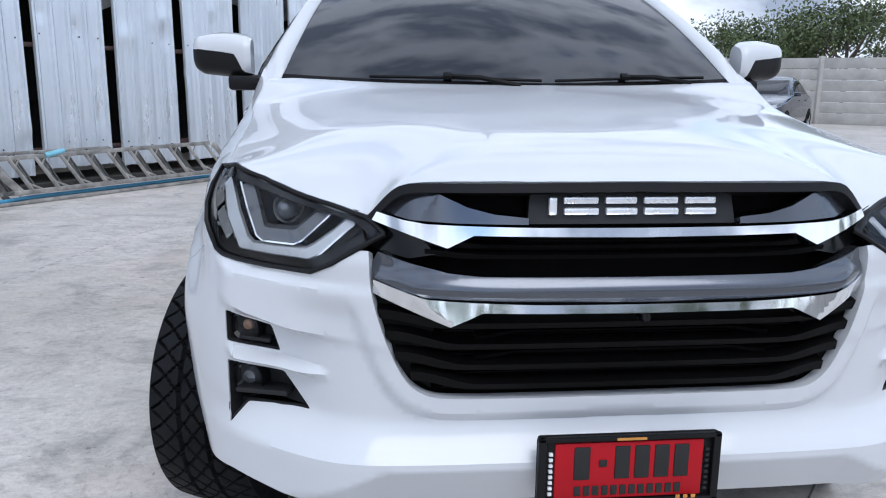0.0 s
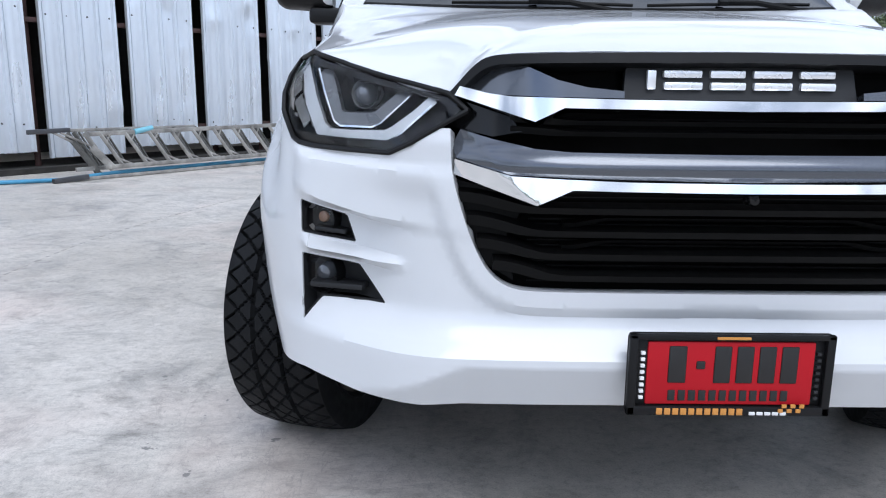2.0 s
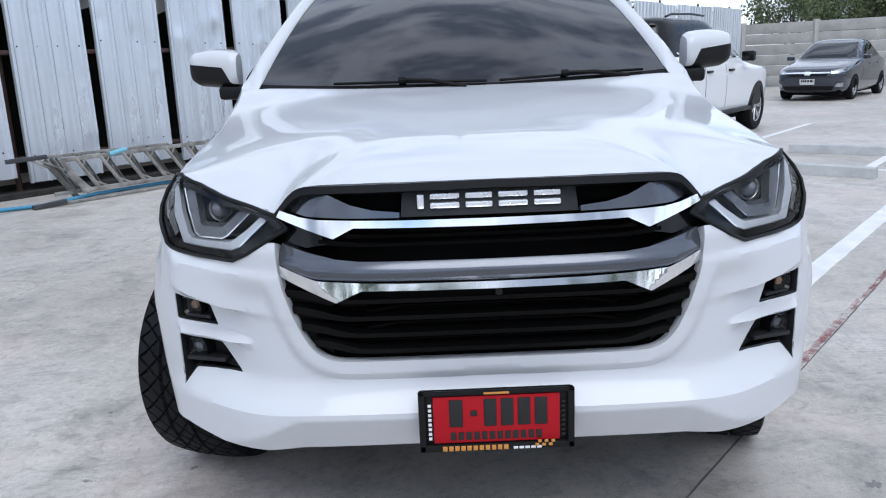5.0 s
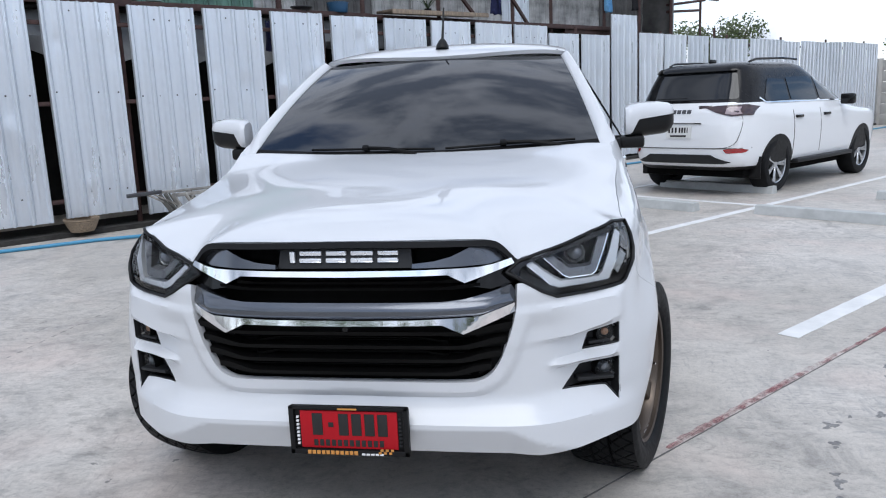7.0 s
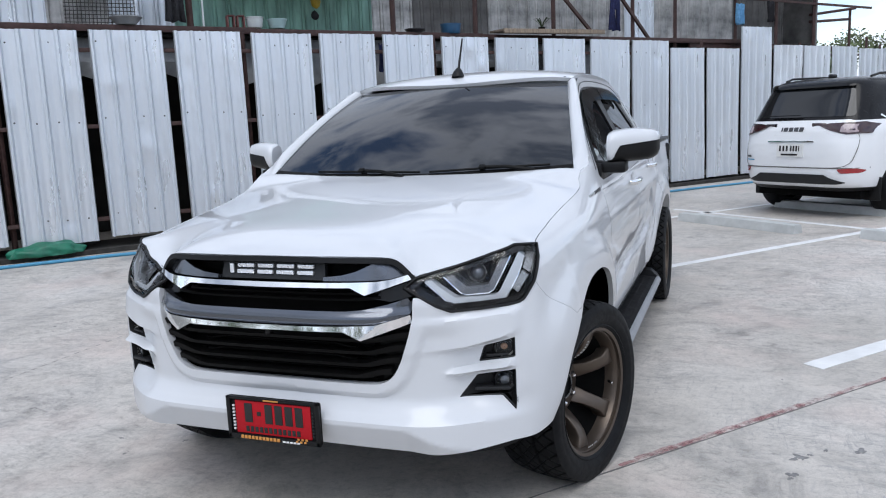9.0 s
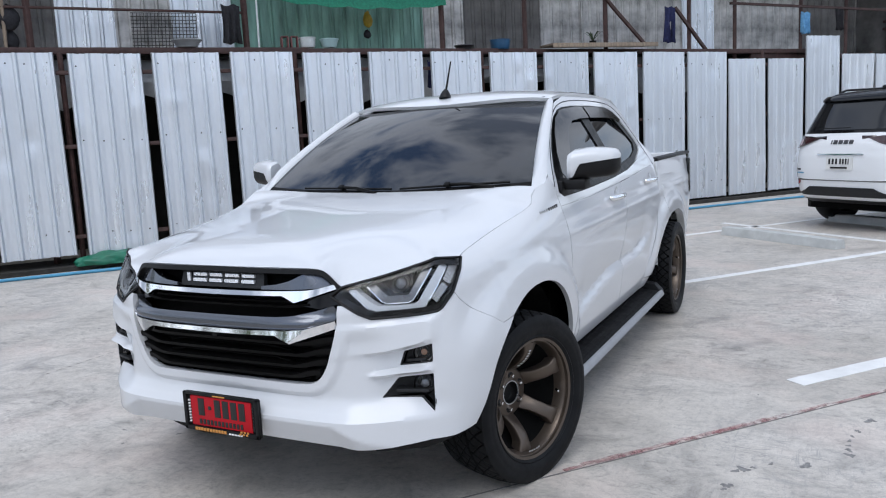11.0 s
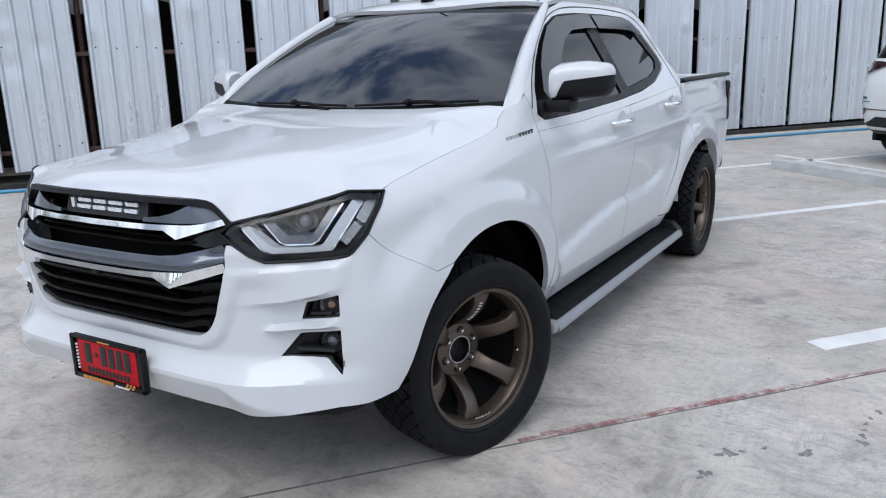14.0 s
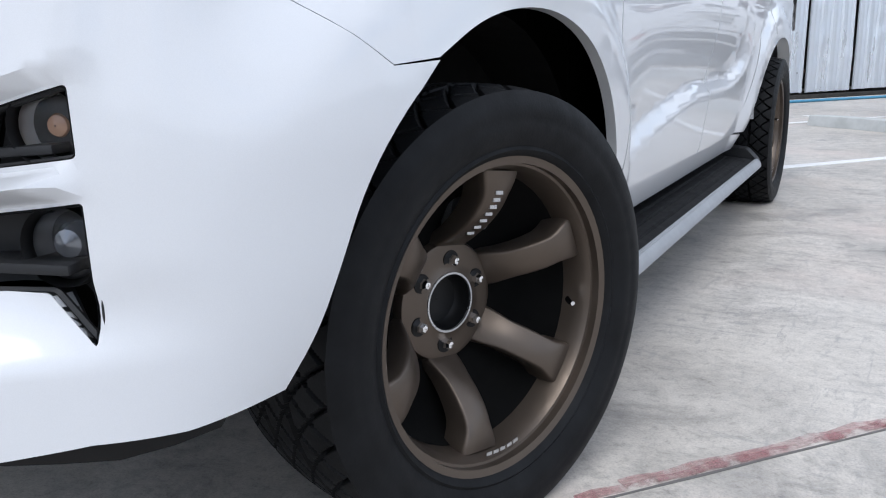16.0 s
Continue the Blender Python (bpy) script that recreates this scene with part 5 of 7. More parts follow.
def build_liners():
    for yc, r in ((.915, .545), (4.035, .555)):
        def liner():
            bm = bmesh.new()
            rows = []
            for k in range(25):
                a = math.pi * (-.02 + 1.04 * k / 24)
                y, z = yc - (r - .005) * math.cos(a), .42 + .415 * math.sin(a)
                rows.append([bm.verts.new((.87 - .03 * abs(math.cos(a)), y, z)), bm.verts.new((.50, y, z))])
            for a, b in zip(rows, rows[1:]):
                bm.faces.new((a[0], a[1], b[1], b[0]))
            vs = [q[1] for q in rows]
            bm.faces.new(vs)
            return bm
        pair("wheel_liner", liner, DARK_VOID, TRUCK)


def build_mirror():
    def body(upper):
        """The housing, cut along a rising line into a cap and a lower shell."""
        bm = bmesh.new()
        rows = []
        for k in range(23):
            t = k / 22
            x = .905 + .225 * t
            tip = max(0.0, (t - .80) / .20)
            root = max(0.0, (.08 - t) / .08)
            end = math.sqrt(max(0.0, 1 - tip ** 2.4)) * (1 - .25 * root)
            top = 1.388 - .020 * (1 - t) ** 2 - .030 * t ** 3
            low = 1.215 + .020 * t
            line = 1.296 + .026 * t - .060 * (1 - slope(.12, .26, t))
            mid, hz = (top + low) / 2 + .010 * tip, (top - low) / 2 * (.55 + .45 * end)
            line = max(mid - hz * .9, min(mid + hz * .8, line))
            yc, hy = 1.585 + .085 * t, (.088 - .024 * t) * (.25 + .75 * end)
            a, b = (line, mid + hz) if upper else (mid - hz, line - .002)
            ring = []
            zs = [a + (b - a) * j / 9 for j in range(10)]
            shrink = 1.0 if upper else .985
            wide = [max(0.0, 1 - abs((z - mid) / hz) ** 3.4) ** .5 for z in zs]
            ring += [bm.verts.new((x, yc - hy * shrink * w, z)) for z, w in zip(zs, wide)]
            ring += [bm.verts.new((x, yc + hy * .42 * shrink * w + .0005, z)) for z, w in zip(reversed(zs), reversed(wide))]
            rows.append(ring)
        for a, b in zip(rows, rows[1:]):
            for j in range(20):
                i = (j + 1) % 20
                bm.faces.new((a[j], b[j], b[i], a[i]))
        bm.faces.new(rows[0])
        bm.faces.new(rows[-1][::-1])
        bmesh.ops.remove_doubles(bm, verts=bm.verts[:], dist=.0006)
        bmesh.ops.recalc_face_normals(bm, faces=bm.faces[:])
        return bm

    for s in (1, -1):
        def put(bm):
            if s < 0:
                for v in bm.verts:
                    v.co.x = -v.co.x
                bmesh.ops.reverse_faces(bm, faces=bm.faces[:])
            return bm
        mirror = part("door_mirror", put(body(True)), WHITE, TRUCK, "door mirror with white cap and black lower shell", sharp=50)
        part("lower_shell", put(body(False)), BLACK_PLASTIC, mirror, sharp=50)
        bm = bmesh.new()
        box(bm, (.82, 1.53, 1.175), (.99, 1.64, 1.230), .014)
        box(bm, (.835, 1.50, 1.140), (.885, 1.70, 1.225), .012)
        part("mirror_arm", put(bm), BLACK_PLASTIC, mirror)
        bm = bmesh.new()
        bar(bm, (1.00, 1.548, 1.308), (1.105, 1.606, 1.319), .006, .006, .001)
        part("repeater", put(bm), CLEAR_LENS, mirror)


STEP_RUBBER = surface("black rubber tread", (0.012, 0.012, 0.013), 0.75, spec=0.12, relief=.0004, relief_scale=500)


STEP_SILVER = surface("matt silver step trim", (0.36, 0.37, 0.385), 0.5, metal=0.6, spread=0.03)


def put_on(name, outline, y0, y1, material, parent, s):
    """A straight strip with the cross-section outline (x, z), from y0 to y1."""
    bm = bmesh.new()
    a = [bm.verts.new((s * x, y0, z)) for x, z in outline]
    b = [bm.verts.new((s * x, y1, z)) for x, z in outline]
    for k in range(len(a)):
        j = (k + 1) % len(a)
        bm.faces.new((a[k], a[j], b[j], b[k]))
    bm.faces.new(a)
    bm.faces.new(list(reversed(b)))
    bmesh.ops.recalc_face_normals(bm, faces=bm.faces[:])
    bmesh.ops.bevel(bm, geom=[e for e in bm.edges if e.calc_face_angle(0) > .6], offset=.003, segments=2, affect="EDGES")
    return part(name, bm, material, parent)


def build_steps():
    for s in (1, -1):
        st = thing("side_step", "", "")
        for key in ("label", "category"):
            if key in st:
                del st[key]
        st.parent = TRUCK
        st["label"] = "black ribbed side step with silver edge"
        put_on("tread", [(.735, .250), (.735, .294), (.760, .298), (.925, .280), (.938, .274), (.938, .246)], 1.53, 3.50, STEP_RUBBER, st, s)
        for x in (.780, .820, .860, .900):
            z = .298 - .109 * (x - .760)
            put_on("tread_rib", [(x - .012, z - .004), (x - .009, z + .0065), (x + .009, z + .005), (x + .012, z - .006)], 1.56, 3.46, STEP_RUBBER, st, s)
        put_on("edge_trim", [(.934, .270), (.938, .281), (.950, .280), (.964, .262), (.968, .247), (.960, .236), (.940, .236)], 1.50, 3.53, STEP_SILVER, st, s)
        bm = bmesh.new()
        box(bm, (min(s * .75, s * .962), 1.462, .236), (max(s * .75, s * .962), 1.532, .288), .016)
        part("end_cap", bm, STEP_SILVER, st, "silver front end cap")
        put_on("end_cap", [(.735, .24), (.735, .325), (.80, .338), (.90, .326), (.950, .275), (.955, .245), (.93, .236)], 3.50, 3.585, GREY_PLASTIC, st, s)
        for y in (1.8, 2.5, 3.2):
            bm = bmesh.new()
            bar(bm, (s * .84, y, .26), (s * .45, y, .40), .05, .02)
            part("bracket", bm, DARK_VOID, st)


build_front()
for side_sign in (1, -1):
    build_headlight(side_sign)
build_grille()
build_cab()
build_bed()
build_liners()
build_mirror()
build_steps()


# ---- wheels: axis along x, outer face towards +x ----
TURN_X = pose(0, 0, 0, 0, 90, 0)
TYRE_R, TYRE_W, RIM_R = .366, .272, .258


def groove(a, w):
    """Depth of the tread pattern at the angle a and the place w across, -1 to 1."""
    n = 38
    d = 0.0
    for sgn in (1, -1):
        q = (a / math.tau * n + sgn * (w * 1.55 + .5 * math.sin(w * 1.9))) % 1.0
        d = max(d, 1 - abs(q - .5) / .055 if abs(q - .5) < .055 else 0)
    for c in (-.30, .30):
        d = max(d, (1 - abs(w - c) / .035) * .8 if abs(w - c) < .035 else 0)
    return min(1.0, d * 2.2)


def tyre_mesh():
    bm = bmesh.new()
    na, nw = 760, 56
    h = TYRE_W / 2
    side_p = [(RIM_R - .004, h * .80), (RIM_R + .004, h * .90), (RIM_R + .010, h * .93), (RIM_R + .015, h * .91), (RIM_R + .034, h * .99), (RIM_R + .050, h * 1.0), (RIM_R + .060, h * .992), (RIM_R + .064, h * 1.0), (TYRE_R - .026, h * .975), (TYRE_R - .010, h * .915)]
    rings = []
    for k in range(na):
        a = math.tau * k / na
        row = [(r, x) for r, x in side_p]
        for j in range(nw + 1):
            w = 1 - 2 * j / nw
            r = TYRE_R - .010 * abs(w) ** 3 - .013 * groove(a, w) * (1 if abs(w) < .99 else 0)
            row.append((r, w * h * .895))
        row += [(r, -x) for r, x in reversed(side_p)]
        rings.append([bm.verts.new((x, r * math.cos(a), r * math.sin(a))) for r, x in row])
    for k in range(na):
        a, b = rings[k], rings[(k + 1) % na]
        for j in range(len(a) - 1):
            bm.faces.new((a[j], a[j + 1], b[j + 1], b[j]))
    bmesh.ops.recalc_face_normals(bm, faces=bm.faces[:])
    return bm


HUB_X = -.022


def SPOKE_X(t):
    """How far out the spoke's face stands, from the hub (t = 0) to the rim (t = 1)."""
    return HUB_X - .004 + .106 * (1 - (1 - t) ** 2.25)


def spoke_mesh():
    """One broad spoke that climbs from the sunk hub to the rim, with rounded shoulders."""
    bm = bmesh.new()
    rows = []
    for k in range(17):
        t = k / 16
        r = .096 + .136 * t
        w = .0275 + .007 * ease(.25, 0, t) + .011 * ease(.66, 1.0, t)
        x = SPOKE_X(t)
        row = []
        for q, dx in ((-1.08, -.05), (-1.06, -.022), (-1.02, -.008), (-.95, -.0025), (-.86, -.0004), (0, .0), (.86, -.0004), (.95, -.0025), (1.02, -.008), (1.06, -.022), (1.08, -.05)):
            row.append(bm.verts.new((x + dx, q * w, r)))
        rows.append(row)
    for a, b in zip(rows, rows[1:]):
        for j in range(10):
            bm.faces.new((a[j], a[j + 1], b[j + 1], b[j]))
        bm.faces.new((a[10], a[0], b[0], b[10]))
    bmesh.ops.recalc_face_normals(bm, faces=bm.faces[:])
    return bm


def wheel_master():
    wh = new("wheel")
    wh.empty_display_size = .2
    wh.parent = TRUCK
    part("tyre", tyre_mesh(), TYRE, wh, sharp=30)
    rim = bmesh.new()
    lathe(rim, [(0.2464, .112), (0.2581, .116), (0.2597, .108), (0.2528, .100), (0.2421, .097), (0.2358, .085), (0.2326, .060), (0.2251, .02), (0.2177, -.03), (0.2251, -.10), (0.2496, -.112), (0.2549, -.112), (0.2528, -.10), (0.2294, -.09), (0.2251, -.03), (0.2358, .03), (0.2464, .09)], 72, TURN_X, close=True)
    part("rim", rim, BRONZE, wh)
    for k in range(6):
        bm = spoke_mesh()
        rot = Matrix.Rotation(math.tau * (k - .12) / 6, 4, "X")
        bmesh.ops.transform(bm, matrix=rot, verts=bm.verts[:])
        part("spoke", bm, BRONZE, wh, sharp=40)
    HUB_IN = Matrix.Translation((HUB_X, 0, 0)) @ TURN_X
    hub = bmesh.new()
    lathe(hub, [(.050, .003), (.053, .004), (.060, .001), (.075, -.002), (.094, -.001), (.102, -.003), (.107, -.012), (.108, -.04), (.050, -.04)], 60, HUB_IN)
    part("hub", hub, BRONZE, wh)
    bm = bmesh.new()
    lathe(bm, [(.0490, 0.006), (.0525, 0.006), (.0525, 0.002), (.0490, 0.002)], 40, HUB_IN, close=True)
    part("hub_ring", bm, SATIN_SILVER, wh)
    bm = bmesh.new()
    lathe(bm, [(.0495, 0.004), (.047, -0.018), (.040, -0.026), (.001, -0.028)], 40, HUB_IN)
    part("hub_bore", bm, BLACK_PLASTIC, wh)
    for k in range(6):
        a = math.tau * (k + .38) / 6
        c = Vector((0, .073 * math.cos(a), .073 * math.sin(a)))
        nut = bmesh.new()
        lathe(nut, [(.0175, -0.0040), (.0165, .0000), (.014, -0.0005), (.001, -0.0005)], 18, Matrix.Translation(c) @ HUB_IN)
        part("nut_well", nut, BLACK_PLASTIC, wh)
        nut = bmesh.new()
        lathe(nut, [(.0115, -0.012), (.0110, 0), (.0095, 0.01), (.006, 0.015), (.001, 0.016)], 6, Matrix.Translation(c) @ HUB_IN)
        part("lug_nut", nut, CHROME, wh, sharp=20)
    bm = bmesh.new()
    tube(bm, [(.075, .03, .205), (.086, .03, .196), (.097, .03, .190)], [.006, .0055, .004], 8)
    bmesh.ops.transform(bm, matrix=Matrix.Rotation(radians(-88), 4, "X"), verts=bm.verts[:])
    part("valve", bm, CHROME, wh)
    bm = bmesh.new()
    lathe(bm, [(.160, -0.046), (.160, -0.07), (.05, -0.07), (.05, -0.046)], 48, TURN_X, close=True)
    part("brake_disc", bm, STEEL_DARK, wh)
    bm = bmesh.new()
    box(bm, (-.06, -.030, .125), (-.012, .070, .190), .012)
    bmesh.ops.transform(bm, matrix=Matrix.Rotation(radians(-12), 4, "X"), verts=bm.verts[:])
    part("calliper", bm, SATIN_SILVER, wh)
    # added black dish: paints the shade of the barrel between the spokes
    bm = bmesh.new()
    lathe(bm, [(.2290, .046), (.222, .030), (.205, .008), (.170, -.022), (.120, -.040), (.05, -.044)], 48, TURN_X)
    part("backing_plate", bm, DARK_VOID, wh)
    # maker's marks on the spoke and the rim, as plain bars
    for k in range(7):
        bm = bmesh.new()
        xx = SPOKE_X((.029 + k * .012) / .136)
        box(bm, (xx - .006, -.008, .122 + k * .012), (xx + .0016, .008, .128 + k * .012), 0)
        bmesh.ops.transform(bm, matrix=Matrix.Rotation(-math.tau * .12 / 6, 4, "X"), verts=bm.verts[:])
        part("mark", bm, SATIN_SILVER, wh)
    for a0 in (172, 176, 180, 184, 188):
        bm = bmesh.new()
        box(bm, (.100, -.006, .226), (.1015, .006, .232), 0)
        bmesh.ops.transform(bm, matrix=Matrix.Rotation(radians(a0), 4, "X"), verts=bm.verts[:])
        part("mark", bm, SATIN_SILVER, wh)
    return wh


STEER = -17.0
FRONT_HUB, REAR_HUB = (.845, .874, .353), (.842, 4.065, .354)
WHEEL = wheel_master()
WHEEL.matrix_basis = pose(*FRONT_HUB, 0, 0, STEER)
copy_thing(WHEEL, pose(-FRONT_HUB[0], FRONT_HUB[1], FRONT_HUB[2], 0, 0, 180 + STEER))
copy_thing(WHEEL, pose(*REAR_HUB, 20, 0, 0))
copy_thing(WHEEL, pose(-REAR_HUB[0], REAR_HUB[1], REAR_HUB[2], 40, 0, 180))


# ---- number plate ----
def build_plate():
    pl = new("number_plate")
    pl.parent = TRUCK
    pl["label"] = "red number plate in a black holder"
    w, z0, z1 = .184, .388, .541
    bm = bmesh.new()
    box(bm, (-w, .004, z0), (w, .020, z1), .008)
    part("holder", bm, BLACK_PLASTIC, pl)
    bm = bmesh.new()
    box(bm, (-.150, -.001, z0 + .020), (.150, .006, z1 - .014), .003)
    part("sheet", bm, RED_PLATE, pl)
    rim = bmesh.new()
    for a, b in (((-w, z0), (w, z0 + .018)), ((-w, z1 - .010), (w, z1)), ((-w, z0), (-w + .016, z1)), ((w - .016, z0), (w, z1))):
        box(rim, (a[0], -.006, a[1]), (b[0], .006, b[1]), .003)
    part("frame", rim, BLACK_PLASTIC, pl)
    for x, ww in ((-.112, .032), (-.062, .016), (-.030, .030), (.010, .030), (.050, .030), (.090, .030)):
        bm = bmesh.new()
        box(bm, (x, -.003, z0 + (.062 if ww > .02 else .088)), (x + ww, .0, z1 - (.022 if ww > .02 else .050)), .002)
        part("plate_bar", bm, BLACK_INK, pl)
    for k in range(12):
        bm = bmesh.new()
        x = -.110 + k * .0185
        box(bm, (x, -.003, z0 + .028), (x + .013, .0, z0 + .048), .001)
        part("plate_bar", bm, BLACK_INK, pl)
    for k in range(11):
        bm = bmesh.new()
        x = -.130 + k * .0145
        box(bm, (x, -.0085, z0 + .003), (x + .011, -.005, z0 + .015), .001)
        part("frame_bar", bm, GOLD_INK, pl)
    for k in range(5):
        bm = bmesh.new()
        x = .038 + k * .014
        box(bm, (x, -.0085, z0 + .003), (x + .011, -.005, z0 + .009), .001)
        part("frame_bar", bm, WHITE_INK, pl)
    for k in range(6):
        bm = bmesh.new()
        x = .090 + (k % 3) * .016
        z = z0 + .008 + (k // 3) * .009
        box(bm, (x + (k // 3) * .006, -.0085, z), (x + .009 + (k // 3) * .006, -.005, z + .007), .001)
        part("frame_bar", bm, GOLD_INK, pl)
    bm = bmesh.new()
    box(bm, (-.030, -.0085, z1 - .008), (.030, -.005, z1 - .003), .001)
    part("frame_bar", bm, GOLD_INK, pl)
    for s in (-1, 1):
        for k in range(8):
            bm = bmesh.new()
            box(bm, (s * .158 - .004, -.002, z0 + .030 + k * .012), (s * .158 + .004, .008, z0 + .036 + k * .012), .001)
            part("slot", bm, WHITE_INK if s < 0 else GREY_PLASTIC, pl)


build_plate()


# ---- the sheet-metal fence: u along it, off towards the yard ----
F0 = Vector((-4.708, 7.045, 0))
FD = Vector((.6200, .7846, 0))
FN = Vector((.7846, -.6200, 0))
F_ANGLE = math.degrees(math.atan2(FD.y, FD.x))


def at_fence(u, off, z=0.0):
    return F0 + FD * u + FN * off + Vector((0, 0, z))


def fence_pose(u, off, z=0.0, lean=0.0, roll=0.0):
    p = at_fence(u, off, z)
    return Matrix.Translation(p) @ pose(0, 0, 0, 0, 0, F_ANGLE) @ pose(0, 0, 0, lean, roll, 0)


def sheet_mesh(w, h, ribs, depth, seed, dents=.006, rows=14):
    """A ribbed metal sheet with small dents; front towards -y."""
    rng = random.Random(seed)
    prof = [(0, 0)]
    for k in range(ribs):
        c = w * (k + .12) / (ribs - .76)
        # narrow groove added right of each rib to draw its dark shade line
        prof += [(c - .030, 0), (c - .013, -depth), (c + .013, -depth), (c + .028, 0), (c + .032, .009), (c + .037, .009), (c + .040, 0)]
        if k < ribs - 1:
            nxt = w * (k + 1.12) / (ribs - .76)
            prof += [(c + (nxt - c) * .38, -.003), (c + (nxt - c) * .42, 0), (c + (nxt - c) * .60, 0), (c + (nxt - c) * .64, -.003)]
    prof = [(max(0, min(w, x)), y) for x, y in prof] + [(w, 0)]
    out = []
    for p in prof:
        if not out or p[0] > out[-1][0] + .002:
            out.append(p)
    prof = out
    hits = [(rng.uniform(0, w), rng.uniform(.05, h), rng.uniform(.035, .12), rng.uniform(-1, 1) * dents * 2.0) for _ in range(11)]
    ph = rng.uniform(0, 6)
    bm = bmesh.new()
    grid = []
    for j in range(rows + 1):
        z = h * j / rows
        row = []
        for x, y in prof:
            o = y + dents * math.sin(z * 2.1 + ph + x * 3) * .6
            for hx, hz, r, a in hits:
                o += a * math.exp(-((x - hx) ** 2 + (z - hz) ** 2) / (r * r))
            zz = z
            if j in (0, rows):
                zz += rng.uniform(-.004, .004)
            row.append(bm.verts.new((x, o, zz)))
        grid.append(row)
    for a, b in zip(grid, grid[1:]):
        for i in range(len(prof) - 1):
            bm.faces.new((a[i], a[i + 1], b[i + 1], b[i]))
    r = bmesh.ops.extrude_face_region(bm, geom=bm.faces[:])
    for v in [g for g in r["geom"] if isinstance(g, bmesh.types.BMVert)]:
        v.co.y += .0012
    bmesh.ops.recalc_face_normals(bm, faces=bm.faces[:])
    return bm


def screw_dots(sheet, w, h, rows, seed):
    rng = random.Random(seed)
    for z in rows:
        for k in range(4):
            if rng.random() < .35:
                continue
            bm = bmesh.new()
            x, zz = w * (.10 + .265 * k) + rng.uniform(-.02, .02), z + rng.uniform(-.012, .012)
            lathe(bm, [(.001, .006), (.006, .005), (.008, .001), (.011, 0)], 8, Matrix.Translation((x, -.004, zz)) @ pose(0, 0, 0, 90, 0, 0))
            part("screw", bm, STEEL_DARK, sheet)


def build_fence():
    fence = thing("fence", "tall ribbed zinc sheet fence on rusty steel rails", "fence", kind="structure")
    rng = random.Random(11)
    for k in range(-7, 25):
        w = .87 if k < 5 else .92
        top = 2.735 + rng.uniform(-.008, .008)
        if k in (8, 9):
            top = 2.60
        elif k == 10:
            top = 3.03
        elif k > 10:
            top = 2.66 + rng.uniform(-.03, .03)
        low = .17 + rng.uniform(-.03, .05) if k < 5 else .10 + rng.uniform(-.02, .03)
        sh = part("sheet", sheet_mesh(w, top - low, 5, .030, k + 40, .008, 36), ZINC, fence, sharp=30)
        sh.matrix_basis = fence_pose(k + rng.uniform(-.012, .012), rng.uniform(-.006, .012), low, rng.uniform(-.5, .3), rng.uniform(-.35, .35))
        if k < 8:
            screw_dots(sh, w, top - low, (.30, 1.48, 2.42), k)
    for z in (.42, 1.575, 2.50):
        bm = bmesh.new()
        bar(bm, at_fence(-7.5, -.055, z), at_fence(25, -.055, z), .05, .05, .004)
        part("rail", bm, RUST_STEEL, fence)
    for u in (-6.1, -3.08, -.07, 2.93, 5.94, 8.96, 12, 15, 18, 21, 24):
        bm = bmesh.new()
        bar(bm, at_fence(u, -.11, 0), at_fence(u, -.11, 2.75), .05, .05, .004)
        part("post", bm, RUST_STEEL, fence)


SHEET_OLD = surface("weathered zinc", (0.50, 0.49, 0.475), 0.5, metal=0.45, spread=0.55, scale=3, relief=.004, relief_scale=5)
SHEET_GREEN = surface("faded green sheet", (0.20, 0.36, 0.30), 0.5, metal=0.25, spread=0.5, scale=2.5, stretch=(2, 2, .4))
# near-black colour holds the shade seen through the fence gaps
INNER_SHADE = surface("inner sheet in painted shade", (0.022, 0.021, 0.020), 0.85, spread=0.4, scale=3)
SHEET_DARK = surface("grimy sheet", (0.16, 0.155, 0.15), 0.7, spread=0.4, scale=3)
TIMBER = surface("weathered timber", (0.24, 0.19, 0.14), 0.75, spread=0.35, scale=6, stretch=(6, 6, 1))
CLOTH_DARK = surface("dark cloth", (0.022, 0.022, 0.026), 0.9, spread=0.4, scale=20, relief=.004, relief_scale=30)
CLOTH_BLUE = surface("navy cloth", (0.02, 0.025, 0.085), 0.9, spread=0.4, scale=20, relief=.004, relief_scale=30)
CLOTH_SKY = surface("light blue cloth", (0.15, 0.36, 0.60), 0.85, spread=0.2, scale=20)
TARP = surface("grey tarpaulin", (0.34, 0.35, 0.36), 0.75, spread=0.25, scale=4, relief=.01, relief_scale=9)
LEAF_DARK = surface("dark leaves", (0.035, 0.062, 0.022), 0.6, spread=0.5, scale=3)


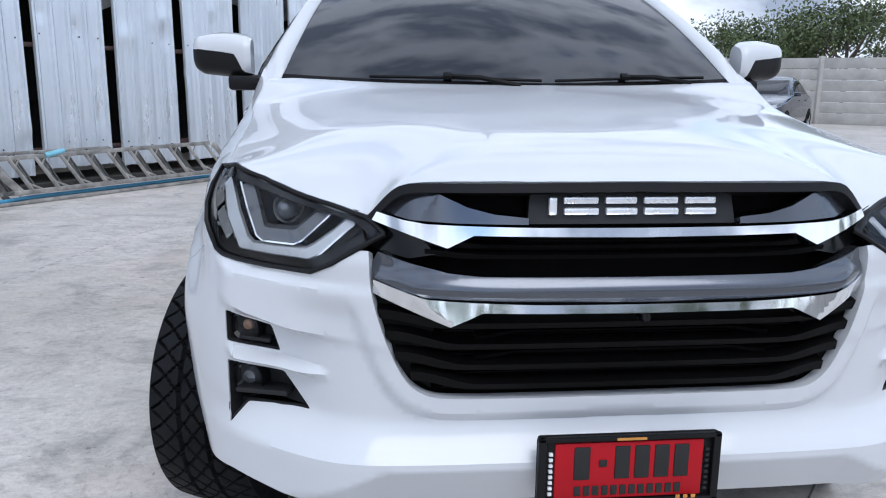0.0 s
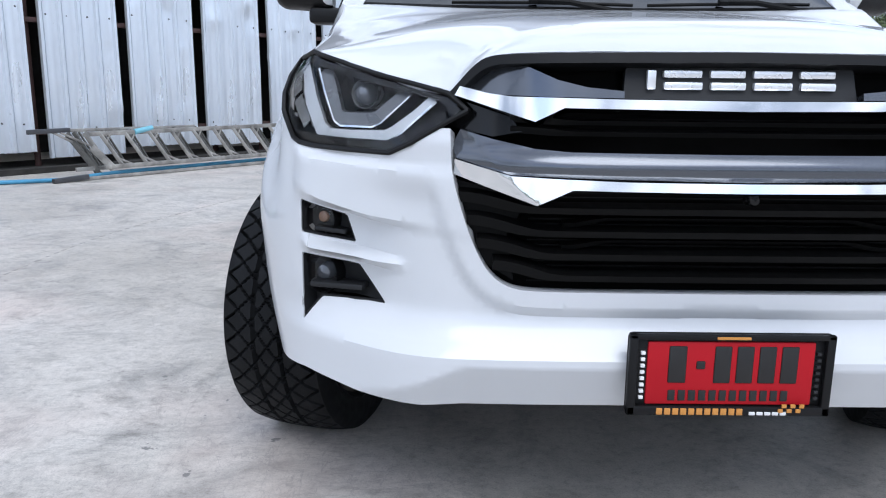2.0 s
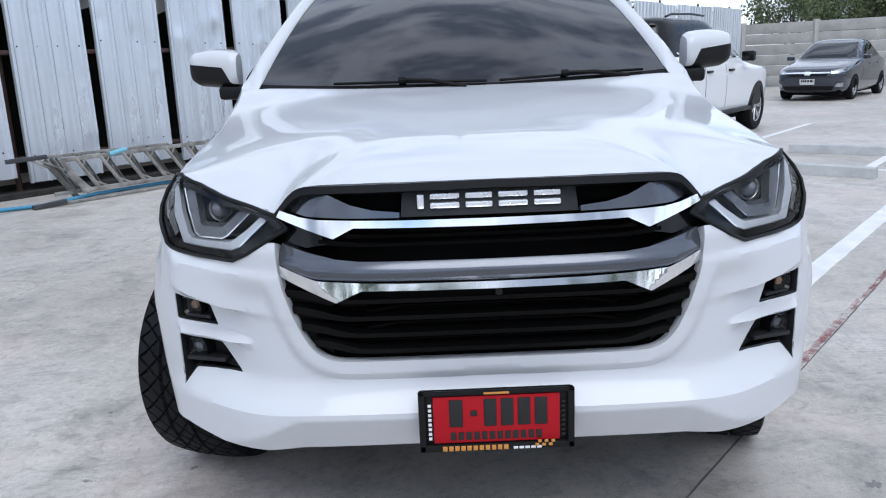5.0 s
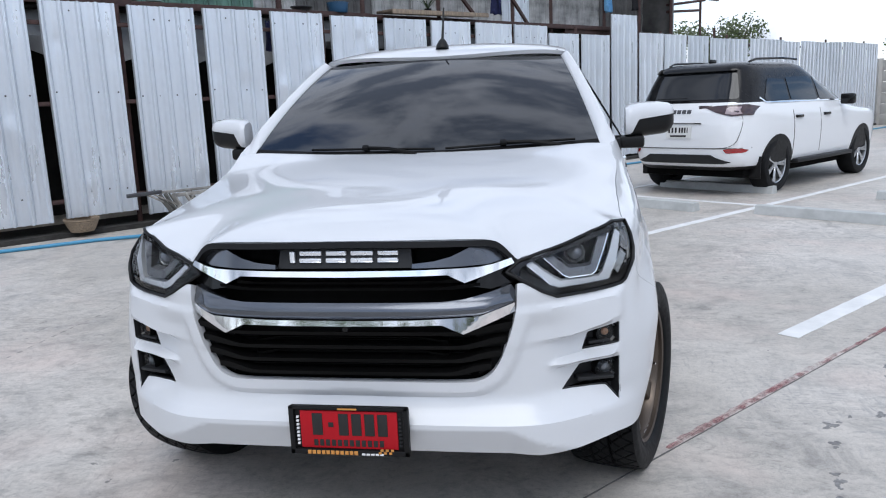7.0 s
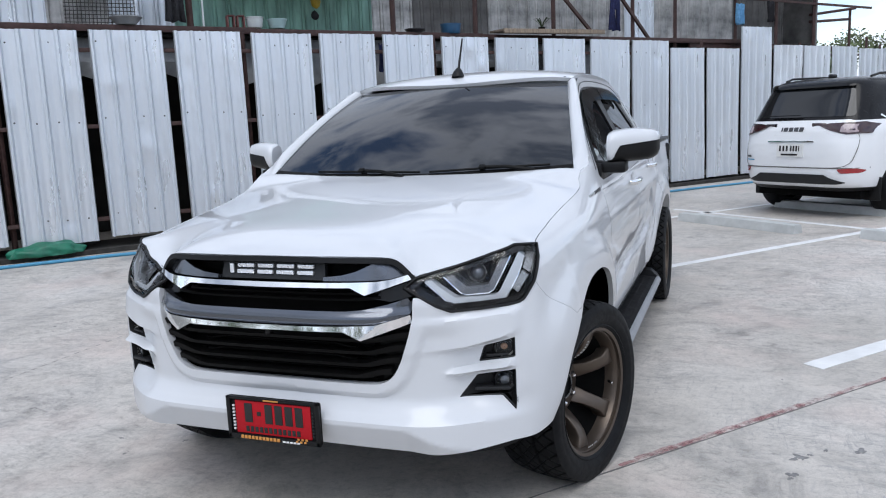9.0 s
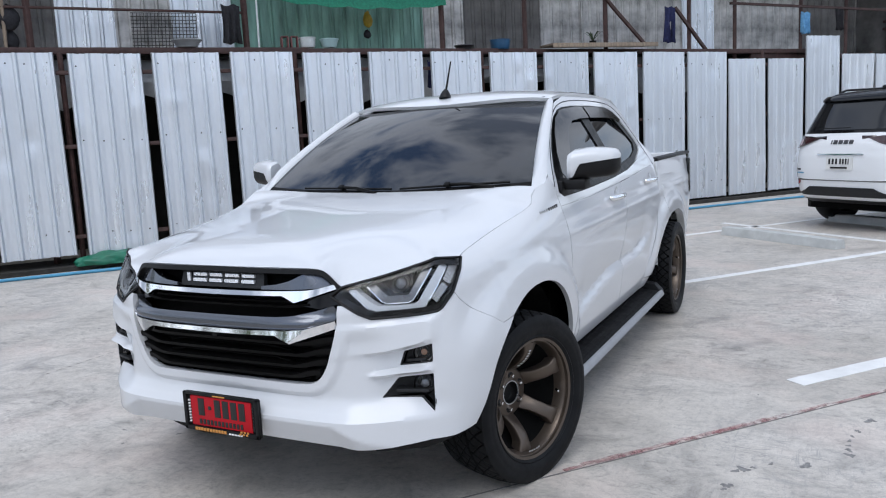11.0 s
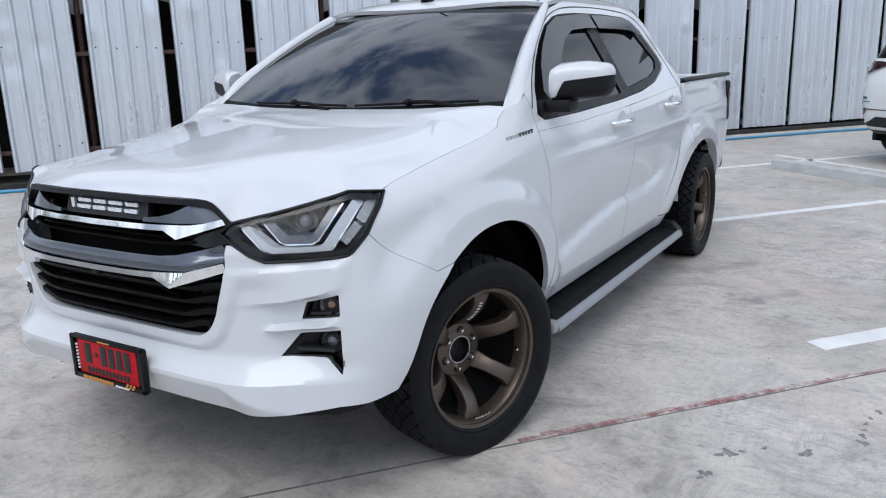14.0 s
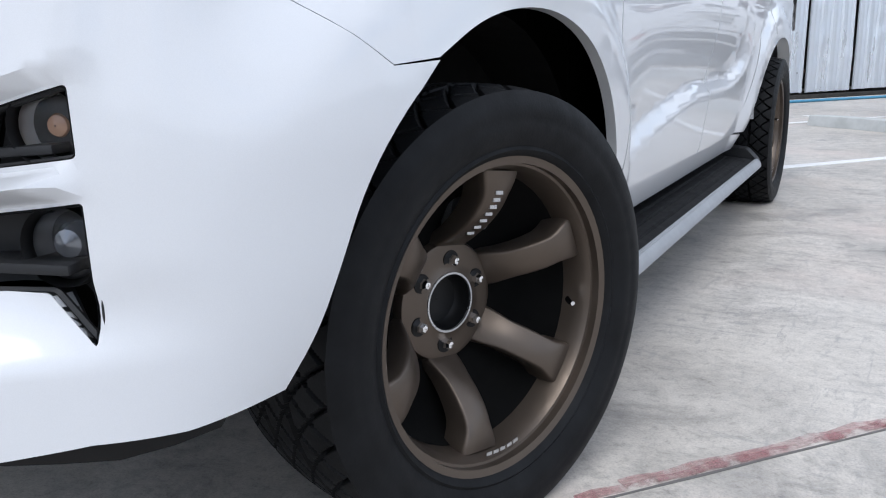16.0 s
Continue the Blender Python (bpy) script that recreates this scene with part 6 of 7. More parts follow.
def hanging_cloth(name, u, off, z_top, w, h, material, label, legs=False, seed=0):
    rng = random.Random(seed)
    bm = bmesh.new()
    cols, rows = 10, 12
    g = []
    for j in range(rows + 1):
        t = j / rows
        row = []
        for i in range(cols + 1):
            s = i / cols - .5
            ww = w * (1 - .12 * math.sin(t * 3.0))
            row.append(bm.verts.new((s * ww, .035 * math.sin(s * 17 + t * 2 + seed) * (.4 + t), -h * t + .015 * math.sin(s * 9))))
        g.append(row)
    for j in range(rows):
        for i in range(cols):
            if legs and j > rows * .35 and i == cols // 2:
                continue
            bm.faces.new((g[j][i], g[j + 1][i], g[j + 1][i + 1], g[j][i + 1]))
    r = bmesh.ops.extrude_face_region(bm, geom=bm.faces[:])
    for v in [q for q in r["geom"] if isinstance(q, bmesh.types.BMVert)]:
        v.co.y += .02
    bmesh.ops.recalc_face_normals(bm, faces=bm.faces[:])
    ob = mesh_object(name, bm, material, sharp=70)
    ob.matrix_basis = fence_pose(u, off, z_top)
    tagged(ob, label, "clothing")


def pail(name, u, off, z, r, h, material, label, handle=True, flare=1.15):
    ob = thing(name, label, "bucket", at=fence_pose(u, off, z))
    bm = bmesh.new()
    lathe(bm, [(.001, .004), (r * .92, .004), (r, .02), (r * flare, h - .012), (r * flare + .008, h - .010), (r * flare + .008, h), (r * flare - .004, h), (r * .96, .03), (.001, .012)], 28)
    part("body", bm, material, ob)
    if handle:
        bm = bmesh.new()
        R = r * flare + .006
        tube(bm, [(R * math.cos(a), -.02 - .3 * R * math.sin(a), h - .02 - R * .35 * math.sin(a)) for a in [math.pi * k / 10 for k in range(11)]], .003, 5)
        part("handle", bm, STEEL_DARK, ob)
    return ob


WHITE_PLASTIC = surface("white plastic", (0.62, 0.66, 0.66), 0.4)
CYAN_PLASTIC = surface("pale cyan plastic", (0.42, 0.58, 0.58), 0.4)
BLUE_PLASTIC = surface("blue plastic", (0.03, 0.10, 0.20), 0.4)
BROWN_PLASTIC = surface("brown plastic", (0.16, 0.055, 0.05), 0.5)
GREEN_PLASTIC = surface("green plastic sheet", (0.01, 0.13, 0.075), 0.45, spread=0.3, scale=7, relief=.01, relief_scale=12)
WICKER = surface("woven cane", (0.26, 0.20, 0.14), 0.75, spread=0.4, scale=60)


def build_shed():
    shed = thing("shed", "two-storey workers' shed of patched metal sheets on rusty posts", "shed", kind="structure")
    rng = random.Random(5)
    # upper wall of patched sheets
    u, k = -8.0, 0
    while u < 13.0:
        w = rng.choice((.76, .80, .86))
        mat = SHEET_OLD
        if -.75 < u < 1.9:
            mat = SHEET_GREEN
        elif rng.random() < .16 or 3.0 < u < 4.4:
            mat = SHEET_DARK
        elif rng.random() < .22:
            mat = ZINC
        sh = part("wall_sheet", sheet_mesh(w + .03, 1.75, 5, .018, k + 300, .008, 8), mat, shed, sharp=30)
        sh.matrix_basis = fence_pose(u, -1.2 + rng.uniform(-.02, .02), 2.80, 0, rng.uniform(-.5, .5))
        u += w
        k += 1
    for z in (3.5, 4.4):
        bm = bmesh.new()
        bar(bm, at_fence(-8, -1.26, z), at_fence(13, -1.26, z), .06, .06)
        part("wall_rail", bm, RUST_STEEL, shed)
    # floor and its edge beams
    bm = bmesh.new()
    bar(bm, at_fence(-8, -1.0, 2.80), at_fence(10.4, -1.0, 2.80), 1.30, .04)
    part("floor_deck", bm, TIMBER, shed)
    for a, b, z in ((-8, .2, 2.80), (.2, 4.0, 2.785), (4.0, 10.4, 2.775)):
        bm = bmesh.new()
        bar(bm, at_fence(a, -.33, z), at_fence(b, -.33, z), .06, .085, .004)
        part("edge_beam", bm, RUST_STEEL, shed)
    for u in (-6.4, -3.4, -.67, 2.40, 3.92, 5.55, 7.43, 8.55, 10.3, 11.6, 12.9):
        bm = bmesh.new()
        bar(bm, at_fence(u, -.40, 0), at_fence(u, -.40, 4.55), .065, .065, .005)
        part("post", bm, RUST_STEEL, shed)
    for a, za, b, zb in ((5.70, 3.50, 6.36, 2.90), (7.05, 3.55, 7.78, 2.80), (5.1, 4.1, 5.7, 3.5)):
        bm = bmesh.new()
        bar(bm, at_fence(a, -.34, za), at_fence(b, -.34, zb), .05, .05)
        part("brace", bm, RUST_STEEL, shed)
    bm = bmesh.new()
    bar(bm, at_fence(8.4, -.36, 3.66), at_fence(15.0, -.36, 3.60), .045, .045)
    part("top_rail", bm, RUST_STEEL, shed)
    bm = bmesh.new()
    bar(bm, at_fence(8.9, -.36, 2.70), at_fence(14.5, -.36, 2.66), .05, .10)
    part("low_rail", bm, RUST_STEEL, shed)
    # small timber balcony
    bm = bmesh.new()
    bar(bm, at_fence(4.2, -.20, 2.86), at_fence(6.36, -.20, 2.88), .42, .035, .004)
    part("balcony_deck", bm, TIMBER, shed)
    for z in (2.835,):
        bm = bmesh.new()
        bar(bm, at_fence(4.2, .00, z), at_fence(6.36, .00, z + .02), .03, .06, .004)
        part("balcony_edge", bm, TIMBER, shed)
    # lower storey, its shade painted into a near-black wall
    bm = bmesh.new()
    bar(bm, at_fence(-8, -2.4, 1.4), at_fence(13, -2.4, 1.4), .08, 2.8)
    part("lower_wall", bm, INNER_SHADE, shed)
    bm = bmesh.new()
    bar(bm, at_fence(-8, -1.3, 4.60), at_fence(13, -1.3, 4.60), 3.4, .04)
    part("roof_sheet", bm, SHEET_OLD, shed)
    for u in (-8, 13):
        bm = bmesh.new()
        bar(bm, at_fence(u, -.4, 2.28), at_fence(u, -2.4, 2.28), .05, 4.55)
        part("end_wall", bm, SHEET_DARK, shed)
    # soffit painted with the same shade; closes the storey against skylight
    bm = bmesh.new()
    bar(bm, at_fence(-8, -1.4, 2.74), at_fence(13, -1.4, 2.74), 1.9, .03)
    part("soffit", bm, INNER_SHADE, shed)
    # slack tarpaulins behind the gaps
    for u0, u1, z1 in ((-7.5, -3.0, 2.05), (-2.9, -.2, 2.12), (-.1, 2.6, 2.0), (2.7, 5.2, 2.15), (5.3, 8.4, 2.05)):
        bm = bmesh.new()
        n = int((u1 - u0) / .12)
        rows = []
        for i in range(n + 1):
            uu = u0 + (u1 - u0) * i / n
            sag = .16 * math.sin(math.pi * (i % 9) / 9)
            rows.append([bm.verts.new(at_fence(uu, -.62 - .10 * math.sin(uu * 5), 2.72)), bm.verts.new(at_fence(uu, -.55 - .06 * math.sin(uu * 7), 2.4)), bm.verts.new(at_fence(uu, -.58 + .05 * math.sin(uu * 9), z1 + sag))])
        for a, b in zip(rows, rows[1:]):
            for j in (0, 1):
                bm.faces.new((a[j], b[j], b[j + 1], a[j + 1]))
        part("tarpaulin", bm, TARP, shed)


def build_ledge_things():
    z = 2.845
    pail("basin", -1.49, -.36, z, .13, .10, TARP, "dented grey metal basin on the shed ledge", False, 1.5)
    pail("paint_pail", .22, -.42, z, .105, .15, WHITE_PLASTIC, "white plastic paint pail on the shed ledge")
    pail("plastic_tub", .55, -.42, z, .105, .13, CYAN_PLASTIC, "pale cyan plastic tub on the shed ledge", False, 1.3)
    pail("flower_pot", 3.44, -.40, z - .03, .15, .16, BLUE_PLASTIC, "dark blue plastic pot on the shed ledge", False, 1.1)
    pail("grey_pail", 2.78, -.40, z - .03, .12, .07, STEEL_DARK, "low dark metal pan with a wire handle", True, 1.3)
    for u in (-.12, .02):
        ob = thing("stool", "small brown plastic stool on the shed ledge", "stool", at=fence_pose(u, -.42, z), group="stools on the ledge")
        bm = bmesh.new()
        box(bm, (-.05, -.05, .15), (.05, .05, .17), .01)
        part("seat", bm, BROWN_PLASTIC, ob)
        for sx in (-1, 1):
            bm = bmesh.new()
            box(bm, (sx * .045 - .01, -.045, 0), (sx * .045 + .01, .045, .155), .004)
            part("leg", bm, BROWN_PLASTIC, ob)
    # bar on the paint pail where its writing cannot be kept
    hanging_cloth("jacket", -.87, -.34, 3.42, .26, .52, CLOTH_DARK, "dark jacket hanging from the shed", seed=1)
    hanging_cloth("trousers", 6.90, -.30, 3.55, .22, .62, CLOTH_BLUE, "navy trousers hung to dry on the shed", True, 2)
    hanging_cloth("towel", 10.33, -.30, 3.52, .22, .40, CLOTH_SKY, "light blue towel hung on a rail", seed=3)
    hanging_cloth("shirt", 11.3, -.30, 3.60, .20, .40, CLOTH_DARK, "dark shirt hung on a rail", seed=4)
    hanging_cloth("cloth", 2.05, -.14, 2.62, .10, .40, CLOTH_BLUE, "dark blue cloth hung behind the fence", seed=6)
    hanging_cloth("towel", -3.9, -.5, 3.3, .3, .35, CLOTH_DARK, "dark towel hung on the shed", seed=7)
    plant = thing("potted_plant", "small spiky green plant in a dark pot", "plant", at=fence_pose(5.17, -.25, 2.885))
    bm = bmesh.new()
    lathe(bm, [(.001, 0), (.05, 0), (.065, .06), (.058, .06), (.001, .05)], 16)
    part("pot", bm, BLACK_PLASTIC, plant)
    rng = random.Random(4)
    for k in range(16):
        a, l = rng.uniform(0, 6.28), rng.uniform(.12, .24)
        bm = bmesh.new()
        d = Vector((math.cos(a), math.sin(a), 0))
        s = Vector((-d.y, d.x, 0)) * .010
        pts = [(0, .05, 1), (.35, .14, .9), (.75, .20, .6), (1.0, .19, .05)]
        rows = [[bm.verts.new(d * l * t + s * w + Vector((0, 0, zz))), bm.verts.new(d * l * t - s * w + Vector((0, 0, zz + .004)))] for t, zz, w in pts]
        for p, q in zip(rows, rows[1:]):
            bm.faces.new((p[0], p[1], q[1], q[0]))
        part("leaf", bm, LEAF_DARK, plant)


NET_GREEN = surface("green shade net", (0.02, 0.20, 0.12), 0.7, spread=0.35, scale=30, relief=.002, relief_scale=200)
YELLOW_BAG = surface("yellow plastic bag", (0.42, 0.30, 0.03), 0.45, spread=0.25, scale=20, relief=.006, relief_scale=25)
WIRE = surface("rusty wire", (0.10, 0.095, 0.09), 0.6, metal=0.4)


def build_shed_clutter():
    # sagging shade net over the green wall
    bm = bmesh.new()
    rows = []
    for i in range(27):
        u = -.16 + 2.62 * i / 26
        sag = .07 * math.sin(math.pi * i / 26) + .035 * abs(math.sin(i * .62))
        rows.append([bm.verts.new(at_fence(u, -.30 - .03 * j + .02 * math.sin(i * .9 + j), 3.50 - sag + .075 * j + (.02 * math.sin(i * 1.3) if j else 0))) for j in range(6)])
    for a, b in zip(rows, rows[1:]):
        for j in range(5):
            bm.faces.new((a[j], b[j], b[j + 1], a[j + 1]))
    r = bmesh.ops.extrude_face_region(bm, geom=bm.faces[:])
    for v in [q for q in r["geom"] if isinstance(q, bmesh.types.BMVert)]:
        v.co -= FN * .004
    bmesh.ops.recalc_face_normals(bm, faces=bm.faces[:])
    tagged(mesh_object("shade_net", bm, NET_GREEN, sharp=80), "sagging green shade net hung over the shed front", "shade net")
    # hand rail of thin pipe
    rail = thing("hand_rail", "thin red-brown pipe hand rail on the shed ledge", "rail")
    for z0, z1 in ((3.36, 3.33),):
        bm = bmesh.new()
        tube(bm, [tuple(at_fence(-7.9, -.40, z0 + .02)), tuple(at_fence(-.63, -.40, z1))], .018, 8)
        part("pipe", bm, RUST_STEEL, rail)
    bm = bmesh.new()
    tube(bm, [tuple(at_fence(-3.68, -.40, 2.80)), tuple(at_fence(-3.65, -.40, 4.5))], .022, 8)
    part("upright", bm, TIMBER, rail)
    bm = bmesh.new()
    tube(bm, [tuple(at_fence(-.51, -.34, 2.80)), tuple(at_fence(-.49, -.34, 4.5))], .014, 8)
    part("upright", bm, WHITE_PLASTIC, rail)
    # square of wire mesh leaning on the wall
    mesh = thing("wire_mesh", "square of rusty wire mesh leaning on the shed wall", "wire mesh")
    for k in range(19):
        bm = bmesh.new()
        u = -2.12 + k * .048
        tube(bm, [tuple(at_fence(u, -1.06, 2.90)), tuple(at_fence(u + .03, -1.10, 3.42))], .0055, 4)
        part("wire", bm, WIRE, mesh)
    for k in range(11):
        bm = bmesh.new()
        z = 2.91 + k * .05
        tube(bm, [tuple(at_fence(-2.13, -1.07, z)), tuple(at_fence(-1.23, -1.07, z + .01))], .0055, 4)
        part("wire", bm, WIRE, mesh)
    # yellow bag and two dark bags
    for name, u, off, z, rx, rz, mat, label in (("plastic_bag", 1.36, -.92, 3.35, .085, .13, YELLOW_BAG, "yellow plastic bag hung on the green shed wall"),
                                               ("plastic_bag", 1.35, -.95, 3.13, .07, .07, CLOTH_DARK, "small dark plastic bag hung on the shed wall"),
                                               ("bin_bag", -3.62, -.46, 3.23, .14, .17, CLOTH_DARK, "black bin bag hung on the shed rail"),
                                               ("bin_bag", -3.62, -.50, 2.95, .10, .14, CLOTH_DARK, "black bin bag standing on the shed ledge")):
        bm = bmesh.new()
        bmesh.ops.create_icosphere(bm, subdivisions=3, radius=1)
        for v in bm.verts:
            n = noise.noise(v.co * 2.3 + Vector((u, z, 0)))
            t = (v.co.z + 1) / 2
            w = 1.0 - .55 * t * t
            v.co = Vector((v.co.x * rx * w, v.co.y * rx * .7 * w, v.co.z * rz)) * (1 + .28 * n)
        ob = mesh_object(name, bm, mat, sharp=70)
        ob.matrix_basis = fence_pose(u, off, z)
        tagged(ob, label, "bag")


def build_ladder():
    lad = thing("stepladder", "long worn aluminium folding ladder lying on its side", "ladder")
    f = lambda u, t: at_fence(u, .92 - .20 * t, .105 + .325 * t)
    g = lambda u, t: at_fence(u, .78 - .24 * t, .045 + .40 * t)

    def piece(name, a, b, w, h, mat=ALU):
        bm = bmesh.new()
        bar(bm, a, b, w, h, .003)
        part(name, bm, mat, lad)

    piece("rail", f(.12, 0), f(2.95, 0), .026, .045)
    piece("rail", f(.06, 1), f(2.75, 1.03), .026, .045)
    piece("rail", g(-.40, 1.05), g(1.45, 1.02), .026, .035)
    piece("rail", g(-.10, .10), g(2.8, .10), .026, .040)
    piece("rail", at_fence(-.45, 1.02, .020), at_fence(2.6, .98, .020), .045, .030)
    for k in range(10):
        u = .20 + k * .275
        piece("rung", f(u + .115, 0), f(u, 1), .026, .034)
        piece("brace", f(u + .25, .0), f(u + .085, .26), .010, .020)
        piece("brace", f(u + .12, 1.0), f(u + .035, .74), .010, .020)
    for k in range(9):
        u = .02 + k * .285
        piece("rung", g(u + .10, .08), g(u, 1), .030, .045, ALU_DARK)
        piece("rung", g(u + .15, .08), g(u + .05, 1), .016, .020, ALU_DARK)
    piece("end_plate", f(.20, -.06), f(.06, .62), .020, .075)
    piece("end_plate", f(.10, .50), f(.04, 1.05), .020, .050)
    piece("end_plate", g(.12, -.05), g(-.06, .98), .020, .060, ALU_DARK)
    piece("end_plate", f(2.95, -.05), f(2.80, 1.02), .020, .060)
    piece("stay", g(-.20, 1.02), g(.06, .62), .012, .025)
    piece("stay", g(-.12, 1.0), f(.12, .55), .012, .020)
    piece("hinge", g(-.44, 1.04), g(-.02, 1.06), .050, .045, STEEL_DARK)
    piece("foot", at_fence(-.46, 1.02, .022), at_fence(-.12, 1.02, .040), .06, .045, STEEL_DARK)
    bm = bmesh.new()
    tube(bm, [f(.58, .98) + Vector((0, 0, .01)), f(.80, 1.08) + Vector((0, 0, .01))], .030, 12)
    part("grip", bm, surface("pale blue plastic", (0.20, 0.48, 0.58), 0.4), lad, "pale blue plastic sleeve")


ALU_DARK = surface("darker aluminium", (0.12, 0.115, 0.105), 0.55, metal=0.4, spread=0.5, scale=9)


def build_pipe():
    bm = bmesh.new()
    tube(bm, [tuple(at_fence(u, o, .022)) for u, o in ((-7.5, .40), (-4, .43), (-2.2, .50), (-.9, .72), (-.35, .95), (.4, .72), (3, .70), (8, .72), (12, .95), (25, 1.0))], .021, 10)
    ob = mesh_object("water_pipe", bm, BLUE_PIPE)
    tagged(ob, "blue plastic water pipe lying along the fence", "pipe")
    # low dark kerb under the sheets
    bm = bmesh.new()
    bar(bm, at_fence(-8, -.35, .03), at_fence(25, -.35, .03), .9, .06)
    tagged(mesh_object("fence_footing", bm, surface("damp dark soil", (0.03, 0.028, 0.025), 0.9, spread=.4, scale=9, relief=.02, relief_scale=15)), "strip of damp dark soil under the fence", "soil", kind="structure")
    ob = thing("basket", "round woven cane basket under the fence", "basket", at=fence_pose(-.86, .12, .062))
    bm = bmesh.new()
    lathe(bm, [(.001, 0), (.13, 0), (.16, .05), (.20, .15), (.205, .16), (.195, .16), (.15, .05), (.001, .01)], 30)
    part("body", bm, WICKER, ob)
    for k in range(5):
        bm = bmesh.new()
        r = .145 + k * .0135
        tube(bm, [(r * math.cos(a), r * math.sin(a), .03 + k * .028) for a in [math.tau * q / 24 for q in range(25)]], .006, 5)
        part("hoop", bm, WICKER, ob)
    bm = bmesh.new()
    bmesh.ops.create_icosphere(bm, subdivisions=4, radius=1)
    for v in bm.verts:
        n = noise.noise(v.co * 2.0)
        v.co = Vector((v.co.x * .42, v.co.y * .16, max(-.2, v.co.z) * .13)) * (1 + .25 * n)
    ob = mesh_object("plastic_sheet", bm, GREEN_PLASTIC, sharp=80)
    ob.matrix_basis = fence_pose(-2.75, .06, .085)
    tagged(ob, "crumpled green plastic sheet at the foot of the fence", "plastic sheet")


build_fence()
build_shed()
build_ledge_things()
build_shed_clutter()
build_ladder()
build_pipe()


# ---- parked cars: y forward from the tail, x to the right ----
class Shell:
    """A car body as level slices: half width, tail and nose for each height."""

    def __init__(self, rows, n=6.0):
        self.w = curve_through([(z, w) for z, w, r, f in rows])
        self.r = curve_through([(z, r) for z, w, r, f in rows])
        self.f = curve_through([(z, f) for z, w, r, f in rows])
        self.z = (rows[0][0], rows[-1][0])
        self.n = n

    def side(self, y, z, out=0.0, s=1):
        r, f = self.r(z), self.f(z)
        q = min(.9999, abs((y - (r + f) / 2) / ((f - r) / 2)))
        return (s * (self.w(z) * (1 - q ** self.n) ** (1 / self.n) + out), y, z)

    def end(self, x, z, out=0.0, rear=True):
        r, f = self.r(z), self.f(z)
        q = min(.9999, abs(x) / self.w(z))
        h = (f - r) / 2 * (1 - q ** self.n) ** (1 / self.n)
        return (x, (r + f) / 2 - h - out, z) if rear else (x, (r + f) / 2 + h + out, z)

    def mesh(self, levels):
        bm = bmesh.new()
        rows = []
        for z in levels:
            r, f, w = self.r(z), self.f(z), self.w(z)
            row = []
            for k in range(72):
                a = math.tau * k / 72
                c, s = math.cos(a), math.sin(a)
                row.append(bm.verts.new((w * math.copysign(abs(c) ** (2 / self.n), c), (r + f) / 2 + (f - r) / 2 * math.copysign(abs(s) ** (2 / self.n), s), z)))
            rows.append(row)
        for a, b in zip(rows, rows[1:]):
            for j in range(72):
                i = (j + 1) % 72
                bm.faces.new((a[j], a[i], b[i], b[j]))
        bm.faces.new(rows[-1])
        bm.faces.new(rows[0][::-1])
        return bm


def spaced(a, b, n):
    return [a + (b - a) * k / (n - 1) for k in range(n)]


def road_wheel(car, at, s, r, rim_mat, spokes=6, width=.22):
    """A small road wheel, seen from afar, but with real tyre, rim and spokes."""
    wh = new("wheel")
    wh.parent = car
    wh.matrix_basis = pose(*at, 0, 0, 0 if s > 0 else 180)
    bm = bmesh.new()
    h = width / 2
    lathe(bm, [(r * .66, h * .80), (r * .72, h), (r * .86, h * 1.04), (r * .96, h * .94), (r, h * .70), (r, -h * .70), (r * .96, -h * .94), (r * .66, -h)], 40, TURN_X, close=True)
    part("tyre", bm, TYRE, wh)
    bm = bmesh.new()
    lathe(bm, [(r * .67, h * .86), (r * .64, h * .80), (r * .62, h * .3), (r * .60, -h * .6)], 40, TURN_X)
    part("rim", bm, rim_mat, wh)
    bm = bmesh.new()
    lathe(bm, [(r * .62, -h * .1), (.001, -h * .1)], 32, TURN_X)
    part("brake", bm, DARK_VOID, wh)
    for k in range(spokes):
        bm = bmesh.new()
        for o in (-.09, .09):
            a = math.tau * k / spokes
            b = a + o
            bar(bm, (h * .62, .05 * math.cos(a), .05 * math.sin(a)), (h * .76, r * .64 * math.cos(b), r * .64 * math.sin(b)), .02, .030, .003)
        part("spoke", bm, rim_mat, wh)
    bm = bmesh.new()
    lathe(bm, [(.06, h * .5), (.055, h * .70), (.001, h * .74)], 20, TURN_X)
    part("hub_cap", bm, rim_mat, wh)
    return wh


def arch_points(yc, r, z0, zs=1.0):
    return [(yc + r * math.cos(math.pi * k / 14), z0 + r * zs * math.sin(math.pi * k / 14)) for k in range(15)]


CAR_WHITE = pearl_paint("white car paint", (0.78, 0.79, 0.80))
CAR_NAVY = surface("dark blue-grey car paint", (0.035, 0.042, 0.060), 0.22, metal=0.5, coat=1.0, spread=.03)
CAR_GLASS = glass_like("dark car glass", (0.008, 0.009, 0.011), 0.02)
SILVER_RIM = surface("machined silver rim", (0.55, 0.56, 0.57), 0.3, metal=0.9)
PLATE_WHITE = surface("white number plate", (0.70, 0.70, 0.68), 0.5)
SMOKE_RED = surface("smoked lamp", (0.035, 0.012, 0.014), 0.12, coat=0.6)


def flat_bars(car, shell, xs, z0, z1, out, material, name="plate_bar", rear=True):
    for x, w in xs:
        panel(name, [(x, z0), (x + w, z0), (x + w, z1), (x, z1)], lambda a, z: shell.end(a, z, out, rear), material, car, step=.05, thick=.003, flip=not rear)


CAR_ROOF = surface("black car roof", (0.008, 0.008, 0.009), 0.22, spec=0.22)
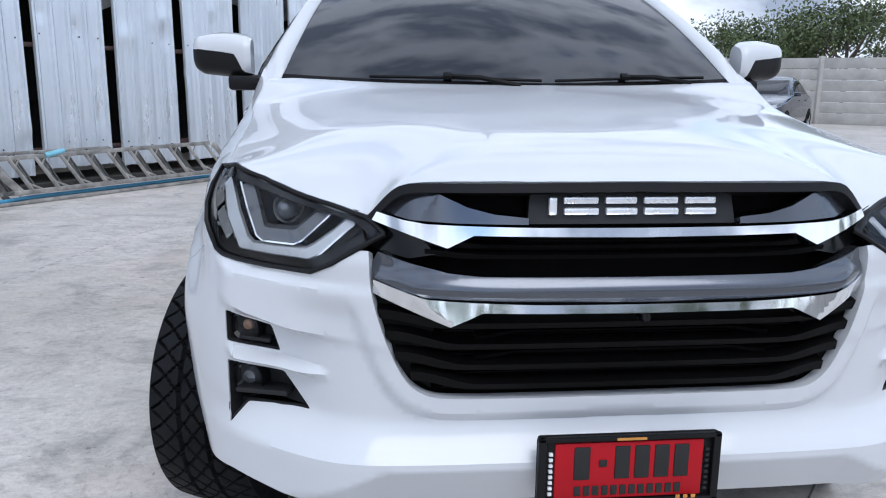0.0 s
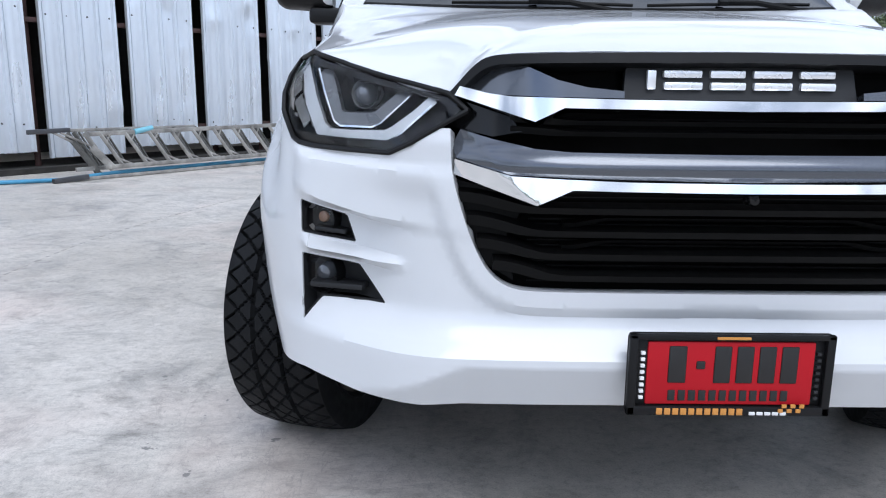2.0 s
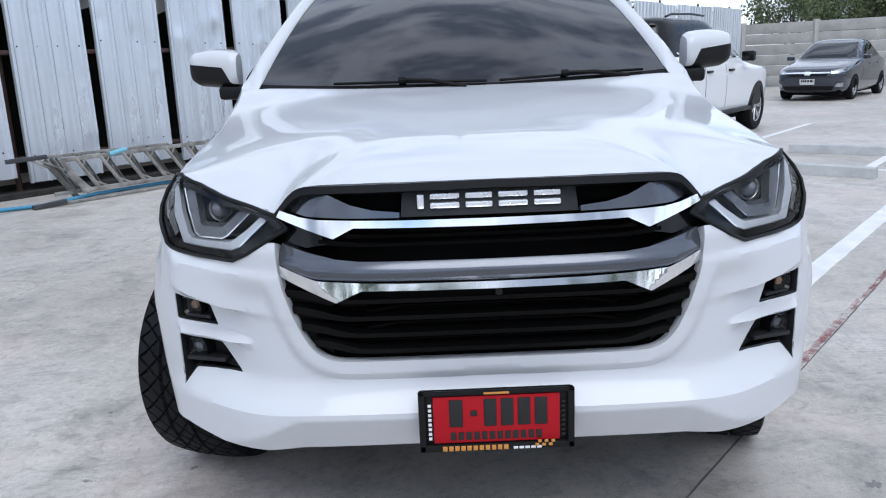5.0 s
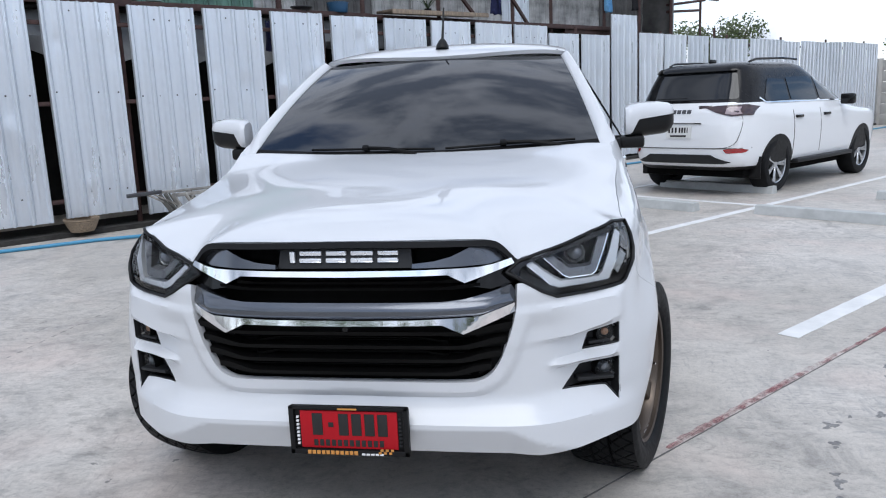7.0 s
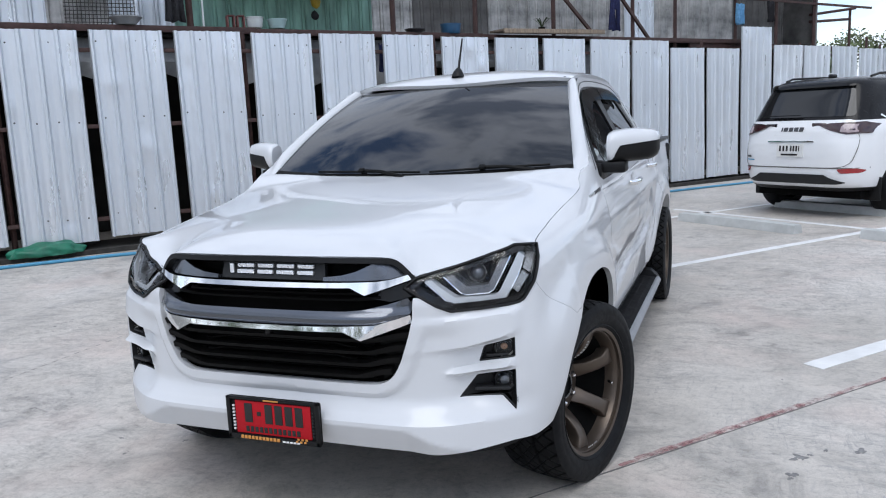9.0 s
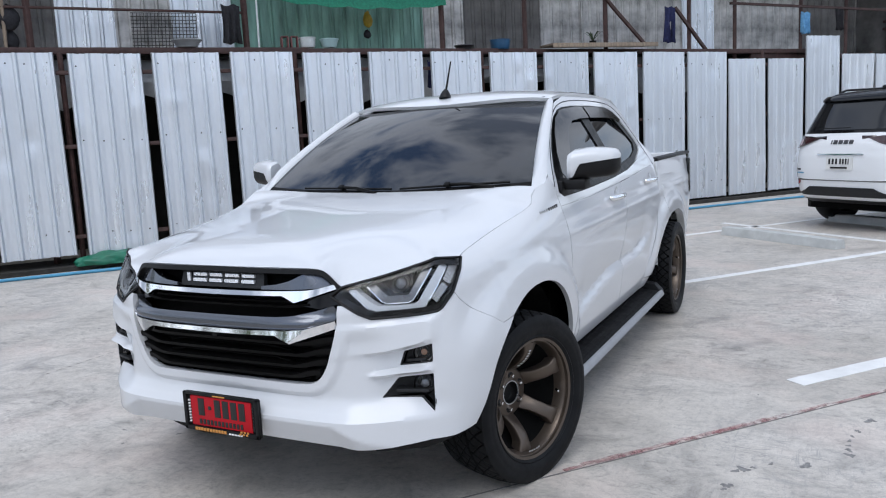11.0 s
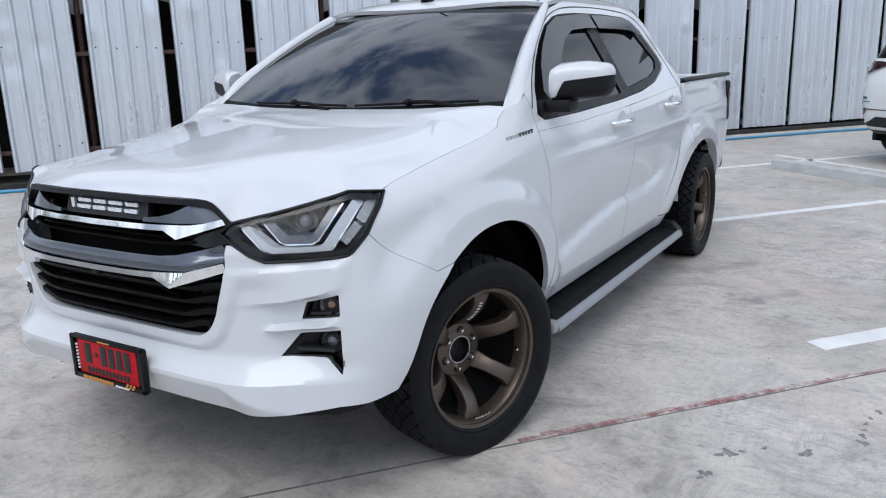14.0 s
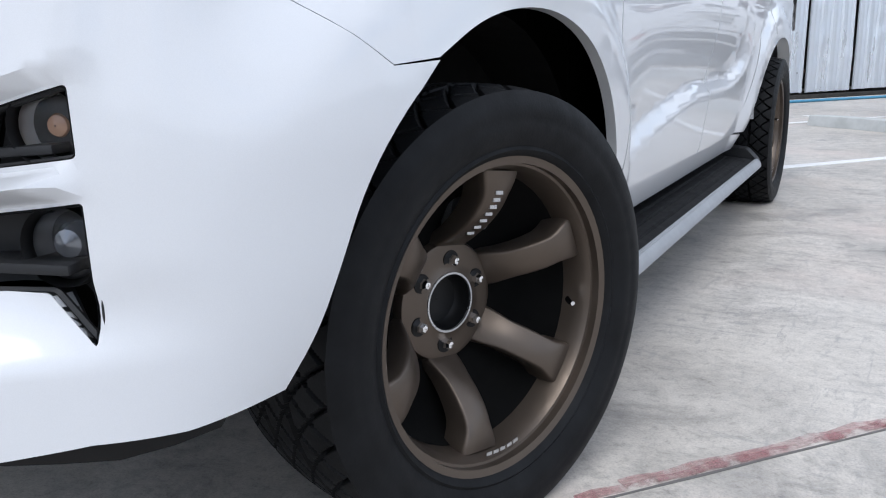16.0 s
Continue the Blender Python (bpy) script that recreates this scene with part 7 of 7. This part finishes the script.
LAMP_PALE = surface("pale rose lamp lens", (0.34, 0.27, 0.28), 0.12, coat=0.6)


def build_suv():
    sh = Shell([(.34, .84, .22, 4.66), (.42, .90, .10, 4.78), (.60, .925, .04, 4.84), (.80, .935, .03, 4.84), (.95, .93, .04, 4.80), (1.02, .92, .055, 4.60), (1.06, .912, .065, 4.05), (1.11, .90, .08, 3.70),
                (1.30, .84, .19, 3.22), (1.50, .775, .31, 2.75), (1.62, .725, .38, 2.50), (1.70, .68, .43, 2.34), (1.745, .61, .52, 2.2), (1.775, .45, .72, 2.0), (1.785, .20, 1.0, 1.7)])
    car = thing("parked_suv", "parked white SUV with dark roof and smoked tail lamps", "suv")
    part("body", sh.mesh(spaced(.40, 1.11, 15) + [1.16, 1.20, 1.235]), CAR_WHITE, car, sharp=60)
    part("lower_trim", sh.mesh([.35, .37, .402]), BLACK_PLASTIC, car, sharp=60)
    part("greenhouse", sh.mesh(spaced(1.232, 1.70, 12) + [1.72, 1.745, 1.76, 1.775, 1.785]), CAR_ROOF, car, sharp=60)
    rear = lambda o: (lambda x, z: sh.end(x, z, o))
    flank = lambda o, s: (lambda y, z: sh.side(y, z, o, s))
    panel("rear_window", rounded([(-.72, 1.285), (.72, 1.285), (.60, 1.635), (-.60, 1.635)], .05), rear(.006), CAR_GLASS, car, step=.06, thick=.006)
    panel("tailgate", rounded([(-.73, .66), (.73, .66), (.80, .90), (.80, 1.10), (.73, 1.245), (-.73, 1.245), (-.80, 1.10), (-.80, .90)], .06), rear(.008), CAR_WHITE, car, step=.05, thick=.012)
    panel("spoiler", rounded([(-.62, 1.655), (.62, 1.655), (.58, 1.72), (-.58, 1.72)], .03), rear(.05), GLOSS_BLACK, car, step=.05, thick=.06)
    for s in (1, -1):
        o = panel("tail_lamp", [(s * x, z) for x, z in ((.34, 1.185), (.50, 1.205), (.80, 1.215), (.86, 1.18), (.86, 1.075), (.70, 1.065), (.52, 1.115))], rear(.016), SMOKE_RED, car, step=.04, thick=.016, flip=s < 0)
        panel("tail_lamp", [(.10, 1.075), (.10, 1.21), (.30, 1.20), (.42, 1.09), (.40, 1.07)], flank(.010, s), SMOKE_RED, car, step=.04, thick=.012, flip=s < 0)
        panel("lamp_insert", [(s * x, z) for x, z in ((.63, 1.165), (.66, 1.19), (.80, 1.185), (.84, 1.10), (.72, 1.085), (.63, 1.10))], rear(.020), LAMP_PALE, car, step=.05, thick=.004, flip=s < 0)
        panel("reflector", rounded([(s * x, z) for x, z in ((.62, .640), (.78, .650), (.85, .625), (.82, .590), (.66, .585))], .02), rear(.010), RED_LENS, car, step=.05, thick=.01, flip=s < 0)
        panel("side_window", rounded([(.72, 1.25), (1.40, 1.235), (1.40, 1.52), (.92, 1.54)], .05), flank(.006, s), CAR_GLASS, car, step=.08, thick=.004, flip=s < 0)
        panel("side_window", rounded([(1.46, 1.235), (2.28, 1.215), (2.24, 1.55), (1.46, 1.55)], .04), flank(.006, s), CAR_GLASS, car, step=.08, thick=.004, flip=s < 0)
        panel("side_window", rounded([(2.36, 1.215), (3.16, 1.20), (2.80, 1.45), (2.55, 1.54), (2.34, 1.56)], .04), flank(.006, s), CAR_GLASS, car, step=.08, thick=.004, flip=s < 0)
        panel("chrome_strip", [(.74, 1.218), (3.2, 1.185), (3.2, 1.198), (.74, 1.236), (.62, 1.30), (.60, 1.28)], flank(.010, s), CHROME, car, step=.1, thick=.006, flip=s < 0)
        for yc in (1.02, 3.87):
            panel("wheel_arch", arch_points(yc, .435, .36), flank(.006, s), BLACK_PLASTIC, car, step=.06, thick=.02, flip=s < 0)
            road_wheel(car, (s * .80, yc, .385), s, .385, SILVER_RIM, 7, .25)
        for y0, y1 in ((1.44, 1.46), (2.30, 2.315)):
            panel("door_seam", [(y0, .48), (y1, .48), (y1, 1.10), (y0, 1.10)], flank(.0015, s), JOINT, car, step=.1, thick=.002, flip=s < 0)
        for y in (1.60, 2.50):
            bm = bmesh.new()
            x = sh.side(y, 1.0)[0]
            box(bm, (s * x - .03, y - .10, .985), (s * x + .03, y + .10, 1.025), .012)
            part("door_handle", bm, GLOSS_BLACK, car)
        bm = bmesh.new()
        box(bm, (s * .90 - .08, 1.50, .36), (s * .90 + .08, 3.40, .42), .02)
        part("side_step", bm, GREY_PLASTIC, car)
        bm = bmesh.new()
        box(bm, (s * 1.0 - .10, 3.00, 1.12), (s * 1.0 + .10, 3.12, 1.28), .03)
        part("door_mirror", bm, GLOSS_BLACK, car)
        bm = bmesh.new()
        tube(bm, [(s * .60, .75, 1.765), (s * .62, .9, 1.80), (s * .63, 1.6, 1.815), (s * .62, 2.1, 1.80)], .016, 8)
        part("roof_rail", bm, GLOSS_BLACK, car)
        bm = bmesh.new()
        box(bm, (s * .80 - .13, .56, .22), (s * .80 + .10, .585, .52), .01)
        part("mud_flap", bm, BLACK_PLASTIC, car)
    panel("lower_bumper", rounded([(-.60, .445), (.60, .445), (.70, .465), (.54, .520), (.46, .565), (-.46, .565), (-.54, .520), (-.70, .465)], .012), rear(.012), GREY_PLASTIC, car, step=.06, thick=.02)
    bm = bmesh.new()
    edge = softened([(-.745, 1.20), (-.80, 1.05), (-.80, .88), (-.745, .67), (-.5, .652), (0, .650), (.5, .652), (.745, .67), (.80, .88), (.80, 1.05), (.745, 1.20)])
    tube(bm, [sh.end(x, z, .006) for x, z in edge], .005, 5)
    part("tailgate_seam", bm, JOINT, car)
    panel("bumper_edge", [(-.86, .645), (.86, .645), (.86, .655), (-.86, .655)], rear(.004), JOINT, car, step=.06, thick=.003)
    panel("number_plate", rounded([(-.19, .785), (.19, .785), (.19, .955), (-.19, .955)], .01), rear(.022), PLATE_WHITE, car, step=.1, thick=.012)
    flat_bars(car, sh, [(-.15, .026), (-.10, .026), (-.05, .026), (.01, .022), (.05, .022), (.09, .022), (.13, .012)], .86, .93, .026, BLACK_INK)
    flat_bars(car, sh, [(-.12, .24)], .805, .828, .026, BLACK_INK)
    panel("plate_garnish", [(-.33, .975), (.33, .975), (.33, .992), (-.33, .992)], rear(.024), CHROME, car, step=.08, thick=.014)
    flat_bars(car, sh, [(-.17, .018), (-.135, .06), (-.06, .06), (.015, .06), (.09, .06)], 1.11, 1.16, .014, STEEL_DARK, "badge_bar")
    flat_bars(car, sh, [(-.70, .09)], .775, .80, .014, STEEL_DARK, "badge_bar")
    flat_bars(car, sh, [(-.70, .15)], .735, .75, .014, BLUE_PIPE, "badge_bar")
    bm = bmesh.new()
    box(bm, (-.40, .13, 1.305), (.05, .16, 1.315), .004)
    wip = part("wiper", bm, BLACK_PLASTIC, car)
    bm = bmesh.new()
    box(bm, (-.025, .80, 1.765), (.025, .95, 1.83), .02)
    part("aerial_fin", bm, GLOSS_BLACK, car)
    bm = bmesh.new()
    box(bm, (-.75, .4, .24), (.75, 4.5, .40), .02)
    tube(bm, [(-.7, 1.02, .36), (.7, 1.02, .36)], .06, 10)
    part("underbody", bm, DARK_VOID, car)
    # right rear tyre stands at (3.46, 9.08)
    heading = LOT + 1.0
    fwd = Vector((math.cos(radians(heading)), math.sin(radians(heading)), 0))
    right = Vector((fwd.y, -fwd.x, 0))
    p = Vector((3.44, 9.12, 0)) - right * .925 - fwd * 1.02
    car.matrix_basis = pose(p.x, p.y, 0, 0, 0, heading - 90)


def build_sedan():
    sh = Shell([(.18, .74, .20, 4.20), (.26, .82, .10, 4.34), (.45, .845, .03, 4.42), (.62, .85, .02, 4.43), (.72, .845, .03, 4.38), (.80, .835, .06, 4.20), (.86, .825, .10, 3.85), (.93, .81, .18, 3.40), (.97, .795, .45, 3.20),
                (1.10, .745, .75, 2.95), (1.25, .68, 1.05, 2.60), (1.38, .61, 1.35, 2.25), (1.44, .53, 1.55, 2.05), (1.47, .35, 1.7, 1.9)])
    car = thing("parked_sedan", "parked dark blue-grey saloon car before the concrete wall", "sedan")
    part("body", sh.mesh(spaced(.18, .97, 18) + [1.0]), CAR_NAVY, car, sharp=60)
    part("greenhouse", sh.mesh(spaced(.97, 1.38, 10) + [1.42, 1.44, 1.46, 1.47]), CAR_NAVY, car, sharp=60)
    front = lambda o: (lambda x, z: sh.end(x, z, o, False))
    flank = lambda o, s: (lambda y, z: sh.side(y, z, o, s))
    panel("windscreen", rounded([(-.70, 1.0), (.70, 1.0), (.55, 1.38), (-.55, 1.38)], .05), front(.006), CAR_GLASS, car, step=.06, thick=.004, flip=True)
    panel("grille", rounded([(-.42, .60), (.42, .60), (.52, .70), (-.52, .70)], .02), front(.010), GLOSS_BLACK, car, step=.05, thick=.01, flip=True)
    panel("chrome_bar", [(-.62, .665), (.62, .665), (.62, .70), (-.62, .70)], front(.022), CHROME, car, step=.05, thick=.012, flip=True)
    panel("badge", rounded([(-.07, .615), (.07, .615), (.07, .715), (-.07, .715)], .02), front(.034), CHROME, car, step=.05, thick=.01, flip=True)
    panel("intake", rounded([(-.55, .26), (.55, .26), (.60, .36), (-.60, .36)], .03), front(.008), BLACK_PLASTIC, car, step=.06, thick=.01, flip=True)
    panel("number_plate", [(-.17, .40), (.17, .40), (.17, .53), (-.17, .53)], front(.02), PLATE_WHITE, car, step=.1, thick=.012, flip=True)
    flat_bars(car, sh, [(-.13, .06), (-.05, .04), (.01, .04), (.06, .04), (.11, .03)], .46, .515, .024, BLACK_INK, rear=False)
    for s in (1, -1):
        panel("headlight", [(s * x, z) for x, z in ((.50, .66), (.52, .72), (.78, .79), (.80, .72), (.66, .65))], front(.012), SATIN_SILVER, car, step=.05, thick=.012, flip=s > 0)
        panel("fog_lamp", rounded([(s * x, z) for x, z in ((.60, .34), (.74, .34), (.76, .44), (.64, .42))], .02), front(.012), SATIN_SILVER, car, step=.05, thick=.012, flip=s > 0)
        panel("side_window", rounded([(1.10, 1.02), (2.0, 1.0), (1.98, 1.36), (1.52, 1.36)], .04), flank(.005, s), CAR_GLASS, car, step=.08, thick=.004, flip=s < 0)
        panel("side_window", rounded([(2.06, 1.0), (2.92, .99), (2.55, 1.24), (2.32, 1.35), (2.05, 1.37)], .04), flank(.005, s), CAR_GLASS, car, step=.08, thick=.004, flip=s < 0)
        for yc in (.90, 3.50):
            panel("wheel_arch", arch_points(yc, .355, .26), flank(.004, s), DARK_VOID, car, step=.06, thick=.01, flip=s < 0)
            road_wheel(car, (s * .755, yc, .30), s, .30, SILVER_RIM, 5, .19)
        for y in (1.35, 2.15):
            x = sh.side(y, .84)[0]
            bm = bmesh.new()
            box(bm, (s * x - .02, y - .09, .83), (s * x + .025, y + .09, .86), .01)
            part("door_handle", bm, CAR_NAVY, car)
        bm = bmesh.new()
        box(bm, (s * .92 - .09, 2.80, .96), (s * .92 + .09, 2.92, 1.07), .03)
        part("door_mirror", bm, CAR_NAVY, car)
    bm = bmesh.new()
    box(bm, (-.7, .3, .14), (.7, 4.2, .26), .02)
    part("underbody", bm, DARK_VOID, car)
    heading = LOT + 178
    fwd = Vector((math.cos(radians(heading)), math.sin(radians(heading)), 0))
    p = Vector((9.62, 18.3, 0)) - fwd * 3.5
    car.matrix_basis = pose(p.x, p.y, 0, 0, 0, heading - 90)


build_suv()
build_sedan()


# ---- far wall, trees ----
WALL_PALE = surface("pale precast concrete", (0.40, 0.385, 0.36), 0.8, spread=0.16, scale=2.5, relief=.003, relief_scale=20)


def build_wall(name, start, direction, length, height=2.15):
    wall = thing(name, "pale precast concrete plank wall between posts", "wall", kind="structure")
    d = Vector((*direction, 0)).normalized()
    n = int(length / 2.4)
    for k in range(n + 1):
        p = Vector((*start, 0)) + d * 2.4 * k
        bm = bmesh.new()
        bar(bm, p, p + Vector((0, 0, height + .05)), .16, .16, .01)
        part("post", bm, WALL_PALE, wall)
        if k < n:
            for j in range(6):
                bm = bmesh.new()
                z = height * (j + .5) / 6
                a, b = p + d * .08, p + d * 2.32
                bar(bm, (a.x, a.y, z), (b.x, b.y, z), .07, height / 6 - .012, .008)
                part("plank", bm, WALL_PALE, wall)


END = at_fence(25.0, 0)
build_wall("wall_far", (END.x + .1, END.y), (ACROSS.x, ACROSS.y), 40)
build_wall("wall_side", (END.x + ACROSS.x * 40, END.y + ACROSS.y * 40), (-ALONG.x, -ALONG.y), 58)
NEAR = Vector((END.x + ACROSS.x * 40 - ALONG.x * 58, END.y + ACROSS.y * 40 - ALONG.y * 58, 0))
build_wall("wall_behind", (NEAR.x, NEAR.y), (-ACROSS.x, -ACROSS.y), 62)


def leaf_material(name, color):
    m, nt, p = nodes_of(name)
    geo = nt.nodes.new("ShaderNodeNewGeometry")
    c = ramp(nt, geo.outputs["Random Per Island"], (0.0, tuple(q * .5 for q in color)), (.6, color), (1.0, tuple(q * 1.7 for q in color)))
    nt.links.new(c.outputs["Color"], p.inputs["Base Color"])
    p.inputs["Roughness"].default_value = 0.55
    return m


LEAVES = leaf_material("green leaves", (0.085, 0.115, 0.042))
BARK = surface("bark", (0.09, 0.075, 0.06), 0.85, spread=.3, scale=10, relief=.01, relief_scale=20)


def build_tree(x, y, height, spread, seed):
    """A tapered trunk with limbs and a ragged crown of small leaves."""
    rng = random.Random(seed)
    tree = thing("tree", "leafy green tree behind the concrete wall", "tree", at=pose(x, y, 0), group="trees behind the wall")
    bm = bmesh.new()
    tops = []
    h0 = height * .38
    tube(bm, [(0, 0, -.1), (.08, .03, h0 * .5), (.05, -.04, h0), (.0, .0, height * .8)], [.16, .12, .09, .03], 8)
    for k in range(7):
        a = k * 2.4 + rng.uniform(-.4, .4)
        l = spread * rng.uniform(.5, .95)
        z0 = h0 * rng.uniform(.75, 1.25)
        tip = Vector((math.cos(a) * l, math.sin(a) * l, z0 + (height - z0) * rng.uniform(.45, .95)))
        mid = tip * .5 + Vector((0, 0, z0 * .35))
        tube(bm, [(0.04, 0, z0), tuple(mid), tuple(tip)], [.06, .04, .015], 6)
        tops += [tip, mid.lerp(tip, .5)]
    tops += [Vector((0, 0, height * .85)), Vector((0, 0, height * .7))]
    part("trunk", bm, BARK, tree)
    verts, faces = [], []
    for c in tops:
        r = spread * rng.uniform(.28, .50)
        for _ in range(230):
            d = Vector((rng.gauss(0, 1), rng.gauss(0, 1), rng.gauss(0, .8))).normalized() * r * rng.uniform(.35, 1.08)
            p = c + d
            s = rng.uniform(.05, .11)
            e1 = Vector((rng.gauss(0, 1), rng.gauss(0, 1), rng.gauss(0, 1))).normalized()
            e2 = e1.cross(Vector((rng.gauss(0, 1), rng.gauss(0, 1), rng.gauss(0, 1)))).normalized()
            i = len(verts)
            verts += [p - e1 * s, p + e2 * s * .5, p + e1 * s, p - e2 * s * .5]
            faces.append((i, i + 1, i + 2, i + 3))
    me = bpy.data.meshes.new("crown")
    me.from_pydata(verts, [], faces)
    me.materials.append(LEAVES)
    crown = new("crown", me)
    crown.parent = tree


def build_trees():
    rng = random.Random(21)
    for q in range(26):
        p = END + ACROSS * (-1 + q * 1.5 + rng.uniform(-.5, .5)) + ALONG * (6 + rng.uniform(0, 7))
        build_tree(p.x, p.y, rng.uniform(3.3, 4.7), rng.uniform(1.6, 2.3), 50 + q)
    # the row behind the camera that the bright metal mirrors
    for q in range(20):
        p = NEAR - ACROSS * (q * 3.1 + rng.uniform(-.8, .8)) - ALONG * (4 + rng.uniform(0, 5))
        build_tree(p.x, p.y, rng.uniform(5.0, 8.0), rng.uniform(2.0, 2.8), 150 + q)
    for u, o in ((22, -9), (26, -12), (30, -8), (34, -14)):
        p = at_fence(u, o)
        build_tree(p.x, p.y, rng.uniform(3.9, 4.6), 1.7, 90 + u)
    for q in range(18):
        p = END + ACROSS * (43 + rng.uniform(0, 5)) - ALONG * (q * 3.2 + rng.uniform(-.8, .8))
        build_tree(p.x, p.y, rng.uniform(5.0, 8.0), rng.uniform(2.0, 2.8), 250 + q)


build_trees()
# slender frame and pole beyond the shed
FRAME = thing("steel_frame", "bare rusty steel pole frame beyond the fence", "frame")
for a, b in ((at_fence(14.4, -.5, 0), at_fence(14.4, -.5, 3.6)), (at_fence(15.1, -.5, 0), at_fence(15.1, -.5, 2.95)), (at_fence(12.9, -.5, 3.40), at_fence(14.6, -.5, 3.60)), (at_fence(12.9, -.5, 3.25), at_fence(14.4, -.5, 3.35))):
    bm = bmesh.new()
    tube(bm, [tuple(a), tuple(b)], .03, 8)
    part("pole", bm, RUST_STEEL, FRAME)
bm = bmesh.new()
tube(bm, [tuple(at_fence(24, -12, 0)), tuple(at_fence(24, -12, 9))], [.12, .08], 10)
tagged(mesh_object("utility_pole", bm, STOP_CONCRETE), "tall slender concrete pole far behind the fence", "pole")
